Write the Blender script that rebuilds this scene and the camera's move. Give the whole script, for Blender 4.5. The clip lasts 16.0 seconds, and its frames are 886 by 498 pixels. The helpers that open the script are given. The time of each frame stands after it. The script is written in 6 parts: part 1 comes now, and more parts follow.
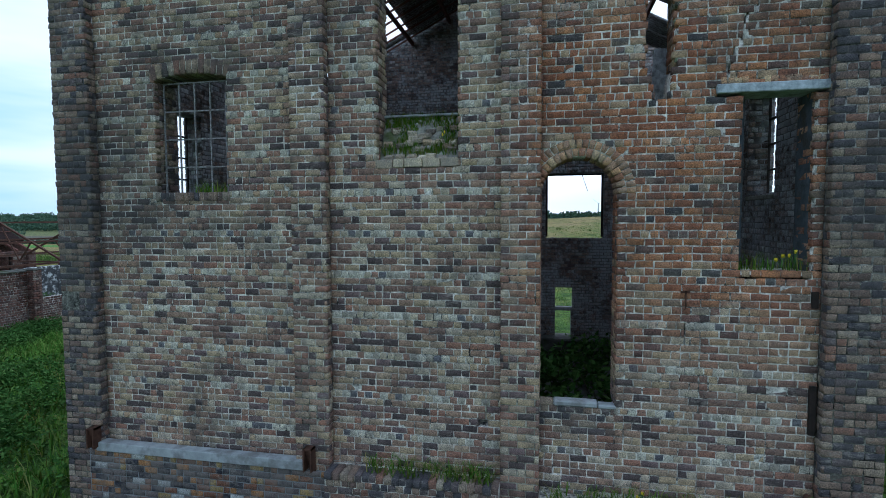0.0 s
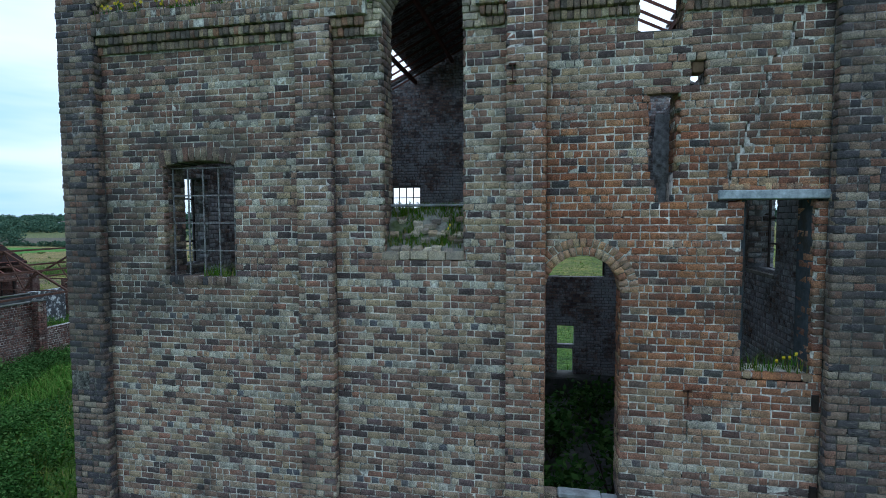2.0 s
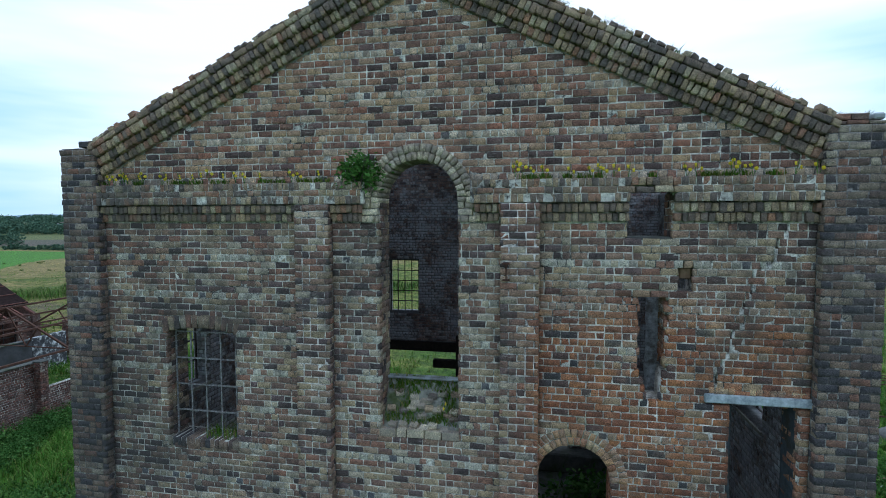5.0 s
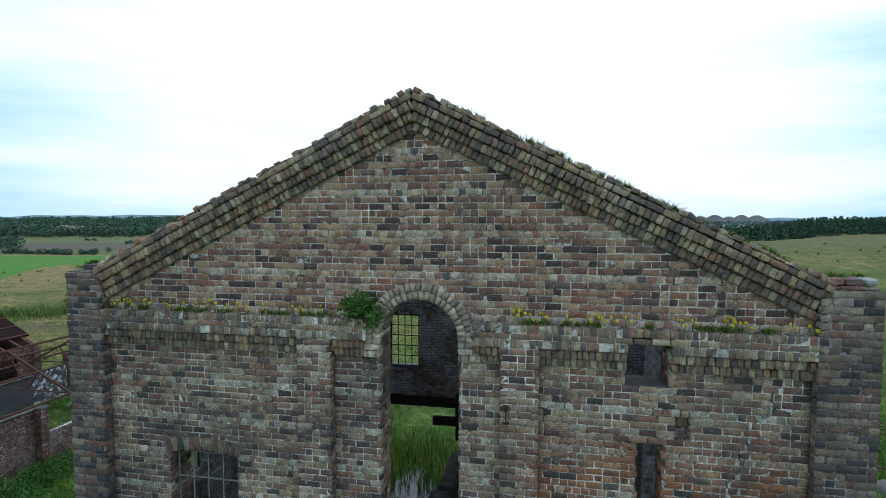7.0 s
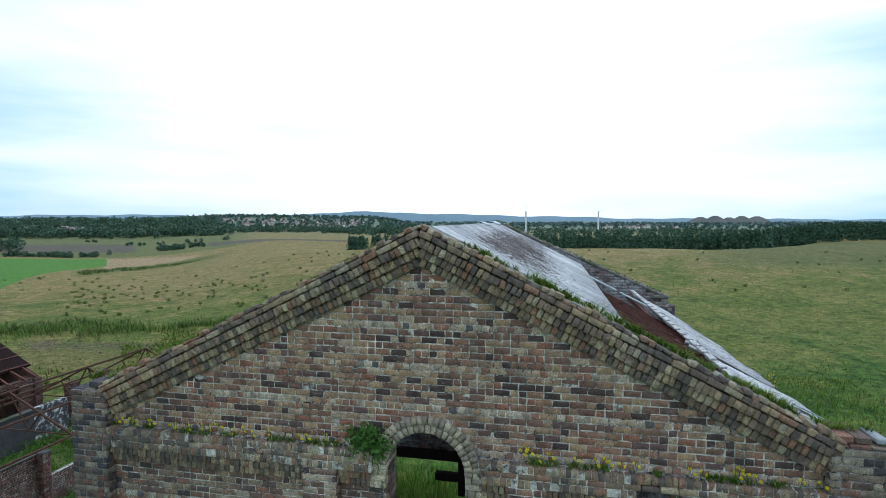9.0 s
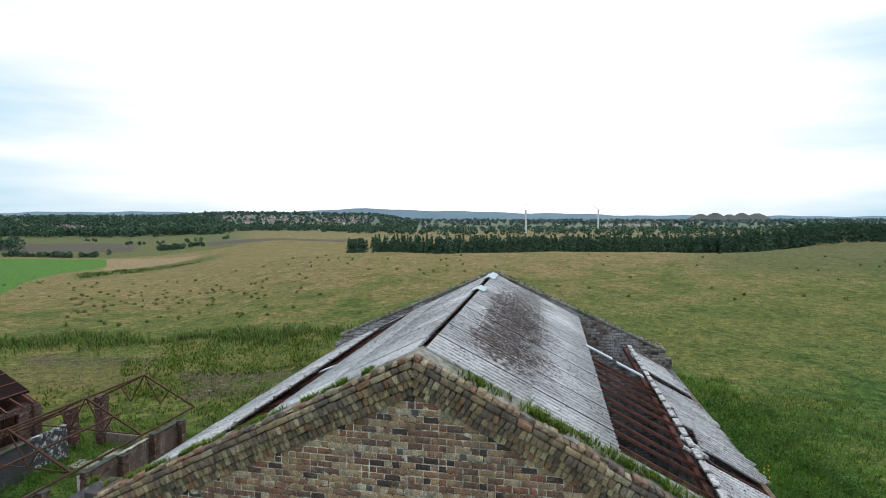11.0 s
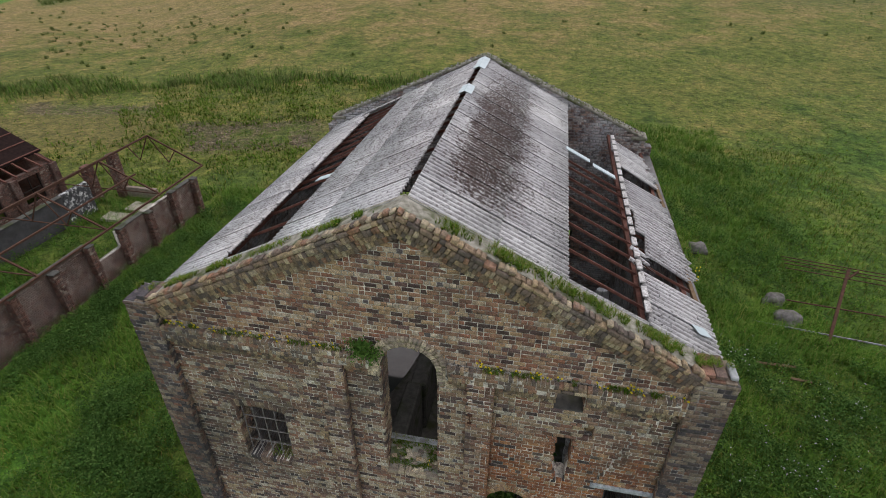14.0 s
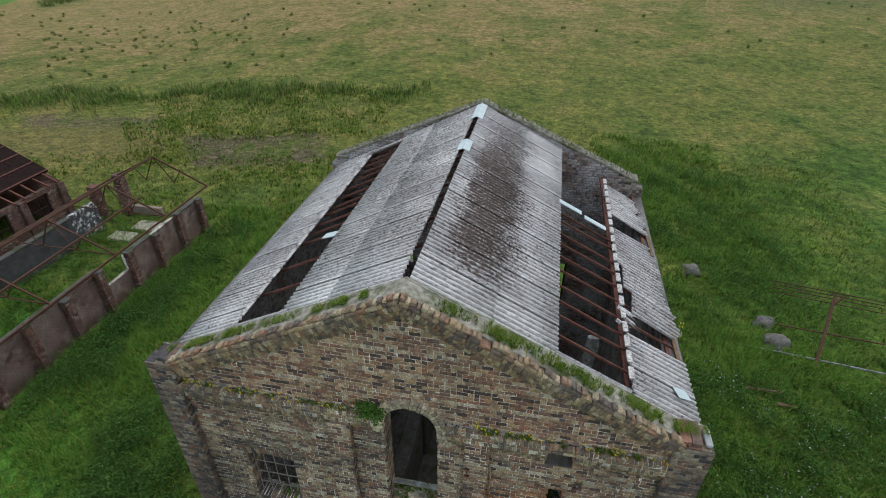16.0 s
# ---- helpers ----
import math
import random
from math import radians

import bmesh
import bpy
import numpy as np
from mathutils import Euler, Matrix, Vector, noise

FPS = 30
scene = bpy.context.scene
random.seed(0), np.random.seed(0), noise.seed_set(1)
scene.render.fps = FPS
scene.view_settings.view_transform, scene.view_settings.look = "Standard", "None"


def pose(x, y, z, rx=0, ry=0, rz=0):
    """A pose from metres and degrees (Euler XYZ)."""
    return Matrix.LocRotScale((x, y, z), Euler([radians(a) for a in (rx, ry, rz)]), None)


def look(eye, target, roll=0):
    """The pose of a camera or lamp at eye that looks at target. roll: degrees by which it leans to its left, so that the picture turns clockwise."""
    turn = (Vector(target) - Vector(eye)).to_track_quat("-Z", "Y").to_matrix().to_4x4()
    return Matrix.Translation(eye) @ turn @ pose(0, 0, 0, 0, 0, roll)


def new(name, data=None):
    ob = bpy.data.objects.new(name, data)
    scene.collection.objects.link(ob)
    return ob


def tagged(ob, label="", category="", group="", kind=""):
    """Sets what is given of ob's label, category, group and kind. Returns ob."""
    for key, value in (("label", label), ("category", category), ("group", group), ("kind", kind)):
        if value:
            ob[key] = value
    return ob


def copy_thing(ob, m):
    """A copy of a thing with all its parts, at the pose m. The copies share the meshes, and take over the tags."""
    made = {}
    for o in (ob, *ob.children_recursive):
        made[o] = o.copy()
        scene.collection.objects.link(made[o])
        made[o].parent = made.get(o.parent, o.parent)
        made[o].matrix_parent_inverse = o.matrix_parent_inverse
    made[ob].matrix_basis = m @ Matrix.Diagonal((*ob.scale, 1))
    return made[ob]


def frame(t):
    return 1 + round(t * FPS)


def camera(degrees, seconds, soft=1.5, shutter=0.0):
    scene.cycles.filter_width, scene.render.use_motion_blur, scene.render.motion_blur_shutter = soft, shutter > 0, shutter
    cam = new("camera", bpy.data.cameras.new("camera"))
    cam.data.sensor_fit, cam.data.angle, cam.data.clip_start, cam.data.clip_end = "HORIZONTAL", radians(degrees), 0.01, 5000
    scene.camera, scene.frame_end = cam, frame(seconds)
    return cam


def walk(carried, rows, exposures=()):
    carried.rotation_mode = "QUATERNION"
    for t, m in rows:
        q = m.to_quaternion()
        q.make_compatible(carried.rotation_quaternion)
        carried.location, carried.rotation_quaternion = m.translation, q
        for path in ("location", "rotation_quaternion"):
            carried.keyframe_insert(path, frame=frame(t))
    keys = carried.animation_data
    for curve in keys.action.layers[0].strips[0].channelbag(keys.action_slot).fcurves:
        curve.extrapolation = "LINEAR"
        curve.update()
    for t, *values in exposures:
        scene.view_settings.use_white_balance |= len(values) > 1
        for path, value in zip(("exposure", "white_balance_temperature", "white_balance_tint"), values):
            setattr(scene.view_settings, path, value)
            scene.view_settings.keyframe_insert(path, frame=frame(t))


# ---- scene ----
cam = camera(80.5, 16.0, soft=0.6)
PATH = [
    (0, (0.153, -7.579, 4.968), (-0.24, -5.621, 4.851), -0.2),
    (0.5, (0.143, -7.57, 5.228), (-0.252, -5.613, 5.112), -0.2),
    (1, (0.117, -7.587, 5.545), (-0.277, -5.63, 5.429), -0.2),
    (1.5, (0.096, -7.611, 5.937), (-0.298, -5.654, 5.82), -0.2),
    (2, (0.092, -7.632, 6.346), (-0.303, -5.675, 6.23), -0.2),
    (2.5, (0.11, -7.66, 6.767), (-0.284, -5.702, 6.65), -0.2),
    (3, (0.103, -7.681, 7.198), (-0.291, -5.724, 7.082), -0.1),
    (3.5, (0.104, -7.682, 7.65), (-0.29, -5.725, 7.533), -0.1),
    (4, (0.127, -7.699, 8.122), (-0.267, -5.742, 8.005), -0.1),
    (6.5, (0.182, -7.683, 10.706), (-0.208, -5.725, 10.585), -0.1),
    (7, (0.153, -7.696, 11.212), (-0.238, -5.738, 11.099), 0.0),
    (7.5, (0.142, -7.671, 11.746), (-0.248, -5.713, 11.633), 0.1),
    (8, (0.109, -7.627, 12.283), (-0.282, -5.669, 12.17), 0.1),
    (8.5, (0.069, -7.606, 12.809), (-0.322, -5.648, 12.695), 0.1),
    (9, (0.025, -7.578, 13.223), (-0.367, -5.62, 13.11), 0.1),
    (10.8, (0.07, -7.45, 14.99), (-0.322, -5.492, 14.876), 0.1),
    (11.3, (0.118, -7.41, 15.44), (-0.273, -5.459, 15.241), 0.1),
    (11.5, (0.134, -7.395, 15.6), (-0.257, -5.455, 15.309), 0.1),
    (12, (0.172, -7.443, 15.945), (-0.205, -5.556, 15.401), 0.3),
    (12.5, (0.253, -7.491, 16.258), (-0.106, -5.688, 15.47), 0.3),
    (13, (0.345, -7.524, 16.583), (0.008, -5.821, 15.591), 0.4),
    (13.5, (0.409, -7.53, 16.91), (0.081, -5.862, 15.857), 0.3),
    (14, (0.445, -7.519, 17.256), (0.119, -5.863, 16.184), 0.3),
    (14.5, (0.452, -7.495, 17.673), (0.129, -5.843, 16.594), 0.3),
    (15, (0.455, -7.464, 18.134), (0.132, -5.814, 17.051), 0.4),
    (15.5, (0.428, -7.42, 18.6), (0.106, -5.772, 17.514), 0.4),
    (16, (0.415, -7.356, 19.03), (0.092, -5.708, 17.943), 0.3),
]
walk(cam, [(t, look(eye, target, roll)) for t, eye, target, roll in PATH],
     exposures=[(0.0, 0.0, 5220, 9), (4.0, 0.0, 5150, 8), (6.5, 0.0, 5500, 9), (9.0, 0.0, 5620, 9), (11.5, 0.0, 6500, 14), (12.0, 0.0, 6650, 16), (13.0, 0.0, 7050, 25), (14.0, 0.0, 6950, 22), (15.0, 0.0, 6750, 18), (16.0, 0.0, 6550, 14)])

# ---- world and light ----
world = bpy.data.worlds.new("overcast_sky")
scene.world = world
world.use_nodes = True
wn, wl = world.node_tree.nodes, world.node_tree.links
wn.clear()
w_out, w_bg = wn.new("ShaderNodeOutputWorld"), wn.new("ShaderNodeBackground")
sky = wn.new("ShaderNodeTexSky")
sky.sky_type, sky.sun_disc = "NISHITA", False
sky.sun_elevation, sky.sun_rotation = radians(60), radians(43)
sky.air_density, sky.dust_density = 1.0, 2.0
w_tc, w_map = wn.new("ShaderNodeTexCoord"), wn.new("ShaderNodeMapping")
w_map.inputs["Scale"].default_value = (1.3, 1.3, 8.0)
w_noise = wn.new("ShaderNodeTexNoise")
w_noise.inputs["Scale"].default_value, w_noise.inputs["Detail"].default_value = 1.5, 4.0
w_dot = wn.new("ShaderNodeVectorMath")
w_dot.operation = "DOT_PRODUCT"
w_dot.inputs[1].default_value = (-0.16, 0.88, 0.45)
w_add, w_mul, w_mul2 = wn.new("ShaderNodeMath"), wn.new("ShaderNodeMath"), wn.new("ShaderNodeMath")
w_add.operation, w_mul.operation, w_mul2.operation = "ADD", "MULTIPLY", "MULTIPLY"
w_mul.inputs[1].default_value, w_mul2.inputs[1].default_value = 0.86, 0.48
w_ramp = wn.new("ShaderNodeValToRGB")
w_ramp.color_ramp.elements[0].position, w_ramp.color_ramp.elements[0].color = 0.45, (7.6, 8.5, 8.9, 1)
w_ramp.color_ramp.elements[1].position, w_ramp.color_ramp.elements[1].color = 1.0, (11.5, 11.5, 11.5, 1)
w_mid = w_ramp.color_ramp.elements.new(0.80)
w_mid.color = (5.6, 7.8, 8.7, 1)
w_hi = w_ramp.color_ramp.elements.new(0.91)
w_hi.color = (9.4, 10.0, 10.2, 1)
w_mix = wn.new("ShaderNodeMixRGB")
w_mix.inputs["Fac"].default_value = 0.9
wl.new(w_tc.outputs["Generated"], w_map.inputs["Vector"])
wl.new(w_map.outputs["Vector"], w_noise.inputs["Vector"])
wl.new(w_tc.outputs["Generated"], w_dot.inputs[0])
wl.new(w_dot.outputs["Value"], w_mul.inputs[0])
wl.new(w_noise.outputs["Fac"], w_mul2.inputs[0])
wl.new(w_mul.outputs["Value"], w_add.inputs[0])
wl.new(w_mul2.outputs["Value"], w_add.inputs[1])
wl.new(w_add.outputs["Value"], w_ramp.inputs["Fac"])
wl.new(sky.outputs["Color"], w_mix.inputs["Color1"])
wl.new(w_ramp.outputs["Color"], w_mix.inputs["Color2"])
wl.new(w_mix.outputs["Color"], w_bg.inputs["Color"])
w_bg.inputs["Strength"].default_value = 0.11
wl.new(w_bg.outputs["Background"], w_out.inputs["Surface"])

sun_data = bpy.data.lights.new("sun", "SUN")
sun_data.energy, sun_data.angle, sun_data.color = 0.9, radians(25), (1.0, 0.96, 0.9)
sun = new("sun", sun_data)
sun.matrix_world = look((30, 32, 80), (0, 0, 0))


# ---- materials ----
def nodes_of(name, rough=0.9, metal=0.0):
    m = bpy.data.materials.new(name)
    m.use_nodes = True
    n, l = m.node_tree.nodes, m.node_tree.links
    b = n["Principled BSDF"]
    b.inputs["Roughness"].default_value, b.inputs["Metallic"].default_value = rough, metal
    b.inputs["Specular IOR Level"].default_value = 0.25
    return m, n, l, b


def noise_node(n, l, scale, detail=4.0, vec=None, rough=0.55):
    t = n.new("ShaderNodeTexNoise")
    t.inputs["Scale"].default_value, t.inputs["Detail"].default_value = scale, detail
    t.inputs["Roughness"].default_value = rough
    if vec is not None:
        l.new(vec, t.inputs["Vector"])
    return t.outputs["Fac"]


def ramp_node(n, l, fac, stops, mode="LINEAR"):
    r = n.new("ShaderNodeValToRGB")
    r.color_ramp.interpolation = mode
    e = r.color_ramp.elements
    while len(e) < len(stops):
        e.new(0.5)
    for k, (p, c) in enumerate(stops):
        e[k].position, e[k].color = p, (*c, 1) if len(c) == 3 else c
    l.new(fac, r.inputs["Fac"])
    return r.outputs["Color"]


def mixed(n, l, fac, a, b, mode="MIX"):
    x = n.new("ShaderNodeMixRGB")
    x.blend_type = mode
    for sock, v in zip(("Fac", "Color1", "Color2"), (fac, a, b)):
        if isinstance(v, (int, float)):
            x.inputs[sock].default_value = v
        elif isinstance(v, tuple):
            x.inputs[sock].default_value = (*v, 1)
        else:
            l.new(v, x.inputs[sock])
    return x.outputs["Color"]


def maths(n, l, op, a, b=0.0, clamp=False):
    x = n.new("ShaderNodeMath")
    x.operation, x.use_clamp = op, clamp
    for k, v in enumerate((a, b)):
        if isinstance(v, (int, float)):
            x.inputs[k].default_value = v
        else:
            l.new(v, x.inputs[k])
    return x.outputs["Value"]


def bumped(n, l, b, height, strength=0.4, dist=0.01):
    x = n.new("ShaderNodeBump")
    x.inputs["Strength"].default_value, x.inputs["Distance"].default_value = strength, dist
    l.new(height, x.inputs["Height"])
    l.new(x.outputs["Normal"], b.inputs["Normal"])


def position(n):
    return n.new("ShaderNodeNewGeometry").outputs["Position"]


def each_random(n, l):
    """One random number for every piece, joined or single."""
    g, o = n.new("ShaderNodeNewGeometry"), n.new("ShaderNodeObjectInfo")
    return maths(n, l, "FRACT", maths(n, l, "ADD", g.outputs["Random Per Island"], o.outputs["Random"]))


def between(n, l, v, a, b):
    x = n.new("ShaderNodeMapRange")
    x.interpolation_type = "SMOOTHSTEP"
    x.inputs["From Min"].default_value, x.inputs["From Max"].default_value = a, b
    l.new(v, x.inputs["Value"])
    return x.outputs["Result"]


def weather(n, l, col, pos, sep, dirt_shade, film=0.5):
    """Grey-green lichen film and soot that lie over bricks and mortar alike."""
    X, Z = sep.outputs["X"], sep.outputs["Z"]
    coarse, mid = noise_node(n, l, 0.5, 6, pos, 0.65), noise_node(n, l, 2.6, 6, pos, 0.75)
    # darkest round the barred window and on the bay beside the far corner
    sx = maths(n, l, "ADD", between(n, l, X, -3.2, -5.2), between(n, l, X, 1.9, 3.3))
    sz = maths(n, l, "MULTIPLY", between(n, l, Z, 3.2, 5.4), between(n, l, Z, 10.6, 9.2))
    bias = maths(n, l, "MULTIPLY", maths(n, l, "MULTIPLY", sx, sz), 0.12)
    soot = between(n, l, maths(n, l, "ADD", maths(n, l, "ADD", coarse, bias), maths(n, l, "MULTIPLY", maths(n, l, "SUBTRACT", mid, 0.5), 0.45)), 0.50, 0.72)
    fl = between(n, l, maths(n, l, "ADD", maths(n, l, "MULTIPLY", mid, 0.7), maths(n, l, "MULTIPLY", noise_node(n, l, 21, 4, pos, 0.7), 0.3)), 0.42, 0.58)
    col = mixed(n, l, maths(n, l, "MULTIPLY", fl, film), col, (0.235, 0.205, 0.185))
    return mixed(n, l, maths(n, l, "MULTIPLY", soot, dirt_shade), col, (0.062, 0.060, 0.059))


def brick_material(name, stops, dirt_shade=0.5, red_zone=False, gain=1.0, film=0.5, wash=0.0):
    m, n, l, b = nodes_of(name, 0.95)
    pos = position(n)
    white = n.new("ShaderNodeTexWhiteNoise")
    white.noise_dimensions = "1D"
    l.new(maths(n, l, "MULTIPLY", each_random(n, l), 913.7), white.inputs["W"])
    rnd = white.outputs["Value"]
    col = ramp_node(n, l, rnd, stops, "CONSTANT")
    sep = n.new("ShaderNodeSeparateXYZ")
    l.new(pos, sep.inputs["Vector"])
    if red_zone:
        # red and orange brickwork of the rebuilt bay round the doorway
        zx = maths(n, l, "MULTIPLY", between(n, l, sep.outputs["X"], -0.6, 0.3), between(n, l, sep.outputs["X"], 4.2, 3.2))
        zz = maths(n, l, "MULTIPLY", between(n, l, sep.outputs["Z"], 2.4, 4.6), between(n, l, sep.outputs["Z"], 8.6, 7.2))
        zone = maths(n, l, "MULTIPLY", maths(n, l, "MULTIPLY", zx, zz), between(n, l, noise_node(n, l, 1.3, 3, pos), 0.26, 0.5))
        red = ramp_node(n, l, maths(n, l, "FRACT", maths(n, l, "MULTIPLY", rnd, 7.3)),
                        [(0, (0.36, 0.14, 0.072)), (0.25, (0.49, 0.22, 0.10)), (0.45, (0.30, 0.125, 0.075)), (0.6, (0.46, 0.21, 0.11)), (0.78, (0.15, 0.095, 0.085)), (0.86, (0.46, 0.33, 0.21)), (0.95, (0.07, 0.07, 0.08))], "CONSTANT")
        col = mixed(n, l, maths(n, l, "MULTIPLY", zone, 0.97), col, red)
        # the gable above the string course is browner
        col = mixed(n, l, maths(n, l, "MULTIPLY", between(n, l, sep.outputs["Z"], 8.6, 9.9), 0.8), col, mixed(n, l, 1.0, col, (1.12, 0.95, 0.88), "MULTIPLY"))
    # pitted, speckled faces
    col = mixed(n, l, 0.95, col, ramp_node(n, l, noise_node(n, l, 70, 6, pos, 0.9), [(0.38, (0.10, 0.10, 0.105)), (0.46, (0.62, 0.62, 0.63)), (0.53, (1.02, 1.01, 1.0)), (0.62, (1.75, 1.70, 1.62))]), "MULTIPLY")
    smear = n.new("ShaderNodeVectorMath")
    smear.operation = "MULTIPLY"
    smear.inputs[1].default_value = (0.55, 1.0, 1.6)
    l.new(pos, smear.inputs[0])
    lime = between(n, l, maths(n, l, "ADD", maths(n, l, "MULTIPLY", noise_node(n, l, 15, 6, smear.outputs["Vector"], 0.85), 0.7), maths(n, l, "MULTIPLY", noise_node(n, l, 1.1, 3, pos), 0.3)), 0.545, 0.60)
    col = mixed(n, l, maths(n, l, "MULTIPLY", lime, 0.38), col, (0.48, 0.44, 0.39))
    col = mixed(n, l, 0.6, col, ramp_node(n, l, noise_node(n, l, 7, 4, pos, 0.7), [(0.38, (0.56, 0.56, 0.58)), (0.62, (1.42, 1.38, 1.32))]), "MULTIPLY")
    col = weather(n, l, col, pos, sep, dirt_shade, film)
    if gain != 1.0:
        col = mixed(n, l, 1.0, col, (gain, gain, gain), "MULTIPLY")
    if wash:
        blot = between(n, l, maths(n, l, "ADD", maths(n, l, "MULTIPLY", noise_node(n, l, 0.8, 5, pos, 0.7), 0.6), maths(n, l, "MULTIPLY", noise_node(n, l, 9, 5, pos, 0.8), 0.4)), 0.44, 0.56)
        col = mixed(n, l, maths(n, l, "MULTIPLY", blot, wash), col, (0.62, 0.66, 0.72))
    l.new(col, b.inputs["Base Color"])
    bumped(n, l, b, noise_node(n, l, 60, 6, pos, 0.75), 0.7, 0.009)
    return m


def mortar_material(name, stops, dirt_shade, gain=1.0):
    m, n, l, b = nodes_of(name, 0.97)
    pos = position(n)
    sep = n.new("ShaderNodeSeparateXYZ")
    l.new(pos, sep.inputs["Vector"])
    f = maths(n, l, "ADD", maths(n, l, "MULTIPLY", noise_node(n, l, 13, 6, pos, 0.8), 0.6), maths(n, l, "MULTIPLY", noise_node(n, l, 1.7, 4, pos, 0.7), 0.4))
    col = weather(n, l, ramp_node(n, l, f, stops), pos, sep, dirt_shade, 0.45)
    if gain != 1.0:
        col = mixed(n, l, 1.0, col, (gain, gain, gain), "MULTIPLY")
    l.new(col, b.inputs["Base Color"])
    bumped(n, l, b, noise_node(n, l, 50, 5, pos, 0.7), 0.7, 0.012)
    return m


def plain_material(name, c1, c2, scale=8.0, rough=0.85, metal=0.0, bump=0.3, c3=None, scale2=1.2):
    m, n, l, b = nodes_of(name, rough, metal)
    pos = position(n)
    col = ramp_node(n, l, noise_node(n, l, scale, 6, pos, 0.65), [(0.32, c1), (0.68, c2)])
    if c3:
        col = mixed(n, l, between(n, l, noise_node(n, l, scale2, 5, pos, 0.6), 0.48, 0.66), col, c3)
    l.new(col, b.inputs["Base Color"])
    bumped(n, l, b, noise_node(n, l, scale * 5, 5, pos), bump, 0.01)
    return m


def leaf_material(name, stops, rough=0.8, trans=0.25):
    m, n, l, b = nodes_of(name, rough)
    col = ramp_node(n, l, each_random(n, l), stops)
    pos = position(n)
    col = mixed(n, l, 0.5, col, ramp_node(n, l, noise_node(n, l, 0.35, 3, pos), [(0.35, (0.6, 0.62, 0.6)), (0.65, (1.25, 1.2, 1.1))]), "MULTIPLY")
    l.new(col, b.inputs["Base Color"])
    b.inputs["Specular IOR Level"].default_value = 0.06
    return m


WALL_STOPS = [(0.0, (0.110, 0.086, 0.086)), (0.12, (0.262, 0.168, 0.138)), (0.32, (0.388, 0.260, 0.192)), (0.50, (0.445, 0.340, 0.245)), (0.64, (0.500, 0.390, 0.255)), (0.76, (0.370, 0.200, 0.146)), (0.85, (0.205, 0.146, 0.146)), (0.92, (0.56, 0.482, 0.375))]
HEADER_STOPS = [(0.0, (0.53, 0.46, 0.34)), (0.25, (0.44, 0.31, 0.20)), (0.38, (0.60, 0.57, 0.48)), (0.60, (0.34, 0.20, 0.15)), (0.75, (0.40, 0.37, 0.31)), (0.92, (0.14, 0.14, 0.16))]
PIER_STOPS = [(0.0, (0.095, 0.090, 0.104)), (0.18, (0.205, 0.145, 0.124)), (0.40, (0.310, 0.225, 0.175)), (0.58, (0.360, 0.290, 0.225)), (0.74, (0.150, 0.125, 0.130)), (0.84, (0.300, 0.165, 0.122)), (0.93, (0.44, 0.38, 0.30))]
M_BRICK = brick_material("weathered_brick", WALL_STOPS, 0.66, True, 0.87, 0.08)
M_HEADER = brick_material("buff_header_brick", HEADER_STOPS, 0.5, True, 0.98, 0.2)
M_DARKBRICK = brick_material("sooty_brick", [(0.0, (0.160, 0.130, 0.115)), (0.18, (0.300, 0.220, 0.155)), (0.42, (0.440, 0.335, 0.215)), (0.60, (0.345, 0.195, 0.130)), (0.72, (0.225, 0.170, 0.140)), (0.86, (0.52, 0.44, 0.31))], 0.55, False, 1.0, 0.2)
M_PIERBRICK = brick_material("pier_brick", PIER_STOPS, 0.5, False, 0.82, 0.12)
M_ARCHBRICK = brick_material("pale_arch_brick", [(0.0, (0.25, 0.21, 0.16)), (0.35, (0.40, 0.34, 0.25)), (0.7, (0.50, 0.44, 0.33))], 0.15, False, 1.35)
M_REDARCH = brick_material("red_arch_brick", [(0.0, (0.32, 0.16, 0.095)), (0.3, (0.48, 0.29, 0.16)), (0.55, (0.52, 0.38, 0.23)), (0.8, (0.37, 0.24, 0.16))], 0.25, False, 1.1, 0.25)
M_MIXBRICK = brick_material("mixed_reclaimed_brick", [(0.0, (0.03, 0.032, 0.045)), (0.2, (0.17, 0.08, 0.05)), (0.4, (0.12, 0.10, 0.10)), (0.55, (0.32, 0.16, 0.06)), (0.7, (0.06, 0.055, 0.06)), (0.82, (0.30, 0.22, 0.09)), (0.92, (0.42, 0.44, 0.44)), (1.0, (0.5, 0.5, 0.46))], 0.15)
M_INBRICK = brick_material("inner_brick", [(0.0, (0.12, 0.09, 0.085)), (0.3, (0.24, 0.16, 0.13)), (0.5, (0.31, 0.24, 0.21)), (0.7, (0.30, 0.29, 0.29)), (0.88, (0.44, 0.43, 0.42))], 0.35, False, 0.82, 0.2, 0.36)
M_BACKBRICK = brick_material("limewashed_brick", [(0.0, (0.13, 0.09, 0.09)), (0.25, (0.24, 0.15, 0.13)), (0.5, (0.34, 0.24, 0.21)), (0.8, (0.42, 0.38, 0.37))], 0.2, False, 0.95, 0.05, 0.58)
M_BACKBRICK.node_tree.nodes["Principled BSDF"].inputs["Roughness"].default_value = 0.5
M_BACKBRICK.node_tree.nodes["Principled BSDF"].inputs["Specular IOR Level"].default_value = 0.5
M_REDBRICK = brick_material("red_ruin_brick", [(0.0, (0.10, 0.05, 0.042)), (0.4, (0.17, 0.075, 0.058)), (0.7, (0.20, 0.11, 0.085)), (0.92, (0.30, 0.25, 0.21))], 0.3, False, 0.95, 0.25)
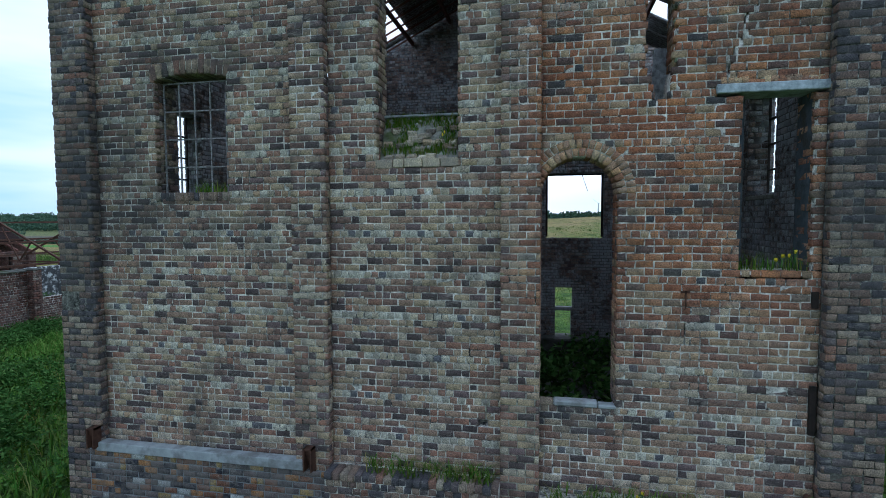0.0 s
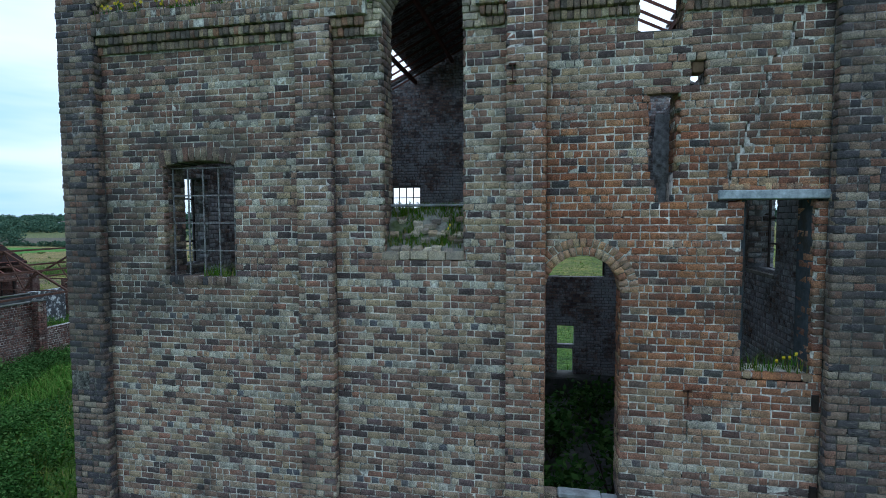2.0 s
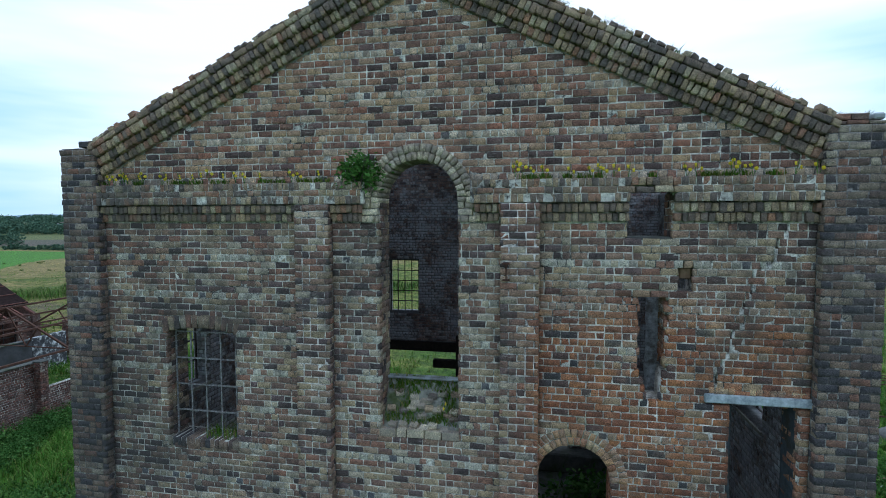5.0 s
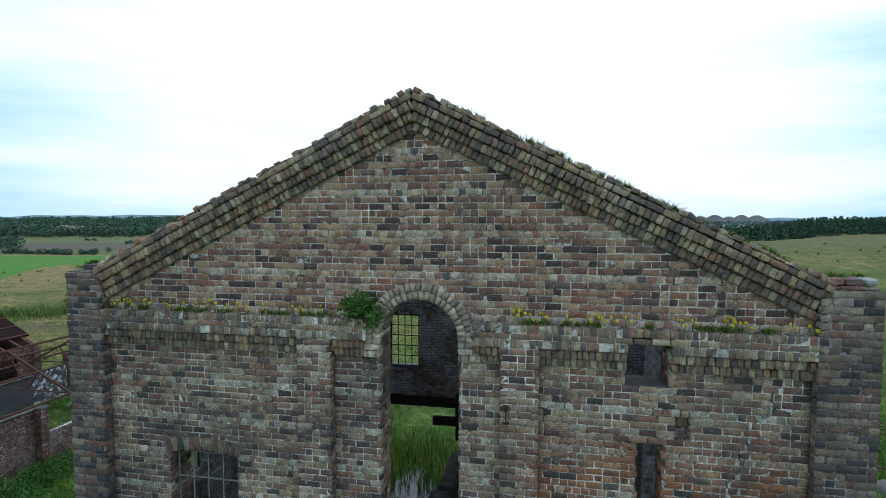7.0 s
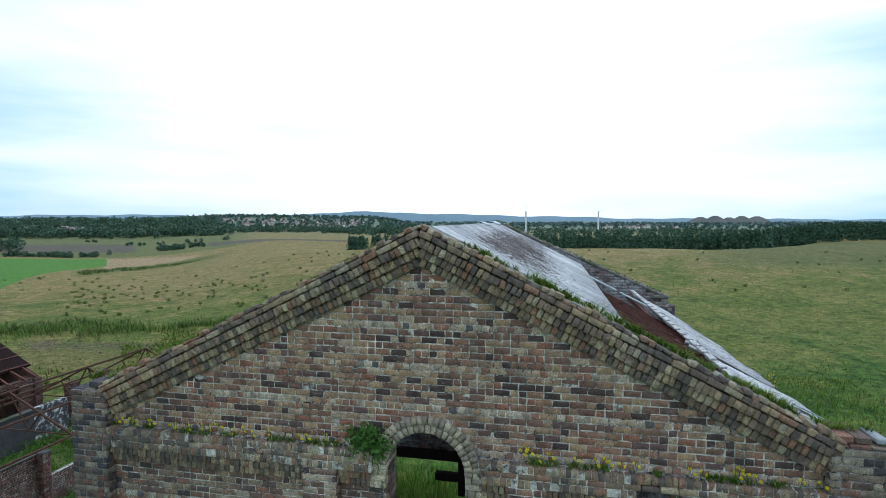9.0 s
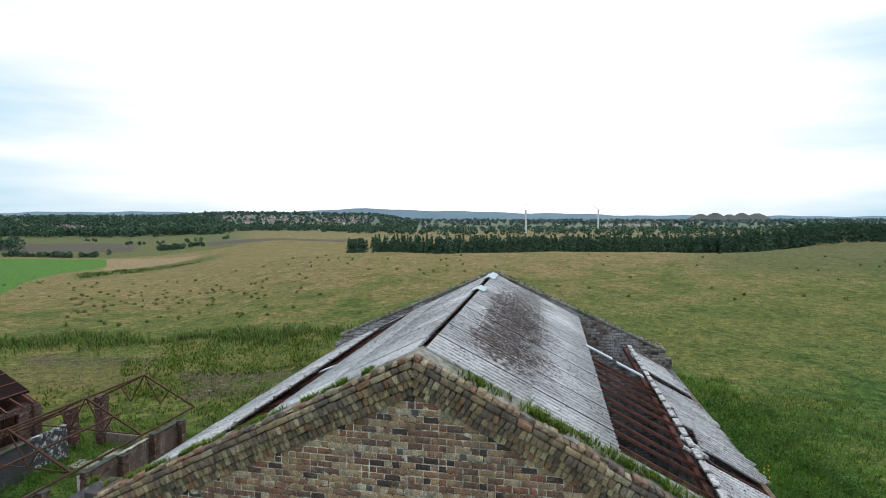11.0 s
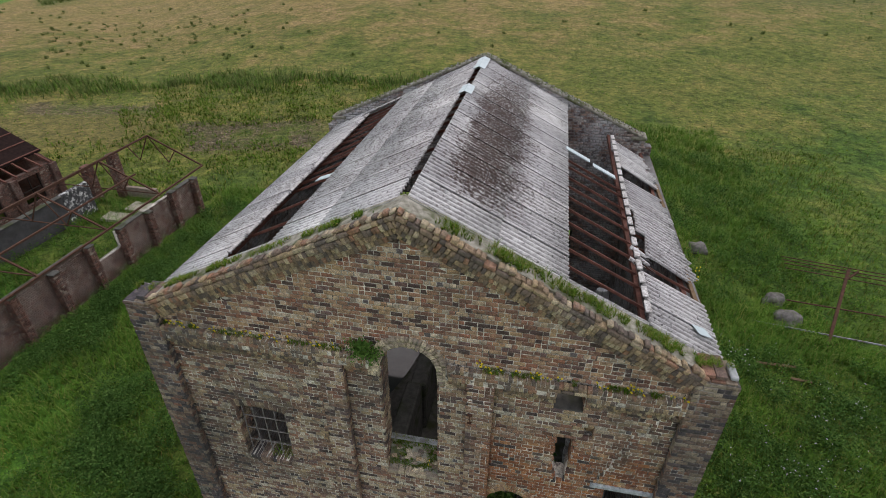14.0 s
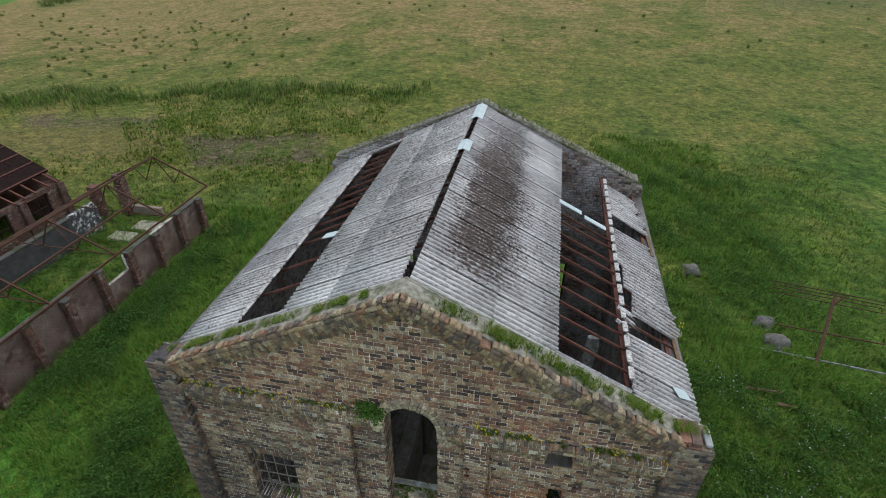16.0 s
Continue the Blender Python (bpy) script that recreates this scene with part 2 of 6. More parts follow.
M_MORTAR = mortar_material("lime_mortar", [(0.40, (0.010, 0.010, 0.010)), (0.445, (0.09, 0.088, 0.084)), (0.485, (0.46, 0.44, 0.40)), (0.56, (0.90, 0.86, 0.78))], 0.35)
M_PIERMORTAR = mortar_material("sooty_mortar", [(0.42, (0.010, 0.010, 0.010)), (0.49, (0.10, 0.098, 0.094)), (0.54, (0.28, 0.27, 0.25)), (0.62, (0.55, 0.53, 0.49))], 0.4)
M_DARKMORTAR = mortar_material("damp_mortar", [(0.34, (0.06, 0.062, 0.066)), (0.5, (0.17, 0.175, 0.185)), (0.66, (0.36, 0.37, 0.39))], 0.5)
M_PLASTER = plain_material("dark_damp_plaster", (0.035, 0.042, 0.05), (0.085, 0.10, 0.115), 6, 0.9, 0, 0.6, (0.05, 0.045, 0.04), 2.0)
M_POST = plain_material("charred_grey_timber", (0.22, 0.22, 0.24), (0.72, 0.74, 0.78), 9, 0.8, 0, 0.8, (0.16, 0.14, 0.13), 3.0)
M_RUBBLE = plain_material("mossy_rubble", (0.13, 0.125, 0.11), (0.40, 0.385, 0.34), 12, 0.95, 0, 0.8, (0.10, 0.12, 0.05), 3.0)
M_GREYMORTAR = plain_material("grey_mortar", (0.2, 0.21, 0.22), (0.3, 0.31, 0.32), 14, 0.95, 0, 0.4)
M_FLAUNCH = plain_material("mossy_cement", (0.12, 0.115, 0.085), (0.40, 0.385, 0.34), 7, 0.95, 0, 0.5, (0.07, 0.085, 0.03), 1.6)
M_STEEL = plain_material("rusty_steel", (0.05, 0.027, 0.02), (0.13, 0.062, 0.042), 9, 0.8, 0.2, 0.3)
M_BLACKSTEEL = plain_material("black_steel", (0.02, 0.018, 0.018), (0.05, 0.035, 0.03), 9, 0.7, 0.3, 0.3)
M_PAINTSTEEL = plain_material("flaking_white_steel", (0.35, 0.36, 0.37), (0.07, 0.045, 0.04), 25, 0.7, 0.1, 0.3)
M_FLAKE = plain_material("flaking_white_edge", (0.16, 0.14, 0.13), (0.75, 0.75, 0.76), 20, 0.7, 0, 0.3)
M_CONCRETE = plain_material("weathered_concrete", (0.28, 0.30, 0.31), (0.42, 0.44, 0.46), 6, 0.9, 0, 0.3, (0.2, 0.2, 0.2), 2.5)
M_SLAB = plain_material("pale_broken_slab", (0.30, 0.27, 0.22), (0.55, 0.51, 0.44), 5, 0.9, 0, 0.4, (0.20, 0.20, 0.14), 1.5)
M_LINTEL = plain_material("pale_lintel_concrete", (0.20, 0.23, 0.26), (0.58, 0.63, 0.68), 9, 0.85, 0, 0.3)
M_STONE = plain_material("mossy_stone", (0.16, 0.155, 0.13), (0.30, 0.29, 0.25), 7, 0.95, 0, 0.5, (0.09, 0.10, 0.05), 1.4)
M_DARKSTONE = plain_material("damp_stone", (0.06, 0.06, 0.058), (0.13, 0.13, 0.12), 5, 0.9, 0, 0.5, (0.05, 0.06, 0.03), 1.2)
M_TIMBER = plain_material("old_timber", (0.12, 0.075, 0.045), (0.22, 0.15, 0.09), 12, 0.85, 0, 0.4)
M_PALETIMBER = plain_material("bleached_timber", (0.16, 0.17, 0.18), (0.34, 0.36, 0.38), 10, 0.85, 0, 0.4, (0.10, 0.08, 0.06), 2.0)
M_RAFTER = plain_material("red_brown_rafter", (0.085, 0.036, 0.028), (0.20, 0.086, 0.066), 8, 0.8, 0, 0.3)
M_BLUE = plain_material("pale_blue_sheet", (0.40, 0.50, 0.54), (0.55, 0.64, 0.68), 5, 0.5, 0, 0.15)
M_WATER = plain_material("still_water", (0.05, 0.06, 0.06), (0.07, 0.08, 0.08), 2, 0.06, 0, 0.02)
M_WATER.node_tree.nodes["Principled BSDF"].inputs["Specular IOR Level"].default_value = 0.6
M_BARK = plain_material("bark", (0.06, 0.05, 0.04), (0.12, 0.10, 0.08), 10)
M_TURBINE = plain_material("white_turbine_paint", (0.75, 0.76, 0.78), (0.8, 0.81, 0.82), 3, 0.5, 0, 0.02)
M_BOULDER = plain_material("grey_boulder", (0.075, 0.07, 0.068), (0.21, 0.20, 0.195), 5, 0.95, 0, 0.6, (0.10, 0.11, 0.07), 2.0)
M_SLATE = plain_material("red_brown_sheet_roof", (0.012, 0.008, 0.008), (0.032, 0.019, 0.017), 6, 0.85, 0, 0.3)
M_SLATE.node_tree.nodes["Principled BSDF"].inputs["Specular IOR Level"].default_value = 0.05
M_RENDER = plain_material("grey_render", (0.05, 0.05, 0.056), (0.095, 0.095, 0.10), 4, 0.9, 0, 0.3, (0.05, 0.05, 0.05), 1.0)
M_PEEL = plain_material("peeling_white_paint", (0.035, 0.036, 0.04), (0.09, 0.09, 0.10), 6, 0.8, 0, 0.3, (0.62, 0.63, 0.64), 3.4)
M_GRASS = leaf_material("meadow_grass_blades", [(0.0, (0.05, 0.125, 0.012)), (0.4, (0.085, 0.175, 0.018)), (0.75, (0.135, 0.19, 0.03)), (0.92, (0.22, 0.20, 0.06)), (1.0, (0.29, 0.24, 0.10))])
M_RUSH = leaf_material("rush_blades", [(0.0, (0.07, 0.12, 0.032)), (0.6, (0.115, 0.165, 0.05)), (1.0, (0.19, 0.20, 0.08))])
M_LUSH = leaf_material("rank_grass", [(0.0, (0.050, 0.135, 0.018)), (0.5, (0.095, 0.215, 0.030)), (0.85, (0.150, 0.25, 0.045)), (1.0, (0.25, 0.26, 0.085))])
M_LEAF = leaf_material("green_leaves", [(0.0, (0.045, 0.11, 0.022)), (0.6, (0.08, 0.18, 0.036)), (1.0, (0.14, 0.25, 0.06))])
M_WEED = leaf_material("dark_weed_leaves", [(0.0, (0.026, 0.075, 0.016)), (0.6, (0.06, 0.14, 0.03)), (1.0, (0.115, 0.20, 0.055))])
M_YELLOW = leaf_material("yellow_petals", [(0.0, (0.55, 0.42, 0.02)), (1.0, (0.75, 0.60, 0.05))])
M_PALEFLOWER = leaf_material("pale_thistle_heads", [(0.0, (0.30, 0.28, 0.36)), (1.0, (0.55, 0.55, 0.58))])
M_PINK = leaf_material("pink_flower", [(0.0, (0.45, 0.10, 0.30)), (1.0, (0.5, 0.15, 0.4))])
# far woods and hills: distance haze is mixed into their blue-green colours
M_CONIFER = leaf_material("conifer_foliage", [(0.0, (0.05, 0.10, 0.075)), (0.6, (0.085, 0.15, 0.10)), (1.0, (0.13, 0.20, 0.12))])
M_BROADLEAF = leaf_material("far_broadleaf", [(0.0, (0.05, 0.098, 0.072)), (0.6, (0.085, 0.145, 0.098)), (1.0, (0.125, 0.185, 0.12))])
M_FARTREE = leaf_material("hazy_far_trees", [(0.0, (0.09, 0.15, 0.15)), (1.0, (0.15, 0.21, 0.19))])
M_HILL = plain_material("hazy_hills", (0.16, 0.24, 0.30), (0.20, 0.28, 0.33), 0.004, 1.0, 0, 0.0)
M_SPOIL = plain_material("spoil_heap", (0.10, 0.105, 0.10), (0.15, 0.15, 0.14), 0.02, 1.0, 0, 0.0)
M_HOUSEWALL = leaf_material("far_house_walls", [(0.0, (0.72, 0.70, 0.68)), (0.5, (0.58, 0.46, 0.42)), (1.0, (0.8, 0.8, 0.8))])
M_HOUSEROOF = leaf_material("far_house_roofs", [(0.0, (0.20, 0.17, 0.17)), (0.6, (0.28, 0.21, 0.2)), (1.0, (0.22, 0.22, 0.24))])
M_REDSHED = plain_material("red_shed_paint", (0.34, 0.05, 0.05), (0.38, 0.06, 0.06), 1)


def roof_material():
    m, n, l, b = nodes_of("asbestos_cement_sheet", 0.8)
    pos, rnd = position(n), each_random(n, l)
    col = ramp_node(n, l, rnd, [(0, (0.52, 0.52, 0.535)), (0.5, (0.60, 0.60, 0.61)), (1, (0.66, 0.66, 0.665))])
    tex = n.new("ShaderNodeTexCoord")
    loc = n.new("ShaderNodeSeparateXYZ")
    l.new(tex.outputs["Object"], loc.inputs["Vector"])
    wave = maths(n, l, "COSINE", maths(n, l, "MULTIPLY", loc.outputs["Y"], 41.1))
    valley = maths(n, l, "MULTIPLY", maths(n, l, "SUBTRACT", 1.0, wave), 0.5)
    run = n.new("ShaderNodeVectorMath")
    run.operation = "MULTIPLY"
    run.inputs[1].default_value = (0.4, 1.0, 0.4)
    l.new(pos, run.inputs[0])
    grain = noise_node(n, l, 26, 7, run.outputs["Vector"], 0.9)
    # dirt that rain leaves in the valleys, darkened to paint in the corrugations' shading
    dirt_shade = between(n, l, maths(n, l, "ADD", maths(n, l, "MULTIPLY", valley, 0.16), grain), 0.50, 0.64)
    col = mixed(n, l, maths(n, l, "MULTIPLY", dirt_shade, 0.70), col, (0.13, 0.122, 0.128))
    # large rain-washed and sooted zones
    col = mixed(n, l, 0.7, col, ramp_node(n, l, noise_node(n, l, 0.55, 6, pos, 0.7), [(0.36, (0.62, 0.61, 0.62)), (0.64, (1.28, 1.28, 1.28))]), "MULTIPLY")
    sep = n.new("ShaderNodeSeparateXYZ")
    l.new(pos, sep.inputs["Vector"])
    wob = maths(n, l, "MULTIPLY", maths(n, l, "SUBTRACT", noise_node(n, l, 0.9, 6, pos, 0.85), 0.5), 3.6)
    X, Y = maths(n, l, "ADD", sep.outputs["X"], maths(n, l, "MULTIPLY", wob, 0.6)), maths(n, l, "ADD", sep.outputs["Y"], wob)
    # moss cushions: thickest beside the ridge, thinning out to single dots
    px = maths(n, l, "MULTIPLY", between(n, l, X, -1.9, -0.95), between(n, l, X, 1.0, -0.6))
    py = maths(n, l, "MULTIPLY", between(n, l, Y, 0.3, 3.0), between(n, l, Y, 16.0, 6.0))
    thick = maths(n, l, "MULTIPLY", px, py)
    left = maths(n, l, "MULTIPLY", maths(n, l, "MULTIPLY", between(n, l, X, -5.0, -3.4), between(n, l, X, -2.0, -2.9)), between(n, l, Y, 2.0, 8.0))
    east = between(n, l, sep.outputs["X"], -1.9, -1.7)
    front = between(n, l, sep.outputs["Y"], 0.4, 2.6)
    base_ = maths(n, l, "MULTIPLY", front, maths(n, l, "SUBTRACT", 0.42, maths(n, l, "MULTIPLY", east, 0.16)))
    thick = maths(n, l, "MAXIMUM", thick, maths(n, l, "ADD", base_, maths(n, l, "MULTIPLY", left, 0.14)))
    dots = maths(n, l, "ADD", maths(n, l, "MULTIPLY", noise_node(n, l, 44, 5, run.outputs["Vector"], 0.85), 0.6), maths(n, l, "MULTIPLY", noise_node(n, l, 17, 3, pos, 0.7), 0.4))
    grow = maths(n, l, "ADD", maths(n, l, "ADD", maths(n, l, "MULTIPLY", thick, 0.165), maths(n, l, "MULTIPLY", valley, 0.055)), dots)
    moss = between(n, l, grow, 0.605, 0.635)
    col = mixed(n, l, maths(n, l, "MULTIPLY", moss, 0.93), col, mixed(n, l, noise_node(n, l, 3, 3, pos), (0.020, 0.014, 0.013), (0.085, 0.048, 0.038)))
    # scattered dark crusts the size of a coin
    crust = between(n, l, maths(n, l, "ADD", noise_node(n, l, 11, 2, pos, 0.5), maths(n, l, "MULTIPLY", noise_node(n, l, 0.8, 3, pos), 0.25)), 0.80, 0.83)
    col = mixed(n, l, maths(n, l, "MULTIPLY", crust, 0.85), col, (0.045, 0.042, 0.045))
    # pale lichen
    white = between(n, l, noise_node(n, l, 17, 4, pos, 0.7), 0.635, 0.66)
    col = mixed(n, l, maths(n, l, "MULTIPLY", white, 0.8), col, (0.66, 0.66, 0.64))
    l.new(col, b.inputs["Base Color"])
    bumped(n, l, b, maths(n, l, "ADD", noise_node(n, l, 60, 5, pos), moss), 0.5, 0.008)
    return m


M_SHEET = roof_material()


def ground_material():
    m, n, l, b = nodes_of("rough_pasture", 1.0)
    pos = position(n)

    def along(ax, ay):
        d = n.new("ShaderNodeVectorMath")
        d.operation = "DOT_PRODUCT"
        d.inputs[1].default_value = (ax, ay, 0)
        l.new(pos, d.inputs[0])
        return d.outputs["Value"]

    # D runs up the meadow from the gable front, U is the bearing to the side of it
    D = maths(n, l, "ADD", along(-0.197, 0.980), 7.39)
    S = maths(n, l, "ADD", along(0.980, 0.197), 1.28)
    U = maths(n, l, "DIVIDE", S, maths(n, l, "MAXIMUM", D, 8.0))
    big, mid, fine = noise_node(n, l, 0.022, 4, pos), noise_node(n, l, 0.16, 5, pos, 0.65), noise_node(n, l, 2.2, 7, pos, 0.8)
    tuft, hair = noise_node(n, l, 0.75, 6, pos, 0.8), noise_node(n, l, 8.0, 4, pos, 0.8)
    mixn = maths(n, l, "ADD", maths(n, l, "MULTIPLY", mid, 0.6), maths(n, l, "MULTIPLY", tuft, 0.4))

    def span(v, a0, a1, b1, b0):
        return maths(n, l, "MULTIPLY", between(n, l, v, a0, a1), between(n, l, v, b0, b1))

    def line(v, k, c):
        return maths(n, l, "ADD", maths(n, l, "MULTIPLY", v, k), c)

    def shaded(amount):
        return maths(n, l, "MULTIPLY", maths(n, l, "SUBTRACT", mid, 0.5), amount)

    lush = ramp_node(n, l, mixn, [(0.36, (0.030, 0.078, 0.011)), (0.5, (0.066, 0.132, 0.020)), (0.64, (0.12, 0.165, 0.036))])
    olive = ramp_node(n, l, mixn, [(0.36, (0.072, 0.112, 0.021)), (0.5, (0.130, 0.152, 0.036)), (0.64, (0.20, 0.178, 0.058))])
    tan = ramp_node(n, l, mixn, [(0.36, (0.150, 0.150, 0.044)), (0.5, (0.220, 0.178, 0.072)), (0.64, (0.285, 0.203, 0.104))])
    dw = maths(n, l, "SUBTRACT", maths(n, l, "ADD", D, shaded(46.0)), maths(n, l, "MULTIPLY", maths(n, l, "MAXIMUM", S, 0.0), 0.35))
    col = mixed(n, l, between(n, l, dw, 22, 46), lush, olive)
    col = mixed(n, l, between(n, l, maths(n, l, "ADD", maths(n, l, "ADD", dw, shaded(60.0)), maths(n, l, "MULTIPLY", big, 40.0)), 78, 132), col, tan)
    # cropped paler path on the near side of the ditch
    path = maths(n, l, "MULTIPLY", span(maths(n, l, "ADD", D, shaded(6.0)), 42, 45, 51, 54), between(n, l, U, -0.50, -0.58))
    col = mixed(n, l, maths(n, l, "MULTIPLY", path, 0.8), col, (0.17, 0.145, 0.055))
    # bare stony soil in two strips
    edge = maths(n, l, "ADD", D, maths(n, l, "MULTIPLY", maths(n, l, "SUBTRACT", tuft, 0.5), 9.0))
    soil_a = maths(n, l, "MULTIPLY", span(edge, 52, 53.2, 55.5, 57), span(U, -0.84, -0.78, -0.56, -0.52))
    soil_b = maths(n, l, "MULTIPLY", span(edge, 42.5, 44, 49.5, 51), span(U, -0.53, -0.49, -0.26, -0.20))
    soil = maths(n, l, "MAXIMUM", maths(n, l, "MULTIPLY", soil_a, 0.75), maths(n, l, "MULTIPLY", soil_b, 0.9))
    stones = ramp_node(n, l, noise_node(n, l, 3.2, 6, pos, 0.9), [(0.42, (0.045, 0.036, 0.028)), (0.52, (0.12, 0.088, 0.066)), (0.62, (0.26, 0.23, 0.20))])
    col = mixed(n, l, maths(n, l, "MULTIPLY", soil, between(n, l, mixn, 0.40, 0.54)), col, stones)
    # sown field and cut hay in the valley, rough grass below them
    low = line(U, 567.0, 590.0)
    in_field = maths(n, l, "MULTIPLY", between(n, l, maths(n, l, "SUBTRACT", D, low), -3, 3), maths(n, l, "MULTIPLY", between(n, l, D, 294, 290), between(n, l, U, -0.640, -0.648)))
    hay_low, hay_top = line(U, 264.0, 371.0), line(U, -180.0, 178.0)
    in_hay = maths(n, l, "MULTIPLY", maths(n, l, "MULTIPLY", between(n, l, maths(n, l, "SUBTRACT", D, hay_low), -6, 6), between(n, l, maths(n, l, "SUBTRACT", D, hay_top), 4, -4)), span(U, -0.655, -0.645, -0.49, -0.45))
    rough_ = maths(n, l, "MULTIPLY", span(maths(n, l, "SUBTRACT", D, hay_low), -46, -30, -12, 0), span(U, -0.72, -0.69, -0.46, -0.40))
    col = mixed(n, l, maths(n, l, "MULTIPLY", rough_, 0.8), col, (0.085, 0.115, 0.03))
    col = mixed(n, l, maths(n, l, "MULTIPLY", in_hay, 0.85), col, (0.33, 0.24, 0.15))
    col = mixed(n, l, maths(n, l, "MULTIPLY", in_field, 0.95), col, (0.075, 0.20, 0.028))
    # greener pasture and ploughed ground beyond the field edge
    valley_ = maths(n, l, "MULTIPLY", between(n, l, D, 296, 304), between(n, l, U, -0.34, -0.42))
    col = mixed(n, l, maths(n, l, "MULTIPLY", valley_, 0.75), col, (0.10, 0.13, 0.045))
    pl1 = maths(n, l, "MULTIPLY", span(D, 338, 346, 440, 452), between(n, l, U, -0.575, -0.60))
    pl2 = maths(n, l, "MULTIPLY", span(maths(n, l, "ADD", D, maths(n, l, "MULTIPLY", U, 200.0)), 252, 256, 300, 306), span(U, -0.46, -0.44, -0.20, -0.16))
    col = mixed(n, l, maths(n, l, "MULTIPLY", maths(n, l, "MAXIMUM", pl1, pl2), 0.9), col, (0.105, 0.088, 0.080))
    # greener rough ground towards the side wood
    scrub = maths(n, l, "MULTIPLY", between(n, l, U, 0.42, 0.60), span(D, 95, 120, 190, 215))
    col = mixed(n, l, maths(n, l, "MULTIPLY", scrub, 0.7), col, (0.085, 0.11, 0.035))
    # tufts and blades at three sizes
    col = mixed(n, l, 0.85, col, ramp_node(n, l, tuft, [(0.38, (0.60, 0.66, 0.60)), (0.62, (1.36, 1.30, 1.26))]), "MULTIPLY")
    col = mixed(n, l, 0.9, col, ramp_node(n, l, fine, [(0.38, (0.46, 0.50, 0.42)), (0.5, (1.0, 1.0, 1.0)), (0.64, (1.55, 1.5, 1.4))]), "MULTIPLY")
    col = mixed(n, l, 0.8, col, ramp_node(n, l, hair, [(0.38, (0.5, 0.52, 0.48)), (0.62, (1.45, 1.42, 1.35))]), "MULTIPLY")
    # far land drifts to blue-green, with distance haze put into the colour
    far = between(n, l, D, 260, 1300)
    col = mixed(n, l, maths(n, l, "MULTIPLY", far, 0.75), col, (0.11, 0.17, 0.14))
    l.new(col, b.inputs["Base Color"])
    bumped(n, l, b, maths(n, l, "ADD", maths(n, l, "MULTIPLY", tuft, 1.5), fine), 1.0, 0.16)
    return m


M_GROUND = ground_material()


# ---- mesh helpers ----
RNG = np.random.default_rng(7)


def mesh_of(name, verts, faces, material, smooth=False):
    me = bpy.data.meshes.new(name)
    verts = np.asarray(verts, dtype=np.float64).reshape(-1, 3)
    if isinstance(faces, np.ndarray):
        k = faces.shape[1]
        me.vertices.add(len(verts))
        me.vertices.foreach_set("co", verts.ravel())
        me.loops.add(faces.size)
        me.loops.foreach_set("vertex_index", faces.astype(np.int32).ravel())
        me.polygons.add(len(faces))
        me.polygons.foreach_set("loop_start", np.arange(0, faces.size, k, dtype=np.int32))
        me.polygons.foreach_set("loop_total", np.full(len(faces), k, dtype=np.int32))
        me.update(calc_edges=True)
        me.validate()
    else:
        me.from_pydata([tuple(v) for v in verts], [], faces)
    me.materials.append(material)
    if smooth:
        me.polygons.foreach_set("use_smooth", [True] * len(me.polygons))
    return me


def child(name, me, parent, label="", kind=""):
    ob = new(name, me)
    if parent is not None:
        ob.parent = parent
        ob.matrix_parent_inverse = Matrix.Translation(-parent.location) if parent.parent is None else Matrix.Identity(4)
        if parent.parent is not None:
            ob.matrix_parent_inverse = (Matrix.Translation(parent.location)).inverted()
    return tagged(ob, label, "", "", kind)


def part(name, bm, material, parent, label=""):
    me = bpy.data.meshes.new(name)
    bm.to_mesh(me)
    bm.free()
    me.materials.append(material)
    return child(name, me, parent, label)


def empty(name, loc, label, category, group="", kind=""):
    ob = new(name)
    ob.location = loc
    ob.empty_display_size = 0.3
    return tagged(ob, label, category, group, kind)


def box_into(bm, x0, x1, y0, y1, z0, z1, m=None):
    vs = [bm.verts.new((x, y, z)) for z in (z0, z1) for x, y in ((x0, y0), (x1, y0), (x1, y1), (x0, y1))]
    if m is not None:
        for v in vs:
            v.co = m @ v.co
    for f in ((0, 3, 2, 1), (4, 5, 6, 7), (0, 1, 5, 4), (1, 2, 6, 5), (2, 3, 7, 6), (3, 0, 4, 7)):
        bm.faces.new([vs[i] for i in f])


def box(x0, x1, y0, y1, z0, z1, bevel=0.0):
    bm = bmesh.new()
    box_into(bm, x0, x1, y0, y1, z0, z1)
    if bevel:
        bmesh.ops.bevel(bm, geom=bm.edges[:], offset=bevel, segments=1, affect="EDGES")
    return bm


def bar_into(bm, a, b, w, h=None, sides=4):
    """A straight bar between two points: square in section, or round with more sides."""
    a, b = Vector(a), Vector(b)
    d = b - a
    q = d.to_track_quat("Z", "Y").to_matrix()
    h = h or w
    rings = []
    for p in (a, b):
        ring = []
        for k in range(sides):
            t = 2 * math.pi * (k + 0.5) / sides
            s = 1 / math.cos(math.pi / sides) / 2
            ring.append(bm.verts.new(p + q @ Vector((math.cos(t) * w * s, math.sin(t) * h * s, 0))))
        rings.append(ring)
    for k in range(sides):
        j = (k + 1) % sides
        bm.faces.new((rings[0][k], rings[0][j], rings[1][j], rings[1][k]))
    bm.faces.new(rings[0][::-1])
    bm.faces.new(rings[1])


def bar(a, b, w, h=None, sides=4):
    bm = bmesh.new()
    bar_into(bm, a, b, w, h, sides)
    return bm


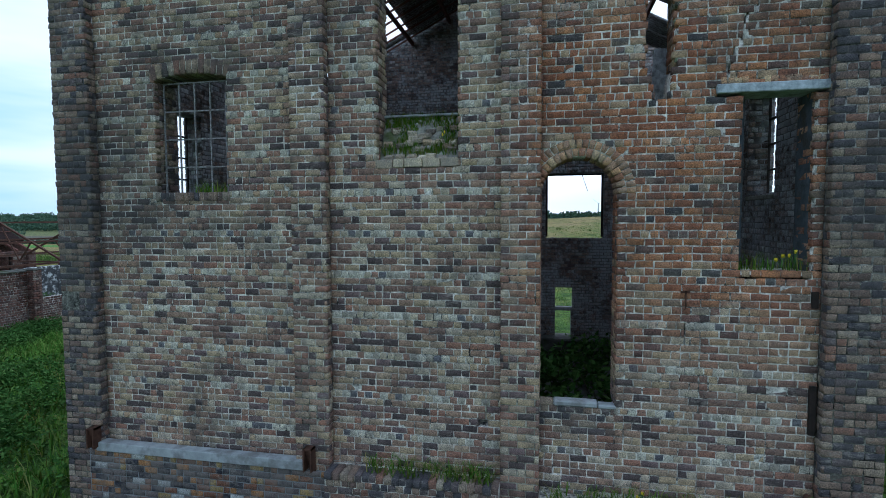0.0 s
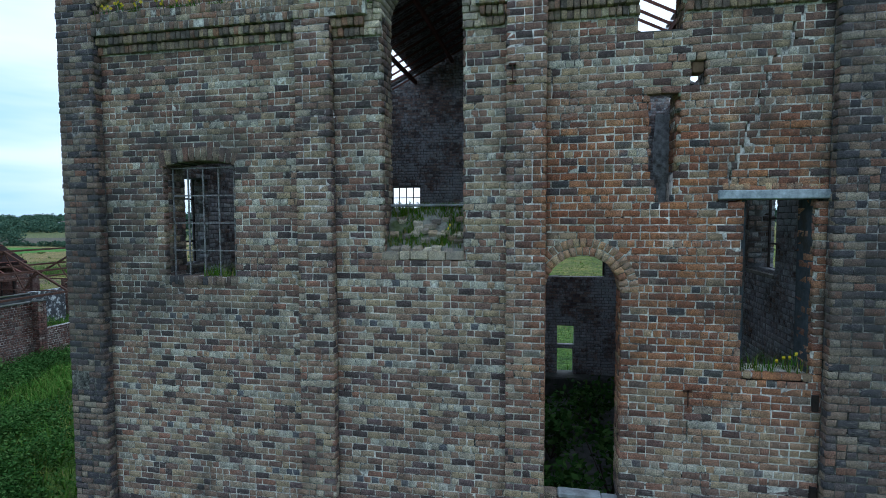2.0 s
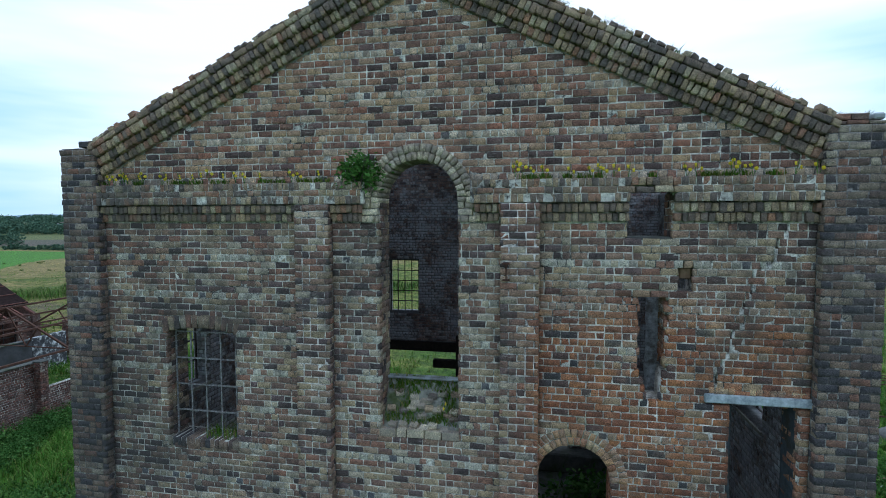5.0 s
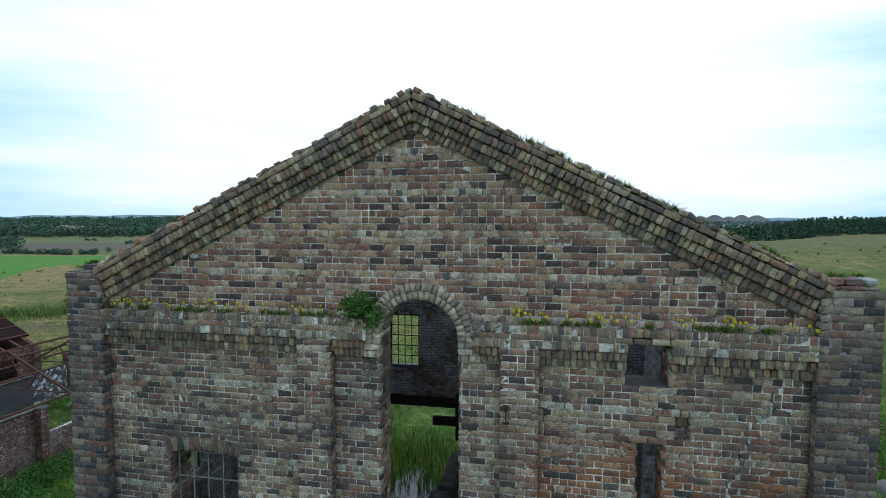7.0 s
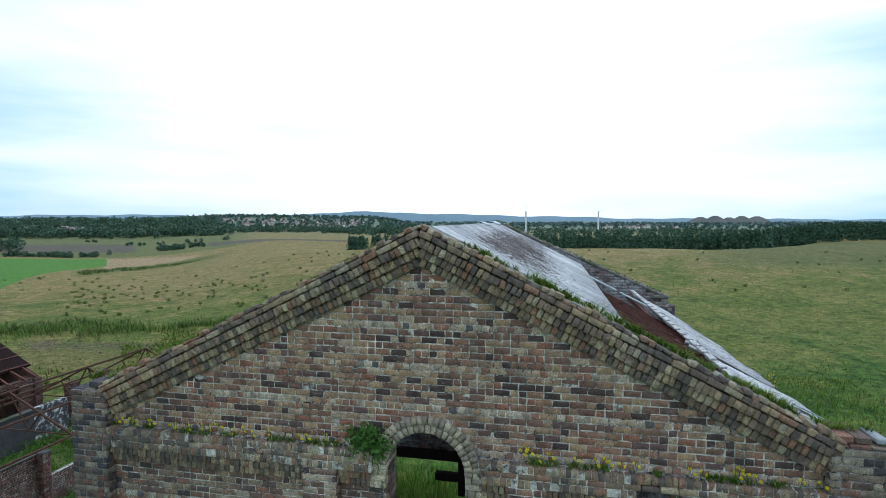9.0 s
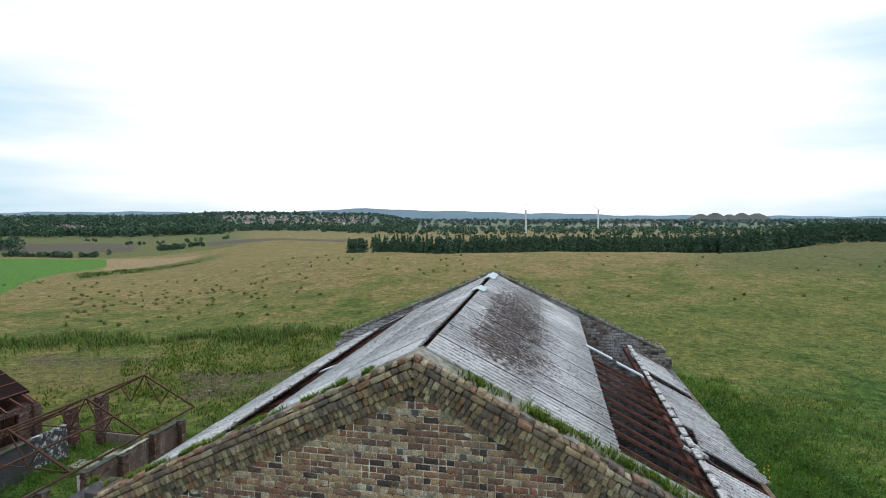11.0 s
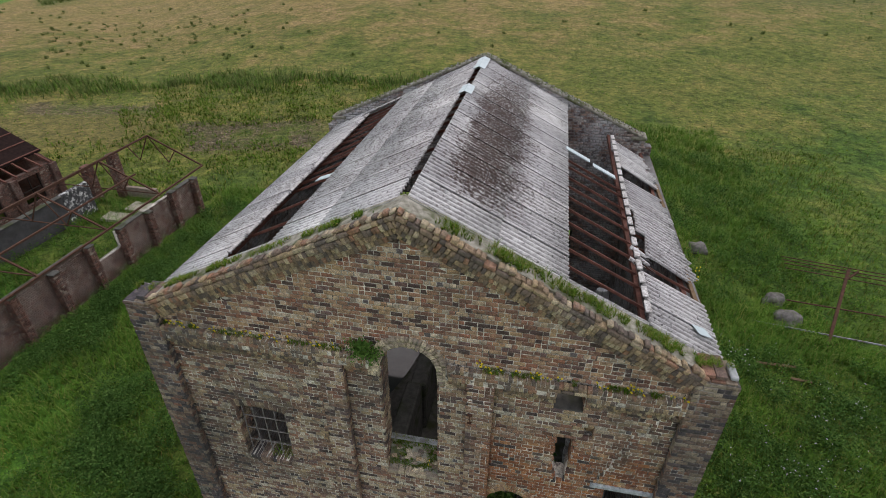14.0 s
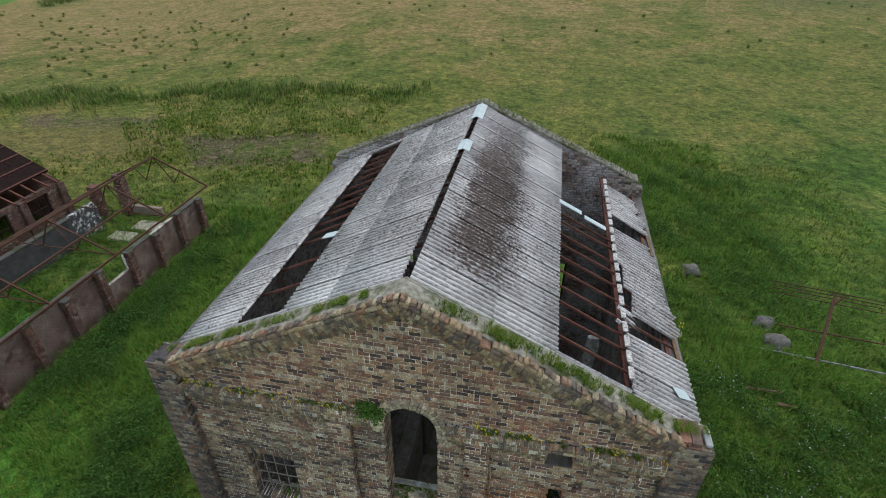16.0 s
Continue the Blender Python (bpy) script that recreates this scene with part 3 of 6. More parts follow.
QUADS = np.array([[8, 9, 10, 11], [4, 5, 9, 8], [5, 6, 10, 9], [6, 7, 11, 10], [7, 4, 8, 11], [0, 1, 5, 4], [1, 2, 6, 5], [2, 3, 7, 6], [3, 0, 4, 7]])


def bricks_from(rects, O, U, V, depth=0.09, chamfer=0.0035, rough=0.0042):
    """Vertices (n, 12, 3) of bricks laid on a plane: rows of u0, u1, v0, v1, proud."""
    r = np.asarray(rects, float).reshape(-1, 5)
    O, U, V = (np.asarray(a, float) for a in (O, U, V))
    N = np.cross(U, V)
    n = len(r)
    u = np.stack([r[:, 0], r[:, 1], r[:, 1], r[:, 0]], 1) + RNG.normal(0, rough, (n, 4))
    v = np.stack([r[:, 2], r[:, 2], r[:, 3], r[:, 3]], 1) + RNG.normal(0, rough * 0.8, (n, 4))
    cu, cv = u.mean(1, keepdims=True), v.mean(1, keepdims=True)
    p = r[:, 4:5] + RNG.normal(0, 0.0025, (n, 4))
    ins = chamfer * (0.6 + 0.9 * RNG.random((n, 4)))
    fu, fv = u - np.sign(u - cu) * ins, v - np.sign(v - cv) * ins
    lay = [(u, v, np.full((n, 4), -depth)), (u, v, p - chamfer), (fu, fv, p)]
    out = [O + a[..., None] * U + b[..., None] * V + c[..., None] * N for a, b, c in lay]
    return np.concatenate(out, 1)


def joined(blocks, quads=QUADS):
    vs = np.concatenate([b.reshape(-1, 12, 3) for b in blocks], 0)
    n = len(vs)
    return vs.reshape(-1, 3), (np.arange(n)[:, None, None] * 12 + quads[None]).reshape(-1, 4)


def cut(spans, a, b):
    out = []
    for p, q in spans:
        if b <= p or a >= q:
            out.append((p, q))
        else:
            if a > p:
                out.append((p, a))
            if b < q:
                out.append((b, q))
    return out


PITCH, LONG, JOINT = 0.104, 0.243, 0.0160


def lay_courses(v0, v1, spans, pitch=PITCH, long=LONG, header_every=6, shift=0.0, worn=0.06):
    """Brick rows between v0 and v1; spans(v) gives the stretches to fill at a height."""
    rects = []
    n = max(1, round((v1 - v0) / pitch))
    h = (v1 - v0) / n
    for k in range(n):
        a, b = v0 + k * h, v0 + (k + 1) * h
        course = round(a / pitch)
        head = course % header_every == 3
        step = long / 2 if head else long
        off = (0.25 * long if head else (course % 2) * long / 2) + shift
        for s0, s1 in spans(0.5 * (a + b)):
            i0 = math.floor((s0 - off) / step)
            x = off + i0 * step
            while x < s1 - 0.02:
                e = x + step
                if not head and random.random() < 0.22:
                    mid = x + step / 2
                    pieces = [(x, mid), (mid, e)]
                else:
                    pieces = [(x, e)]
                for p, q in pieces:
                    p, q = max(p, s0), min(q, s1)
                    if q - p > 0.035:
                        pr = abs(random.gauss(0, 0.004))
                        if random.random() < worn:
                            pr = random.uniform(-0.002, 0.0)
                        rects.append((p + JOINT / 2 if p > s0 else p, q - JOINT / 2 if q < s1 else q, a + JOINT / 2, b - JOINT / 2, pr))
                x = e
    return rects


def core_of(v0, v1, spans, O, U, V, n0, n1, pitch=PITCH):
    """Mortar backing in strips, from n0 to n1 along the outward normal."""
    O, U, V = (np.asarray(a, float) for a in (O, U, V))
    N = np.cross(U, V)
    vs, fs = [], []
    n = max(1, round((v1 - v0) / pitch))
    h = (v1 - v0) / n
    strips = []
    for k in range(n):
        a, b = v0 + k * h, v0 + (k + 1) * h
        for s0, s1 in spans(0.5 * (a + b)):
            for st in strips:
                if abs(st[1] - a) < 1e-6 and abs(st[2] - s0) < 0.02 and abs(st[3] - s1) < 0.02:
                    st[1] = b
                    break
            else:
                strips.append([a, b, s0, s1])
    xs = sorted({round(s, 3) for st in strips for s in st[2:]})
    zs = sorted({round(s, 4) for st in strips for s in st[:2]})
    full = np.zeros((len(xs) + 1, len(zs) + 1), bool)
    xi, zi = np.array(xs), np.array(zs)
    for a, b, s0, s1 in strips:
        i0, i1 = np.searchsorted(xi, (round(s0, 3), round(s1, 3)))
        k0, k1 = np.searchsorted(zi, (round(a, 4), round(b, 4)))
        full[i0 + 1:i1 + 1, k0 + 1:k1 + 1] = True
    full = np.pad(full, ((0, 1), (0, 1)))
    index = {}

    def vert(i_, k_, side):
        key = (i_, k_, side)
        if key not in index:
            index[key] = len(vs)
            vs.append(O + xs[i_] * U + zs[k_] * V + (n0, n1)[side] * N)
        return index[key]

    for i_ in range(len(xs) - 1):
        for k_ in range(len(zs) - 1):
            if not full[i_ + 1, k_ + 1]:
                continue
            p = [(i_, k_), (i_ + 1, k_), (i_ + 1, k_ + 1), (i_, k_ + 1)]
            fs.append([vert(*q, 1) for q in p])
            fs.append([vert(*q, 0) for q in p[::-1]])
            for m_, (di, dk) in enumerate(((0, -1), (1, 0), (0, 1), (-1, 0))):
                if not full[i_ + 1 + di, k_ + 1 + dk]:
                    q0, q1 = p[m_], p[(m_ + 1) % 4]
                    fs.append([vert(*q0, 0), vert(*q1, 0), vert(*q1, 1), vert(*q0, 1)])
    return np.array(vs), np.array(fs)


class Cores:
    def __init__(self):
        self.v, self.f, self.n = [], [], 0

    def add(self, vf):
        self.v.append(vf[0])
        self.f.append(vf[1] + self.n)
        self.n += len(vf[0])

    def mesh(self, name, material):
        return mesh_of(name, np.concatenate(self.v), np.concatenate(self.f), material)


def single_bricks(vs, material, parent, name="brick"):
    """Each brick of vs (n, 12, 3) an object of its own, its origin at its middle."""
    for b in vs:
        c = b.mean(0)
        me = mesh_of(name, b - c, QUADS.copy(), material)
        ob = child(name, me, parent)
        ob.location = c


def blades(roots, height, lean, width, per=1, curve=0.35, rng=RNG):
    """Grass blades: bent strips of two quads, joined. roots (n, 3)."""
    roots = np.repeat(np.asarray(roots, float), per, 0)
    n = len(roots)
    ang = rng.random(n) * 2 * np.pi
    h = height * (0.55 + 0.75 * rng.random(n))
    ln = lean * h * (0.3 + rng.random(n))
    d = np.stack([np.cos(ang), np.sin(ang), np.zeros(n)], 1)
    s = np.stack([-np.sin(ang), np.cos(ang), np.zeros(n)], 1) * (width * (0.6 + 0.8 * rng.random(n)))[:, None]
    up = np.array([0, 0, 1.0])
    a = roots
    mid = roots + d * (ln * 0.35)[:, None] + up * (h * 0.6)[:, None]
    tip = roots + d * ln[:, None] + up * (h * (1 - 0.15 * lean))[:, None]
    v = np.stack([a - s, a + s, mid + s * 0.7, mid - s * 0.7, tip + s * 0.12, tip - s * 0.12], 1)
    f = (np.arange(n)[:, None, None] * 6 + np.array([[0, 1, 2, 3], [3, 2, 4, 5]])[None]).reshape(-1, 4)
    return v.reshape(-1, 3), f


def leaves(centres, size, rng=RNG, flat=0.5):
    """Loose leaf quads turned at random. centres (n, 3)."""
    c = np.asarray(centres, float)
    n = len(c)
    a = rng.normal(size=(n, 3))
    a[:, 2] *= flat
    a /= np.linalg.norm(a, axis=1, keepdims=True)
    t = rng.normal(size=(n, 3))
    b = np.cross(a, t)
    b /= np.linalg.norm(b, axis=1, keepdims=True)
    s = (size * (0.6 + 0.8 * rng.random(n)))[:, None]
    v = np.stack([c - a * s, c + b * s * 0.5, c + a * s, c - b * s * 0.5], 1)
    return v.reshape(-1, 3), np.arange(4 * n).reshape(-1, 4)


# ---- ground, to the horizon ----
AX, RT = np.array([-0.197, 0.980]), np.array([0.980, 0.197])


def smooth01(a, b, x):
    t = np.clip((np.asarray(x, float) - a) / (b - a), 0, 1)
    return t * t * (3 - 2 * t)


def ground_z(x, y):
    """Height of the land: level at the works, rising ahead to the right, a valley to the left."""
    x, y = np.asarray(x, float), np.asarray(y, float)
    d = (x - 0.2) * AX[0] + (y + 7.5) * AX[1]
    s = (x - 0.2) * RT[0] + (y + 7.5) * RT[1]
    u = s / np.maximum(d, 8)
    rise = 5.0 * smooth01(25, 150, d) * smooth01(-0.55, -0.1, u) * (1 - 0.8 * smooth01(142, 205, d) * (1 - smooth01(0.55, 0.75, u)) - 0.9 * smooth01(260, 520, d))
    fall = -9.0 * smooth01(45, 300, d) * (1 - smooth01(-0.62, -0.28, u))
    z = rise + fall - 4.0 * smooth01(400, 900, d) * smooth01(-0.4, 0, u)
    z = z + 15.0 * smooth01(430, 800, d) * (1 - smooth01(-0.5, -0.38, u))
    r = np.hypot(x + 2, y - 6)
    z = z + 0.22 * np.sin(x * 0.21 + 1.3) * np.sin(y * 0.17) * smooth01(12, 30, r) + 0.35 * np.sin(x * 0.053) * np.cos(y * 0.047 + x * 0.02) * smooth01(30, 90, r)
    # overgrown spoil bank beside the long wall
    z = z + 0.9 * np.exp(-(((x - 9.5) / 3.5) ** 2 + ((y - 24) / 9) ** 2))
    # the town stands on a slope
    z = z + 24.0 * smooth01(1000, 1900, d) * smooth01(-0.52, -0.40, u) * (1 - smooth01(-0.14, -0.04, u))
    return z


def build_ground():
    radii = np.concatenate([np.linspace(0, 60, 61), np.geomspace(62, 4700, 90)])
    turns = np.linspace(0, 2 * np.pi, 181)[:-1]
    R, T = np.meshgrid(radii[1:], turns, indexing="ij")
    x, y = -2 + R * np.cos(T), 6 + R * np.sin(T)
    z = ground_z(x, y)
    vs = np.concatenate([np.stack([x, y, z], -1).reshape(-1, 3), [[-2, 6, 0]]])
    nr, nt = R.shape
    i = np.arange(nr - 1)[:, None] * nt
    j = np.arange(nt)[None]
    k = (j + 1) % nt
    f = np.stack([i + j, i + nt + j, i + nt + k, i + k], -1).reshape(-1, 4)
    faces = f.tolist() + [[len(vs) - 1, a, (a + 1) % nt] for a in range(nt)]
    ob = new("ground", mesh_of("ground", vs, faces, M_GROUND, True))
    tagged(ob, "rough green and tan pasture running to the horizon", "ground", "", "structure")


build_ground()

# ---- the engine house: fitted plan ----
XL, XR, YB = -7.98, 4.35, 11.90
MID = -1.82
PRJ = 0.17
THICK = 0.50
PIL = [(XL, -7.29), (-3.70, -3.14), (-0.50, 0.05), (3.63, XR)]
PANELS = [(-7.29, -3.70), (-3.14, -0.50), (0.05, 3.63)]
BAND0, BAND1 = 9.35, 9.69
SLOPE = 0.489
RAKE0 = 12.53
A2X, A2R, A2S = -1.755, 0.615, 9.39
A1X, A1R, A1S = 0.57, 0.52, 5.30
SQ0, SQ1 = 1.27, 1.84
house = empty("engine_house", (MID, 6.0, 0.0), "derelict two-storey brick engine house with a broken corrugated roof", "building")


CRACK_Z, CRACK_X = (6.80, 6.98, 7.09, 7.30, 7.43, 7.58, 7.84, 8.28, 8.69, 8.97, 9.08), (2.40, 2.42, 2.54, 2.54, 2.65, 2.66, 2.79, 2.83, 3.17, 3.21, 3.29)


def crack_at(z):
    """The stepped settlement crack that runs up from the lintel to the corner pier."""
    if not 6.80 < z < 9.08:
        return None
    k = round(z / PITCH)
    return float(np.interp(z, CRACK_Z, CRACK_X)) + (0.05 if (k // 2) % 2 else -0.02)


def openings(z, grow=0.0):
    out = []
    if 5.35 < z < 7.21:
        out.append((-6.16, -4.88))
    elif 7.21 <= z < 7.31 + grow:
        k = math.sqrt(max(0.0, 1 - ((z - 7.21) / (0.11 + grow)) ** 2))
        out.append((-5.52 - 0.66 * k, -5.52 + 0.66 * k))
    if 5.74 < z < A2S:
        out.append((A2X - A2R, A2X + A2R))
    elif A2S <= z < A2S + A2R + grow:
        k = math.sqrt((A2R + grow) ** 2 - (z - A2S) ** 2)
        out.append((A2X - k, A2X + k))
    if 1.87 < z < A1S:
        out.append((A1X - A1R, A1X + A1R))
    elif A1S <= z < A1S + A1R + grow:
        k = math.sqrt((A1R + grow) ** 2 - (z - A1S) ** 2)
        out.append((A1X - k, A1X + k))
    if 4.22 < z < 6.59:
        out.append((2.64, 3.50))
    if 6.59 <= z < 6.71:
        out.append((2.32, 3.72))
    if 6.95 < z < 8.07:
        out.append((1.43 + 0.02 * math.sin(z * 41), 1.79 + 0.03 * math.sin(z * 27)))
    elif 6.52 < z <= 6.95:
        k = (z - 6.52) / 0.43
        out.append((1.56 - 0.10 * k + 0.02 * math.sin(z * 61), 1.70 + 0.08 * k + 0.02 * math.sin(z * 47)))
    if 8.86 < z < 9.50:
        out.append((SQ0 + 0.02 * math.sin(z * 50), SQ1 + 0.02 * math.sin(z * 37)))
    if 8.11 < z < 8.46:
        out.append((1.95, 2.13))
    if 1.84 < z < 1.98:
        out.append((-0.84, -0.70))
    return out


def front_spans(z, grow=0.0, wide=0.0):
    spans = list(PANELS) if z < 9.08 else [(PANELS[0][0], PANELS[2][1])]
    if z > 9.90:
        w = (RAKE0 - z) / SLOPE
        spans = [(max(a, MID - w), min(b, MID + w)) for a, b in spans]
    for a, b in openings(z, grow):
        spans = cut(spans, a - wide, b + wide)
    c = crack_at(z)
    if c is not None:
        spans = cut(spans, c - (0.023 if z > 8.35 else 0.015), c + (0.023 if z > 8.35 else 0.015))
    if 3.2 < z < 3.55:
        spans = cut(spans, 1.985, 2.005)
    return [(a, b) for a, b in spans if b - a > 0.03]


FU, FV = (1, 0, 0), (0, 0, 1)


def gable_core(x0, x1, z0, xa, za, y0, y1):
    pts = [(x0, z0), (x1, z0), (xa + 0.02, za), (xa - 0.02, za)]
    vs = [(x, y, z) for y in (y0, y1) for x, z in pts]
    return np.array(vs), np.array([[0, 1, 2, 3], [7, 6, 5, 4], [0, 4, 5, 1], [1, 5, 6, 2], [2, 6, 7, 3], [3, 7, 4, 0]])


cores = Cores()
cores.add(core_of(0.0, 12.56, lambda z: front_spans(z, 0.03, 0.025), (0, 0, 0), FU, FV, -THICK, -0.004))


def band_spans(z):
    s = [(PANELS[0][0], PANELS[2][1])]
    k = A2R + 0.25
    if z - A2S < k:
        w = math.sqrt(k * k - (z - A2S) ** 2)
        s = cut(s, A2X - w, A2X + w)
    return cut(s, SQ0, SQ1) if z < 9.5 else s


front_wall = child("front_wall", cores.mesh("front_wall", M_MORTAR), house, "soot-darkened buff and red brick gable wall with pilasters")

# the common brickwork: near the middle of the wall each brick is a piece of its own
courses = lay_courses(0.0, 12.5, lambda z: front_spans(z, 0.24) if not BAND0 - 0.28 < z < BAND1 else [])
in_header = [round((r[2] - JOINT / 2) / PITCH) % 6 == 3 for r in courses]
heads = bricks_from([r for r, q in zip(courses, in_header) if q], (0, 0, 0), FU, FV)
flat = bricks_from([r for r, q in zip(courses, in_header) if not q], (0, 0, 0), FU, FV)
tagged(child("header_course", mesh_of("header_course", *joined([heads]), M_HEADER), front_wall, "courses of buff and orange brick ends"), kind="stuff")
cen = flat.mean(1)
near = (cen[:, 0] > -1.15) & (cen[:, 0] < 1.9) & (cen[:, 2] > 6.1) & (cen[:, 2] < 7.9)
near_idx = np.flatnonzero(near)[:300]
keep = np.ones(len(flat), bool)
keep[near_idx] = False
NEAR_BRICKS = flat[near_idx]
blocks = [flat[keep]]
for a, b in PIL:
    corner = a == XL or b == XR
    top = 10.30 if corner else BAND0
    pc = Cores()
    pc.add(core_of(0.0, top, lambda z: [(a + 0.01, b - 0.01)], (0, 0, 0), FU, FV, -THICK if corner else -0.004, PRJ - 0.004))
    pilaster = child("pilaster", pc.mesh("pilaster", M_PIERMORTAR if corner else M_MORTAR), house, "sooty brick pier at the corner of the gable" if corner else "flat brick pilaster rising to the string course")
    rect = lay_courses(0.0, top, lambda z: [(a, b)], header_every=2, shift=a, worn=0.08)
    if a == XL:
        rect = [r for r in rect if not (3.35 < r[2] < 3.75 and r[0] < -7.72)]
    blocks_p = [bricks_from(rect, (0, -PRJ, 0), FU, FV)]
    for x, s in ((a, -1), (b, 1)):
        if x not in (XL, XR):
            blocks_p.append(bricks_from(lay_courses(0.0, top, lambda z: [(0.0, PRJ)], shift=0.03), (x, -PRJ if s > 0 else 0.0, 0), (0, s, 0), FV, 0.04))
    v, f = joined(blocks_p)
    tagged(child("brickwork", mesh_of("brickwork", v, f, M_PIERBRICK if corner else M_BRICK), pilaster, "weathered brick courses"), kind="stuff")
v, f = joined(blocks)
tagged(child("brickwork", mesh_of("brickwork", v, f, M_BRICK), front_wall, "weathered brick courses in buff, brown and black"), kind="stuff")

legs = bricks_from(lay_courses(9.07, 9.39, lambda z: [(A2X - A2R - 0.25, A2X - A2R), (A2X + A2R, A2X + A2R + 0.25)], shift=A2X - A2R - 0.25), (0, -0.06, 0), FU, FV)
tagged(child("arch_leg", mesh_of("arch_leg", *joined([legs]), M_ARCHBRICK), front_wall, "pale bricks below the arch springing"), kind="stuff")

# reveals of the openings
rev = []
for x0, x1, z0, z1 in ((-6.16, -4.88, 5.35, 7.21), (A2X - A2R, A2X + A2R, 5.74, A2S), (A1X - A1R, A1X + A1R, 2.30, A1S), (2.64, 3.50, 4.22, 6.59), (1.43, 1.79, 7.0, 8.07), (SQ0, SQ1, 8.86, 9.48)):
    rev.append(bricks_from(lay_courses(z0, z1, lambda z: [(0.098, THICK)], shift=0.05), (x0, 0, 0), (0, 1, 0), FV, 0.05))
    rev.append(bricks_from(lay_courses(z0, z1, lambda z: [(-THICK, -0.098)], shift=0.05), (x1, 0, 0), (0, -1, 0), FV, 0.05))
v, f = joined(rev)
tagged(child("reveal_brickwork", mesh_of("reveal_brickwork", v, f, M_BRICK), front_wall, "brick reveals of the openings"), kind="stuff")


def on_end(s0, s1, v0, v1, w=0.088, spread=0.007):
    out, x = [], s0
    while x < s1 - 0.04:
        e = min(x + w * random.uniform(0.9, 1.1), s1)
        out.append((x + 0.006, e - 0.004, v0 + random.uniform(-0.004, 0.006), v1 - random.uniform(0, 0.006), random.gauss(0, spread)))
        x = e
    return out


# string course: two corbelled tiers under a band of bricks on end
SINGLES = []
band_rects = []
for s0, s1 in band_spans(9.42):
    band_rects += on_end(s0, s1, BAND0 + 0.005, 9.475)
band_rects += lay_courses(9.475, 9.575, band_spans)
for s0, s1 in band_spans(9.63):
    band_rects += on_end(s0, s1, 9.575, BAND1)
bandv = bricks_from(band_rects, (0, -PRJ, 0), FU, FV, 0.12, 0.0045, 0.005)
v, f = joined([bandv[:1]])
SINGLES.append((bandv[1:], M_DARKBRICK, None))
string_course = child("string_course", mesh_of("string_course", v, f, M_DARKBRICK), front_wall, "sooty band of bricks on end above two corbelled tiers")
SINGLES[-1] = (bandv[1:], M_DARKBRICK, string_course)
part("band_core", box(PANELS[0][0], A2X - A2R - 0.2, -PRJ + 0.007, -0.002, BAND0 + 0.01, BAND1 - 0.01), M_MORTAR, front_wall)
part("band_core", box(A2X + A2R + 0.2, SQ0 - 0.02, -PRJ + 0.007, -0.002, BAND0 + 0.01, BAND1 - 0.01), M_MORTAR, front_wall)
part("band_core", box(SQ1 + 0.03, PANELS[2][1], -PRJ + 0.007, -0.002, BAND0 + 0.01, BAND1 - 0.01), M_MORTAR, front_wall)
for zz0, zz1, out in ((9.085, 9.205, 0.062), (9.22, 9.34, 0.118)):
    for p0, p1 in PANELS:
        for s0, s1 in cut(cut([(p0, p1)], A2X - A2R - 0.25, A2X + A2R + 0.25), SQ0, SQ1 + 0.02):
            if p1 > 3:
                cx = 3.44 if zz0 < 9.1 else 3.53
                pieces = on_end(s0, min(s1, cx - 0.02), zz0, zz1) + (on_end(cx + 0.03, s1, zz0 - 0.012, zz1 - 0.012) if s1 > cx else [])
            else:
                pieces = on_end(s0, s1, zz0, zz1)
            SINGLES.append((bricks_from(pieces, (0, -out, 0), FU, FV, 0.1 + out, 0.005, 0.005), M_DARKBRICK, string_course))

# raking cornice of the gable: three corbelled tiers, a stretcher course and a coping
rake = []
cosr = math.cos(math.atan(SLOPE))
half = (PANELS[2][1] - MID + 0.02) / cosr
for sgn in (-1, 1):
    if sgn > 0:
        U, V = np.array([cosr, 0, -SLOPE * cosr]), np.array([SLOPE * cosr, 0, cosr])
        rng0, rng1 = 0.0, half
    else:
        U, V = np.array([cosr, 0, SLOPE * cosr]), np.array([-SLOPE * cosr, 0, cosr])
        rng0, rng1 = -half, 0.0
    base = np.array([MID, 0, RAKE0])
    lays = ((0.0, 0.125, 0.07), (0.135, 0.26, 0.13), (0.27, 0.395, 0.19))
    for k, (a, b, out) in enumerate(lays):
        e = b * SLOPE
        e = (a + b) / 2 * SLOPE
        r0, r1 = (rng0 - e, rng1 - e) if sgn > 0 else (rng0 + e, rng1 + e)
        rake.append((bricks_from(on_end(r0, r1, a, b), base + np.array([0, -out, 0]), U, V, 0.12 + out, 0.005, 0.006), k))
    st = lay_courses(0.405, 0.50, lambda z: [(rng0 - 0.205, rng1 - 0.1)] if sgn > 0 else [(rng0 + 0.1, rng1 + 0.205)], long=0.245, header_every=99)
    rake.append((bricks_from(st, base + np.array([0, -0.20, 0]), U, V, 0.32, 0.005, 0.006), 3))
    cp = on_end(*((rng0 - 0.25, rng1 - 0.1) if sgn > 0 else (rng0 + 0.1, rng1 + 0.25)), 0.505, 0.565, 0.115, 0.010)
    cp = [(a, b, c, d + random.uniform(-0.03, 0.03), e) for a, b, c, d, e in cp if random.random() > 0.06]
    rake.append((bricks_from(cp, base + np.array([0, -0.175, 0]), U, V, 0.15, 0.008, 0.009), 4))
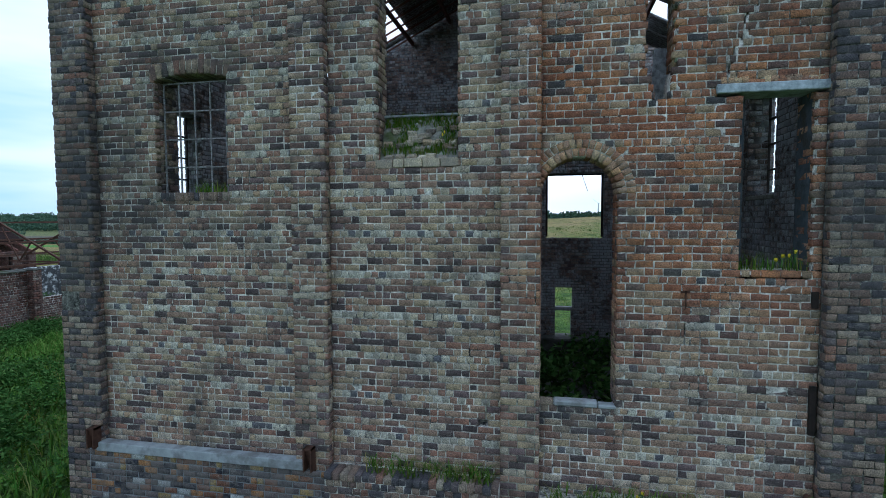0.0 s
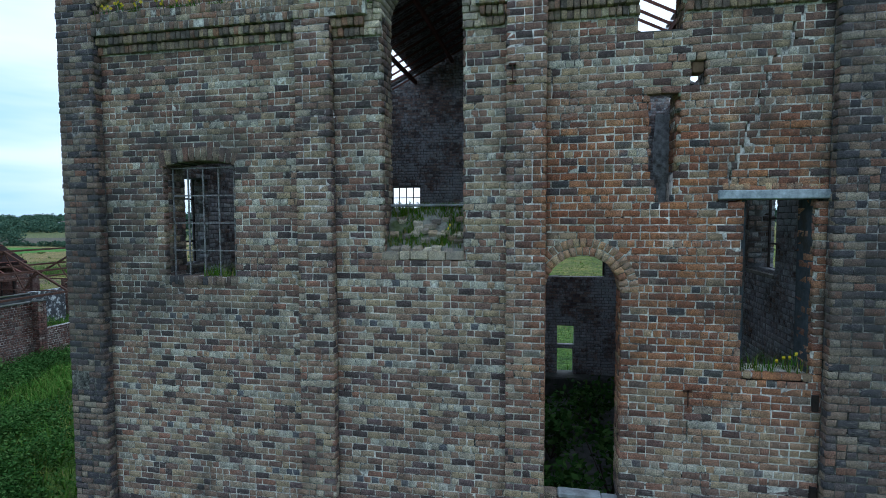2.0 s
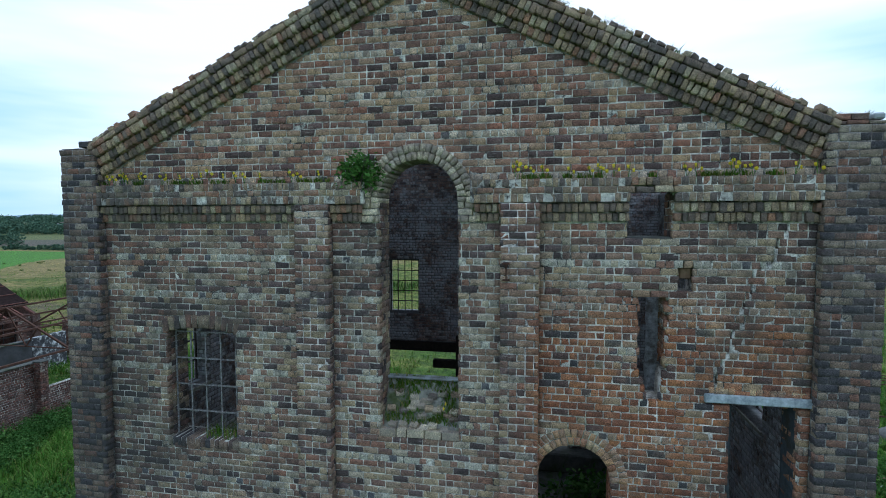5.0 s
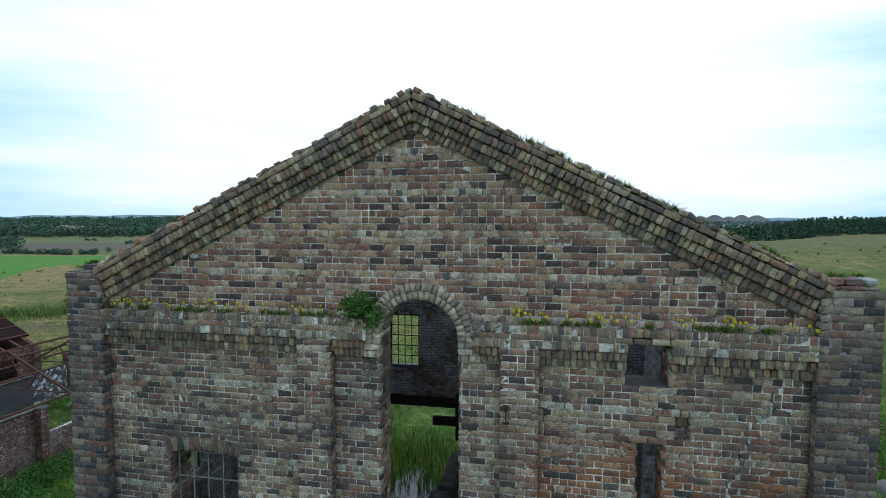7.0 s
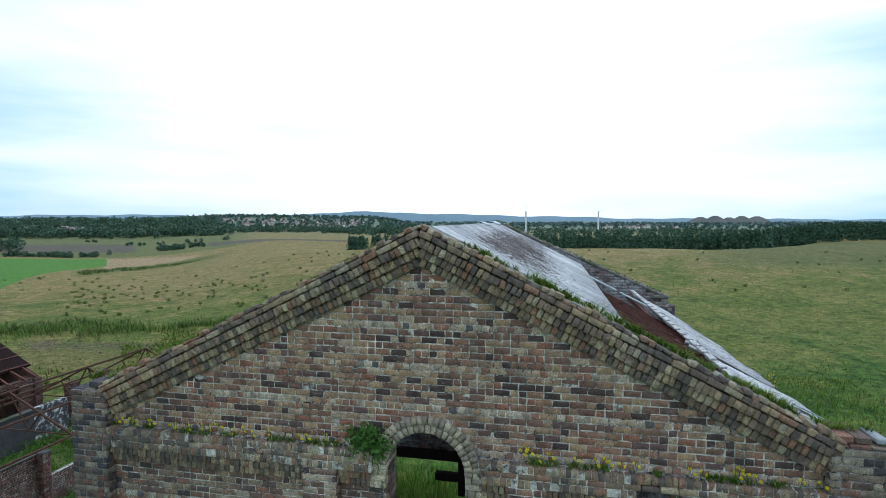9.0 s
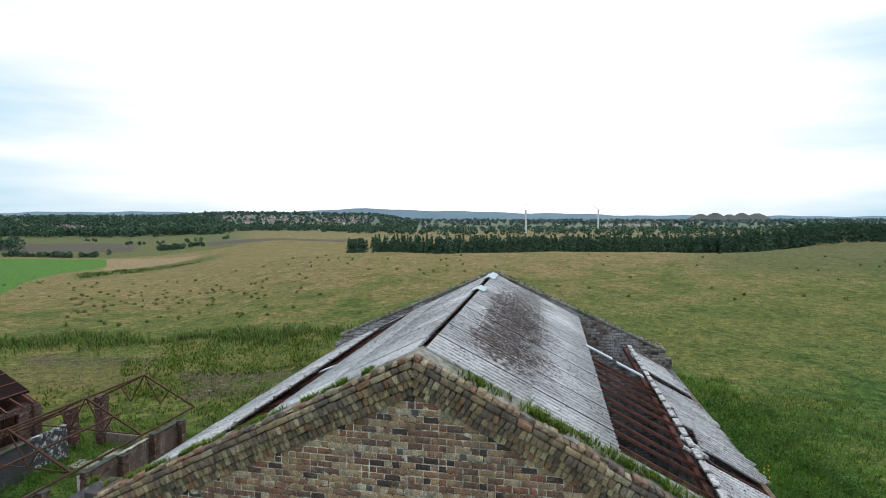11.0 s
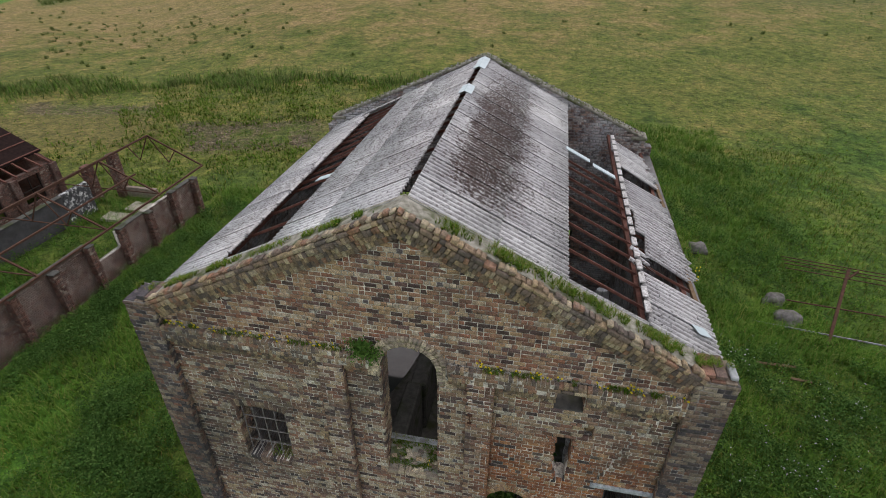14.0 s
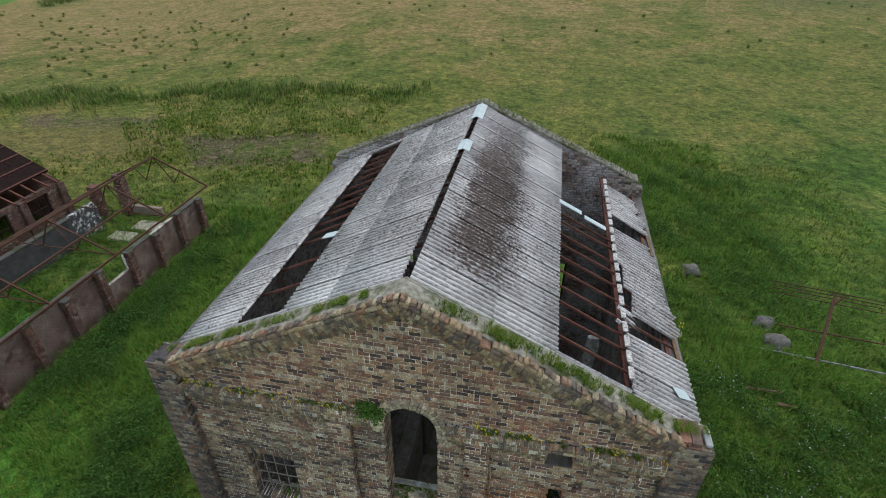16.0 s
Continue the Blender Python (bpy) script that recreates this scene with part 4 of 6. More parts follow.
for k, nm, lab in ((0, "corbel_tier", "lowest raking tier of sooty bricks on end"), (1, "corbel_tier", "middle raking tier of sooty bricks on end"), (2, "corbel_tier", "upper raking tier of sooty bricks on end"),
                   (3, "raking_course", "raking course of long dark bricks"), (4, "coping", "uneven coping of mossy bricks on edge")):
    vs = np.concatenate([r for r, q in rake if q == k])
    v, f = joined([vs[:1]])
    hold = child(nm, mesh_of(nm, v, f, M_DARKBRICK), front_wall, lab)
    SINGLES.append((vs[1:], M_DARKBRICK, hold))
# backing of the cornice
bm = bmesh.new()
for sgn in (-1, 1):
    pts = [(MID, RAKE0 - 0.02), (MID + sgn * 5.46, RAKE0 - 0.02 - 5.46 * SLOPE), (MID + sgn * 5.46, RAKE0 + 0.60 - 5.46 * SLOPE), (MID, RAKE0 + 0.60)]
    lo = [bm.verts.new((x, -0.03 if z > RAKE0 - 0.01 - SLOPE * abs(x - MID) else 0.0, z)) for x, z in pts]
    hi = [bm.verts.new((x, THICK, z)) for x, z in pts]
    bm.faces.new(lo)
    bm.faces.new(hi[::-1])
    for k in range(4):
        j = (k + 1) % 4
        bm.faces.new((lo[k], hi[k], hi[j], lo[j]))
bmesh.ops.recalc_face_normals(bm, faces=bm.faces[:])
part("cornice_backing", bm, M_FLAUNCH, front_wall, "mortar and rubble behind the coping bricks")


def arch_ring(name, cx, cz, r, rings, out, material, label, a0=0.0, a1=180.0, depth=THICK, bw=0.088):
    blocks_ = []
    for k in range(rings):
        ri, ro = r + k * 0.125, r + k * 0.125 + 0.119
        n = max(5, round(radians(a1 - a0) * (ri + 0.05) / bw))
        for i in range(n):
            t0, t1 = radians(a0 + (a1 - a0) * i / n) + 0.004 / ri, radians(a0 + (a1 - a0) * (i + 1) / n) - 0.004 / ri
            pr = out + random.gauss(0, 0.006)
            pts = [(ro * math.cos(t0), ro * math.sin(t0)), (ro * math.cos(t1), ro * math.sin(t1)), (ri * math.cos(t1), ri * math.sin(t1)), (ri * math.cos(t0), ri * math.sin(t0))]
            pts = np.array(pts[::-1]) + RNG.normal(0, 0.004, (4, 2))
            pts = pts[::-1]
            mid = pts.mean(0)
            ins = mid + (pts - mid) * 0.91
            b = [[cx + p[0], depth if k == 0 else 0.15, cz + p[1]] for p in pts] + [[cx + p[0], -pr + 0.012, cz + p[1]] for p in pts] + [[cx + p[0], -pr, cz + p[1]] for p in ins]
            blocks_.append(b)
    vs = np.array(blocks_)[:, [3, 2, 1, 0, 7, 6, 5, 4, 11, 10, 9, 8]]
    v, f = joined([vs[:1]])
    holder = child(name, mesh_of(name, v, f, material), front_wall, label)
    SINGLES.append((vs[1:], material, holder))


arch_ring("upper_arch", A2X, A2S, A2R, 2, 0.075, M_ARCHBRICK, "round window arch of two rings of pale bricks", -2, 182)
arch_ring("door_arch", A1X, A1S, A1R, 2, 0.006, M_REDARCH, "round doorway arch of two rings of red bricks")
# flat-curved arch over the barred window
blocks_ = []
for i in range(13):
    t = -0.5 + (i + 0.5) / 13
    c = -5.52 + t * 1.40
    zb = 7.305 - 0.40 * t * t
    w = 0.049
    tilt = t * 0.34
    for lo_, hi_ in ((0.0, 0.235),):
        p = [(c - w + lo_ * tilt, zb + lo_), (c + w + lo_ * tilt, zb + lo_), (c + w * 1.14 + hi_ * tilt, zb + hi_), (c - w * 1.14 + hi_ * tilt, zb + hi_)]
        p = np.array(p)
        m_ = p.mean(0)
        q = m_ + (p - m_) * 0.88
        pr = random.gauss(0.004, 0.004)
        blocks_.append([[a, THICK, b] for a, b in p] + [[a, 0.012 - pr, b] for a, b in p] + [[a, -pr, b] for a, b in q])
seg = np.array(blocks_)
holder = child("window_arch", mesh_of("window_arch", *joined([seg[:1]]), M_BRICK), front_wall, "flat-curved brick arch over the barred window")
SINGLES.append((seg[1:], M_BRICK, holder))

# brick-on-edge row over the lintel, the lintel itself
le = bricks_from(on_end(2.36, 3.62, 6.715, 6.80, 0.085, 0.004), (0, -0.004, 0), FU, FV)
v, f = joined([le])
tagged(child("lintel_edge_bricks", mesh_of("lintel_edge_bricks", v, f, M_REDARCH), front_wall, "row of red bricks on edge"), kind="stuff")
part("lintel", box(2.31, 3.73, -0.05, 0.42, 6.59, 6.71, 0.012), M_LINTEL, front_wall, "pale weathered concrete lintel")

# blocked-in base of the tall window: a slope of broken brick under a thin slab
sb = bmesh.new()
ns = 26
rows_ = []
for k in range(ns + 1):
    t = k / ns
    row = []
    for i in range(ns + 1):
        x = A2X - A2R + 2 * A2R * i / ns
        z = 5.80 + 0.72 * t + 0.03 * noise.noise(Vector((x * 7, t * 6, 0))) + 0.02 * noise.noise(Vector((x * 19, t * 17, 4)))
        row.append(sb.verts.new((x, 0.05 + 0.38 * t ** 0.85 + 0.035 * noise.noise(Vector((x * 9, t * 8, 9))), z)))
    rows_.append(row)
for a, b in zip(rows_, rows_[1:]):
    for i in range(ns):
        sb.faces.new((a[i], a[i + 1], b[i + 1], b[i]))
part("window_infill", sb, M_RUBBLE, front_wall, "mossy slope of broken brickwork blocking the tall window")
part("infill_backing", box(A2X - A2R, A2X + A2R, 0.44, 0.49, 5.70, 6.50), M_MORTAR, front_wall)
part("window_sill", box(A2X - A2R - 0.01, A2X + A2R + 0.01, 0.37, 0.52, 6.535, 6.575, 0.012), M_CONCRETE, front_wall, "thin pale stone slab")
xx = A2X - A2R - 0.03
for wdt, dz in ((0.28, 0.0), (0.17, 0.01), (0.28, 0.016), (0.27, 0.01), (0.28, 0.014)):
    part("sill_brick", box(xx, xx + wdt - 0.014, -0.012, 0.12, 5.715 + dz, 5.845 + dz, 0.008), M_ARCHBRICK, front_wall, "broken sill brick")
    xx += wdt
for k in range(26):
    t = random.random()
    x = A2X + random.uniform(-0.55, 0.55)
    bmf = box(-0.07, 0.07, -0.05, 0.05, -0.035, 0.035, 0.008)
    bmesh.ops.transform(bmf, matrix=Matrix.Translation((x, 0.05 + 0.36 * t ** 0.85, 5.82 + 0.66 * t)) @ Matrix.Rotation(random.uniform(-0.4, 0.4), 4, "Z") @ Matrix.Rotation(random.uniform(0.2, 0.7), 4, "X"), verts=bmf.verts[:])
    part("brick_fragment", bmf, M_ARCHBRICK if k % 3 else M_DARKBRICK, front_wall, "broken brick")
sl = bricks_from(on_end(-6.20, -4.84, 5.262, 5.404, 0.088, 0.006), (0, -0.014, 0), FU, FV, 0.45, 0.006, 0.005)
tagged(child("barred_window_sill", mesh_of("barred_window_sill", *joined([sl]), M_PIERBRICK), front_wall, "sill of dark bricks on end"), kind="stuff")
part("door_apron", box(A1X - A1R - 0.02, A1X + A1R + 0.03, 0.007, 0.15, 1.86, 2.26), M_MORTAR, front_wall)
ap = bricks_from(lay_courses(1.87, 2.27, lambda z: [(A1X - A1R - 0.02, A1X + A1R + 0.03)]), (0, 0.0, 0), FU, FV, 0.05)
tagged(child("door_apron_bricks", mesh_of("door_apron_bricks", *joined([ap]), M_PIERBRICK), front_wall, "sooty bricks below the doorway sill"), kind="stuff")
part("door_threshold", box(A1X - A1R - 0.01, A1X - 0.33, -0.02, 0.14, 2.27, 2.345, 0.012), M_PIERBRICK, front_wall, "broken dark sill brick")
part("door_threshold", box(A1X - 0.32, A1X + 0.29, -0.03, 0.16, 2.27, 2.35, 0.018), M_CONCRETE, front_wall, "worn pale stone threshold")
part("door_threshold", box(A1X + 0.30, A1X + A1R + 0.02, -0.02, 0.15, 2.265, 2.32, 0.014), M_CONCRETE, front_wall, "broken end of the stone threshold")
part("bay_window_sill", box(2.64, 3.50, 0.004, 0.5, 4.13, 4.22, 0.015), M_PIERBRICK, front_wall, "overgrown brick sill")


# corner piers: loose top courses
def pier_top(x0, x1, z0, z1, y0=-0.13, y1=0.45, w=0.24):
    x = x0
    while x < x1 - 0.05:
        e = min(x + w * random.uniform(0.8, 1.1), x1)
        bmp = box(x + 0.006, e - 0.006, y0 + random.uniform(-0.02, 0.02), y1, z0 + 0.002, z1 - random.uniform(0, 0.025), 0.008)
        part("pier_block", bmp, M_PIERBRICK, front_wall, "loose weathered brick on the corner pier")
        x = e


pier_top(XL + 0.01, -7.29, 10.305, 10.335, -0.16)
pier_top(-7.66, -7.29, 10.34, 10.445)
pier_top(3.63, XR - 0.01, 10.305, 10.36, -0.16)
pier_top(3.70, 4.16, 10.365, 10.46)
part("pier_block", box(4.17, 4.30, -0.11, 0.3, 10.365, 10.45, 0.02), M_CONCRETE, front_wall, "broken pale stone on the corner pier")

# iron fixings
ibm = bmesh.new()
for x0, x1, z0, z1 in ((-0.465, -0.365, 8.47, 8.495), (-0.422, -0.408, 8.26, 8.47), (-0.465, -0.365, 8.235, 8.26)):
    box_into(ibm, x0, x1, -PRJ - 0.05, -PRJ + 0.1, z0, z1)
part("beam_end", ibm, M_STEEL, front_wall, "rusty stub of a sawn-off steel beam")
for x, z, hh, flip in ((-7.36, 1.12, 0.34, -1), (-3.44, 1.08, 0.36, 1)):
    bm = bmesh.new()
    box_into(bm, x - 0.07, x + 0.07, -0.32, -0.12, z + hh - 0.03, z + hh)
    box_into(bm, x - 0.07, x - 0.05, -0.34, -0.12, z, z + hh)
    box_into(bm, x + 0.05, x + 0.07, -0.34, -0.12, z, z + hh)
    bar_into(bm, (x, -0.30, z + hh), (x + flip * 0.03, -0.16, z - 0.1), 0.10, 0.02)
    part("bracket", bm, M_STEEL, front_wall, "rusty iron roof bracket")
part("flashing_beam", box(-7.34, -3.53, -0.24, -0.05, 1.05, 1.20, 0.01), M_CONCRETE, front_wall, "grey concrete beam from a lost lean-to roof")
v, f = joined([bricks_from(lay_courses(0.0, 1.05, lambda z: [(-7.50, -3.12)], header_every=3), (0, -0.20, 0), FU, FV, 0.06, 0.007)])
tagged(child("patched_brickwork", mesh_of("patched_brickwork", v, f, M_MIXBRICK), front_wall, "patchwork of reclaimed bricks in many colours"), kind="stuff")
part("patched_backing", box(-7.52, -3.10, -0.188, -0.01, 0.0, 1.05), M_GREYMORTAR, front_wall)
# black plates; the upper, smaller one is added for a dark notch
part("iron_strap", box(3.53, 3.61, -0.05, 0.01, 2.10, 2.76, 0.004), M_BLACKSTEEL, front_wall, "black plate beside the corner pier")
part("iron_strap", box(3.52, 3.60, -0.03, 0.01, 3.78, 4.00, 0.004), M_BLACKSTEEL, front_wall, "black plate beside the corner pier")
bm = bar((3.30, -0.28, 0.95), (3.56, -0.10, 1.30), 0.13, None, 8)
part("pipe_stub", bm, M_STEEL, front_wall, "rusty pipe stub by the wall foot")
bm = bmesh.new()
box_into(bm, 1.93, 2.05, -0.02, 0.02, 3.94, 3.97)
box_into(bm, 1.985, 2.005, -0.02, 0.02, 3.72, 3.97)
part("wall_tie", bm, M_STEEL, front_wall, "small rusty iron wall tie")
# upright posts seen in the broken slots
def ragged_post(x0, x1, y, z0, z1, taper, seed):
    bm_ = bmesh.new()
    rings_, m_ = [], 34
    for k in range(m_ + 1):
        t = k / m_
        w = 0.5 * (x1 - x0) * (taper + (1 - taper) * t)
        c = 0.5 * (x0 + x1) + 0.02 * noise.noise(Vector((seed, t * 4, 0)))
        ring = []
        for q in range(10):
            a = 2 * math.pi * q / 10
            d = 1 + 0.45 * noise.noise(Vector((math.cos(a) * 1.5 + seed, math.sin(a) * 1.5, t * 9)))
            ring.append(bm_.verts.new((c + w * d * math.cos(a), y + 0.09 * d * math.sin(a), z0 + (z1 - z0) * t)))
        rings_.append(ring)
    for a, b in zip(rings_, rings_[1:]):
        for q in range(10):
            bm_.faces.new((a[q], a[(q + 1) % 10], b[(q + 1) % 10], b[q]))
    bm_.faces.new(rings_[0][::-1])
    bm_.faces.new(rings_[-1])
    return bm_


pillar = empty("timber_pillar", (2.55, 4.7, 0.06), "charred and split timber pillar standing inside the house", "pillar")
part("shaft", ragged_post(2.32, 2.70, 4.7, 0.06, 8.6, 0.85, 2.0), M_POST, pillar)
# added slab: its dark top stands for shade at the hole's foot
part("hole_sill", box(SQ0 - 0.02, SQ1 + 0.02, 0.02, 0.48, 8.80, 8.872, 0.01), M_DARKSTONE, front_wall, "dark slab added to deepen the square hole")
part("block", box(1.965, 2.115, 0.05, 0.25, 8.29, 8.44, 0.012), M_TIMBER, front_wall, "brown timber plug in a small hole")
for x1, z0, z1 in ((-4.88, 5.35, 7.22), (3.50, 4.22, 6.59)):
    part("plastered_reveal", box(x1 - 0.005, x1 + 0.03, 0.11, THICK + 0.01, z0, z1, 0.006), M_PLASTER, front_wall, "smooth dark blue plaster on the reveal")
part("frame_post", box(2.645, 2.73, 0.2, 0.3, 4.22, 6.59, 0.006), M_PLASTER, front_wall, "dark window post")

# plinth ledges at the foot
for x0, x1, z, yf in ((-3.12, -0.50, 1.17, -0.42), (0.05, XR + 0.3, 1.02, -0.62)):
    pl = child("plinth", mesh_of("plinth", *joined([bricks_from(lay_courses(0.0, z - 0.11, lambda q: [(x0, x1)]), (0, yf, 0), FU, FV), bricks_from(on_end(x0, x1, z - 0.11, z, 0.115, 0.012), (0, yf - 0.01, 0), FU, FV, 0.3, 0.006)]), M_PIERBRICK), front_wall, "projecting brick plinth with a cap of bricks on edge")
    part("plinth_fill", box(x0, x1, yf + 0.012, -0.02, 0, z - 0.03), M_MORTAR, front_wall)

# glazing bars of the barred windows
def bars(name, label, x0, x1, z0, z1, y, cols, rows, w, material, axis="x"):
    holder_ = None
    xs = [x0 + (x1 - x0) * k / cols for k in range(cols + 1)]
    zs = [z0 + (z1 - z0) * k / rows for k in range(rows + 1)]
    lines = [((x, z0), (x, z1)) for x in xs] + [((x0, z), (x1, z)) for z in zs]
    bm = bmesh.new()
    bar_into(bm, *[((a, y, b) if axis == "x" else (y, a, b)) for a, b in lines[0]], w)
    holder_ = part(name, bm, material, house, label)
    for ln in lines[1:]:
        part("glazing_bar", bar(*[((a, y, b) if axis == "x" else (y, a, b)) for a, b in ln], w), material, holder_)
    return holder_


win = bars("barred_window", "rusted steel glazing bars with no glass", -6.12, -4.98, 5.37, 7.20, 0.17, 4, 4, 0.022, M_PAINTSTEEL)
part("bent_bar", bar((-4.98, 0.17, 6.285), (-4.85, 0.12, 6.28), 0.02), M_PAINTSTEEL, win)
part("bent_bar", bar((-4.98, 0.17, 5.83), (-4.84, 0.10, 5.82), 0.02), M_PAINTSTEEL, win)

# ---- side and back walls, seen from inside through the openings ----
ROOFZ = lambda x: 13.06 - 0.495 * abs(x - MID)
YI = 11.5
BACK_OPEN = [(-5.78, -4.63, 5.55, 7.55), (0.07, 2.05, 4.28, 6.54), (0.42, 1.02, 1.78, 2.48), (0.42, 0.98, 0.56, 1.66), (-7.1, -2.9, 0.0, 4.10)]


def back_spans(z):
    w = min(5.9, (13.20 - z) / 0.437)
    s = [(MID - w, MID + w)] if z > 10.3 else [(XL, XR)]
    for a, b, c, d in BACK_OPEN:
        if c < z < d:
            s = cut(s, a, b)
    return [(p, q) for p, q in s if q - p > 0.04]


bc = Cores()
bc.add(core_of(0.0, 10.56, back_spans, (0, YI, 0), FU, FV, -0.39, -0.012))
bc.add(gable_core(MID - 5.9, MID + 5.9, 10.56, MID, 13.13, YI + 0.012, YI + 0.39))
back_wall = child("back_wall", bc.mesh("back_wall", M_DARKMORTAR), house, "rear brick gable wall with empty windows")
bb = [bricks_from(lay_courses(0.0, 13.1, back_spans), (0, YI, 0), FU, FV),
      bricks_from(lay_courses(0.0, 13.1, lambda z: [(-b, -a) for a, b in back_spans(z)]), (0, YB, 0), (-1, 0, 0), FV, 0.02)]
for a, b, c, d in BACK_OPEN:
    bb.append(bricks_from(lay_courses(c, d, lambda z: [(0.005, 0.39)]), (a - 0.012, YI, 0), (0, 1, 0), FV, 0.03))
    bb.append(bricks_from(lay_courses(c, d, lambda z: [(-0.39, -0.005)]), (b + 0.012, YI, 0), (0, -1, 0), FV, 0.03))
v, f = joined(bb, QUADS[:5])
tagged(child("brickwork", mesh_of("brickwork", v, f, M_BACKBRICK), back_wall, "damp dark red-brown brick courses"), kind="stuff")
part("steel_beam", box(-7.4, -2.6, 11.36, 11.7, 4.10, 4.46, 0.01), M_BLACKSTEEL, back_wall, "black steel beam carrying the wall")
cps = []
for sgn in (-1, 1):
    c5 = math.cos(math.atan(0.437))
    U = np.array([c5, 0, -sgn * 0.437 * c5])
    V = np.array([sgn * 0.437 * c5, 0, c5])
    L = 5.88 / c5
    s0, s1 = (0, L) if sgn > 0 else (-L, 0)
    cps.append(bricks_from(on_end(s0, s1, 0.0, 0.09, 0.2, 0.012), (MID, 11.45, 13.10), U, V, 0.5, 0.016, 0.01))
cps = np.concatenate(cps)
rear_coping = child("coping", mesh_of("coping", *joined([cps[:1]]), M_STONE), back_wall, "mossy coping of the rear gable")
SINGLES.append((cps[1:], M_STONE, rear_coping))
for x0, x1 in ((MID - 5.95, MID - 5.4), (MID + 5.4, MID + 5.95)):
    part("kneeler", box(x0, x1, 11.42, 12.05, 10.50, 10.63, 0.03), M_STONE, back_wall, "stone kneeler at the foot of the rear gable")
bars("grid_window", "steel glazing grid with no glass in the rear wall", -5.75, -4.66, 5.57, 7.53, 11.65, 4, 5, 0.03, M_BLACKSTEEL)
bf = bmesh.new()
for a, b in (((0.10, 11.7, 4.30), (0.10, 11.7, 6.52)), ((2.02, 11.7, 4.30), (2.02, 11.7, 6.52)), ((0.07, 11.7, 6.51), (2.05, 11.7, 6.51))):
    bar_into(bf, a, b, 0.07)
bar_into(bf, (1.32, 11.7, 6.50), (1.52, 11.7, 5.92), 0.015)
part("window_frame", bf, M_BLACKSTEEL, back_wall, "empty dark window frame with a hanging strip")

for nm, xo, xi, s, wy0, wy1 in (("right_wall", XR, 3.90, 1, 2.25, 3.50), ("left_wall", XL, -7.53, -1, 2.28, 3.06)):
    def side_spans(z, lo=0.5, hi=YI):
        sp = [(lo, hi)]
        return cut(sp, wy0, wy1) if 5.36 < z < 7.3 else sp

    top = 9.95
    c = Cores()
    t0 = abs(xo - xi)
    if s > 0:
        c.add(core_of(0, top, lambda z: side_spans(z), (xo, 0, 0), (0, 1, 0), FV, -t0 + 0.012, -0.012))
    else:
        c.add(core_of(0, top, lambda z: [(-b, -a) for a, b in side_spans(z)], (xo, 0, 0), (0, -1, 0), FV, -t0 + 0.012, -0.012))
    w = child(nm, c.mesh(nm, M_DARKMORTAR), house, "long side wall of dark brick with a tall empty window")
    if s > 0:
        outer = bricks_from(lay_courses(0, top, lambda z: cut([(-0.1, YB)], wy0, wy1) if 5.36 < z < 7.3 else [(-0.1, YB)]), (xo, 0, 0), (0, 1, 0), FV, 0.02)
        inner = bricks_from(lay_courses(0, top, lambda z: [(-b, -a) for a, b in side_spans(z)]), (xi, 0, 0), (0, -1, 0), FV, 0.02)
    else:
        outer = bricks_from(lay_courses(0, top, lambda z: [(-b, -a) for a, b in (cut([(-0.1, YB)], wy0, wy1) if 5.36 < z < 7.3 else [(-0.1, YB)])]), (xo, 0, 0), (0, -1, 0), FV, 0.02)
        inner = bricks_from(lay_courses(0, top, lambda z: side_spans(z)), (xi, 0, 0), (0, 1, 0), FV, 0.02)
    jam = [bricks_from(lay_courses(5.36, 7.3, lambda z: [(min(xi, xo), max(xi, xo))]), (0, wy1 + 0.0, 0), (1, 0, 0), FV, 0.02),
           bricks_from(lay_courses(5.36, 7.3, lambda z: [(-max(xi, xo), -min(xi, xo))]), (0, wy0 - 0.0, 0), (-1, 0, 0), FV, 0.02)]
    v, f = joined([outer], QUADS[:5])
    tagged(child("brickwork", mesh_of("brickwork", v, f, M_BRICK), w, "weathered outer brick courses"), kind="stuff")
    v, f = joined([inner] + jam, QUADS[:5])
    tagged(child("inner_brickwork", mesh_of("inner_brickwork", v, f, M_INBRICK), w, "damp inner brick courses"), kind="stuff")
    part("side_window_sill", box(min(xi, xo) - 0.03, max(xi, xo) + 0.03, wy0, wy1, 5.29, 5.36, 0.01), M_STONE, w)
    bars("side_window", "narrow steel window frame with no glass", wy0 + 0.05, wy1 - 0.05, 5.38, 7.28, xo - s * 0.1, 2, 4, 0.035, M_BLACKSTEEL, "y")

# floor of the house and the old machine bed
floor_bm = bmesh.new()
box_into(floor_bm, -7.5, 3.9, 0.5, 11.9, -0.2, 0.06)
tagged(part("floor", floor_bm, M_DARKSTONE, house, "damp earth and rubble floor"))
bed = empty("machine_bed", (-2.0, 6, 0), "long dark stone machine bed inside the house", "masonry")
for x0, x1, y0, y1, z1 in ((-3.49, -2.93, 2.3, 5.75, 2.75), (-3.42, -2.82, 5.80, 8.3, 2.55), (-3.25, -2.70, 8.35, 10.9, 2.65)):
    part("block", box(x0, x1, y0, y1, 0.06, z1, 0.06), M_DARKSTONE, bed)
part("back_block", box(-1.3, 3.85, 10.9, 11.95, 0.06, 0.75, 0.05), M_DARKSTONE, bed, "low mossy ledge")
part("upright", box(-3.05, -2.8, 10.6, 10.85, 3.2, 4.9, 0.02), M_BLACKSTEEL, bed, "black iron upright with a cross piece")
part("cross_piece", box(-3.9, -2.7, 10.62, 10.83, 3.7, 4.0, 0.02), M_BLACKSTEEL, bed)
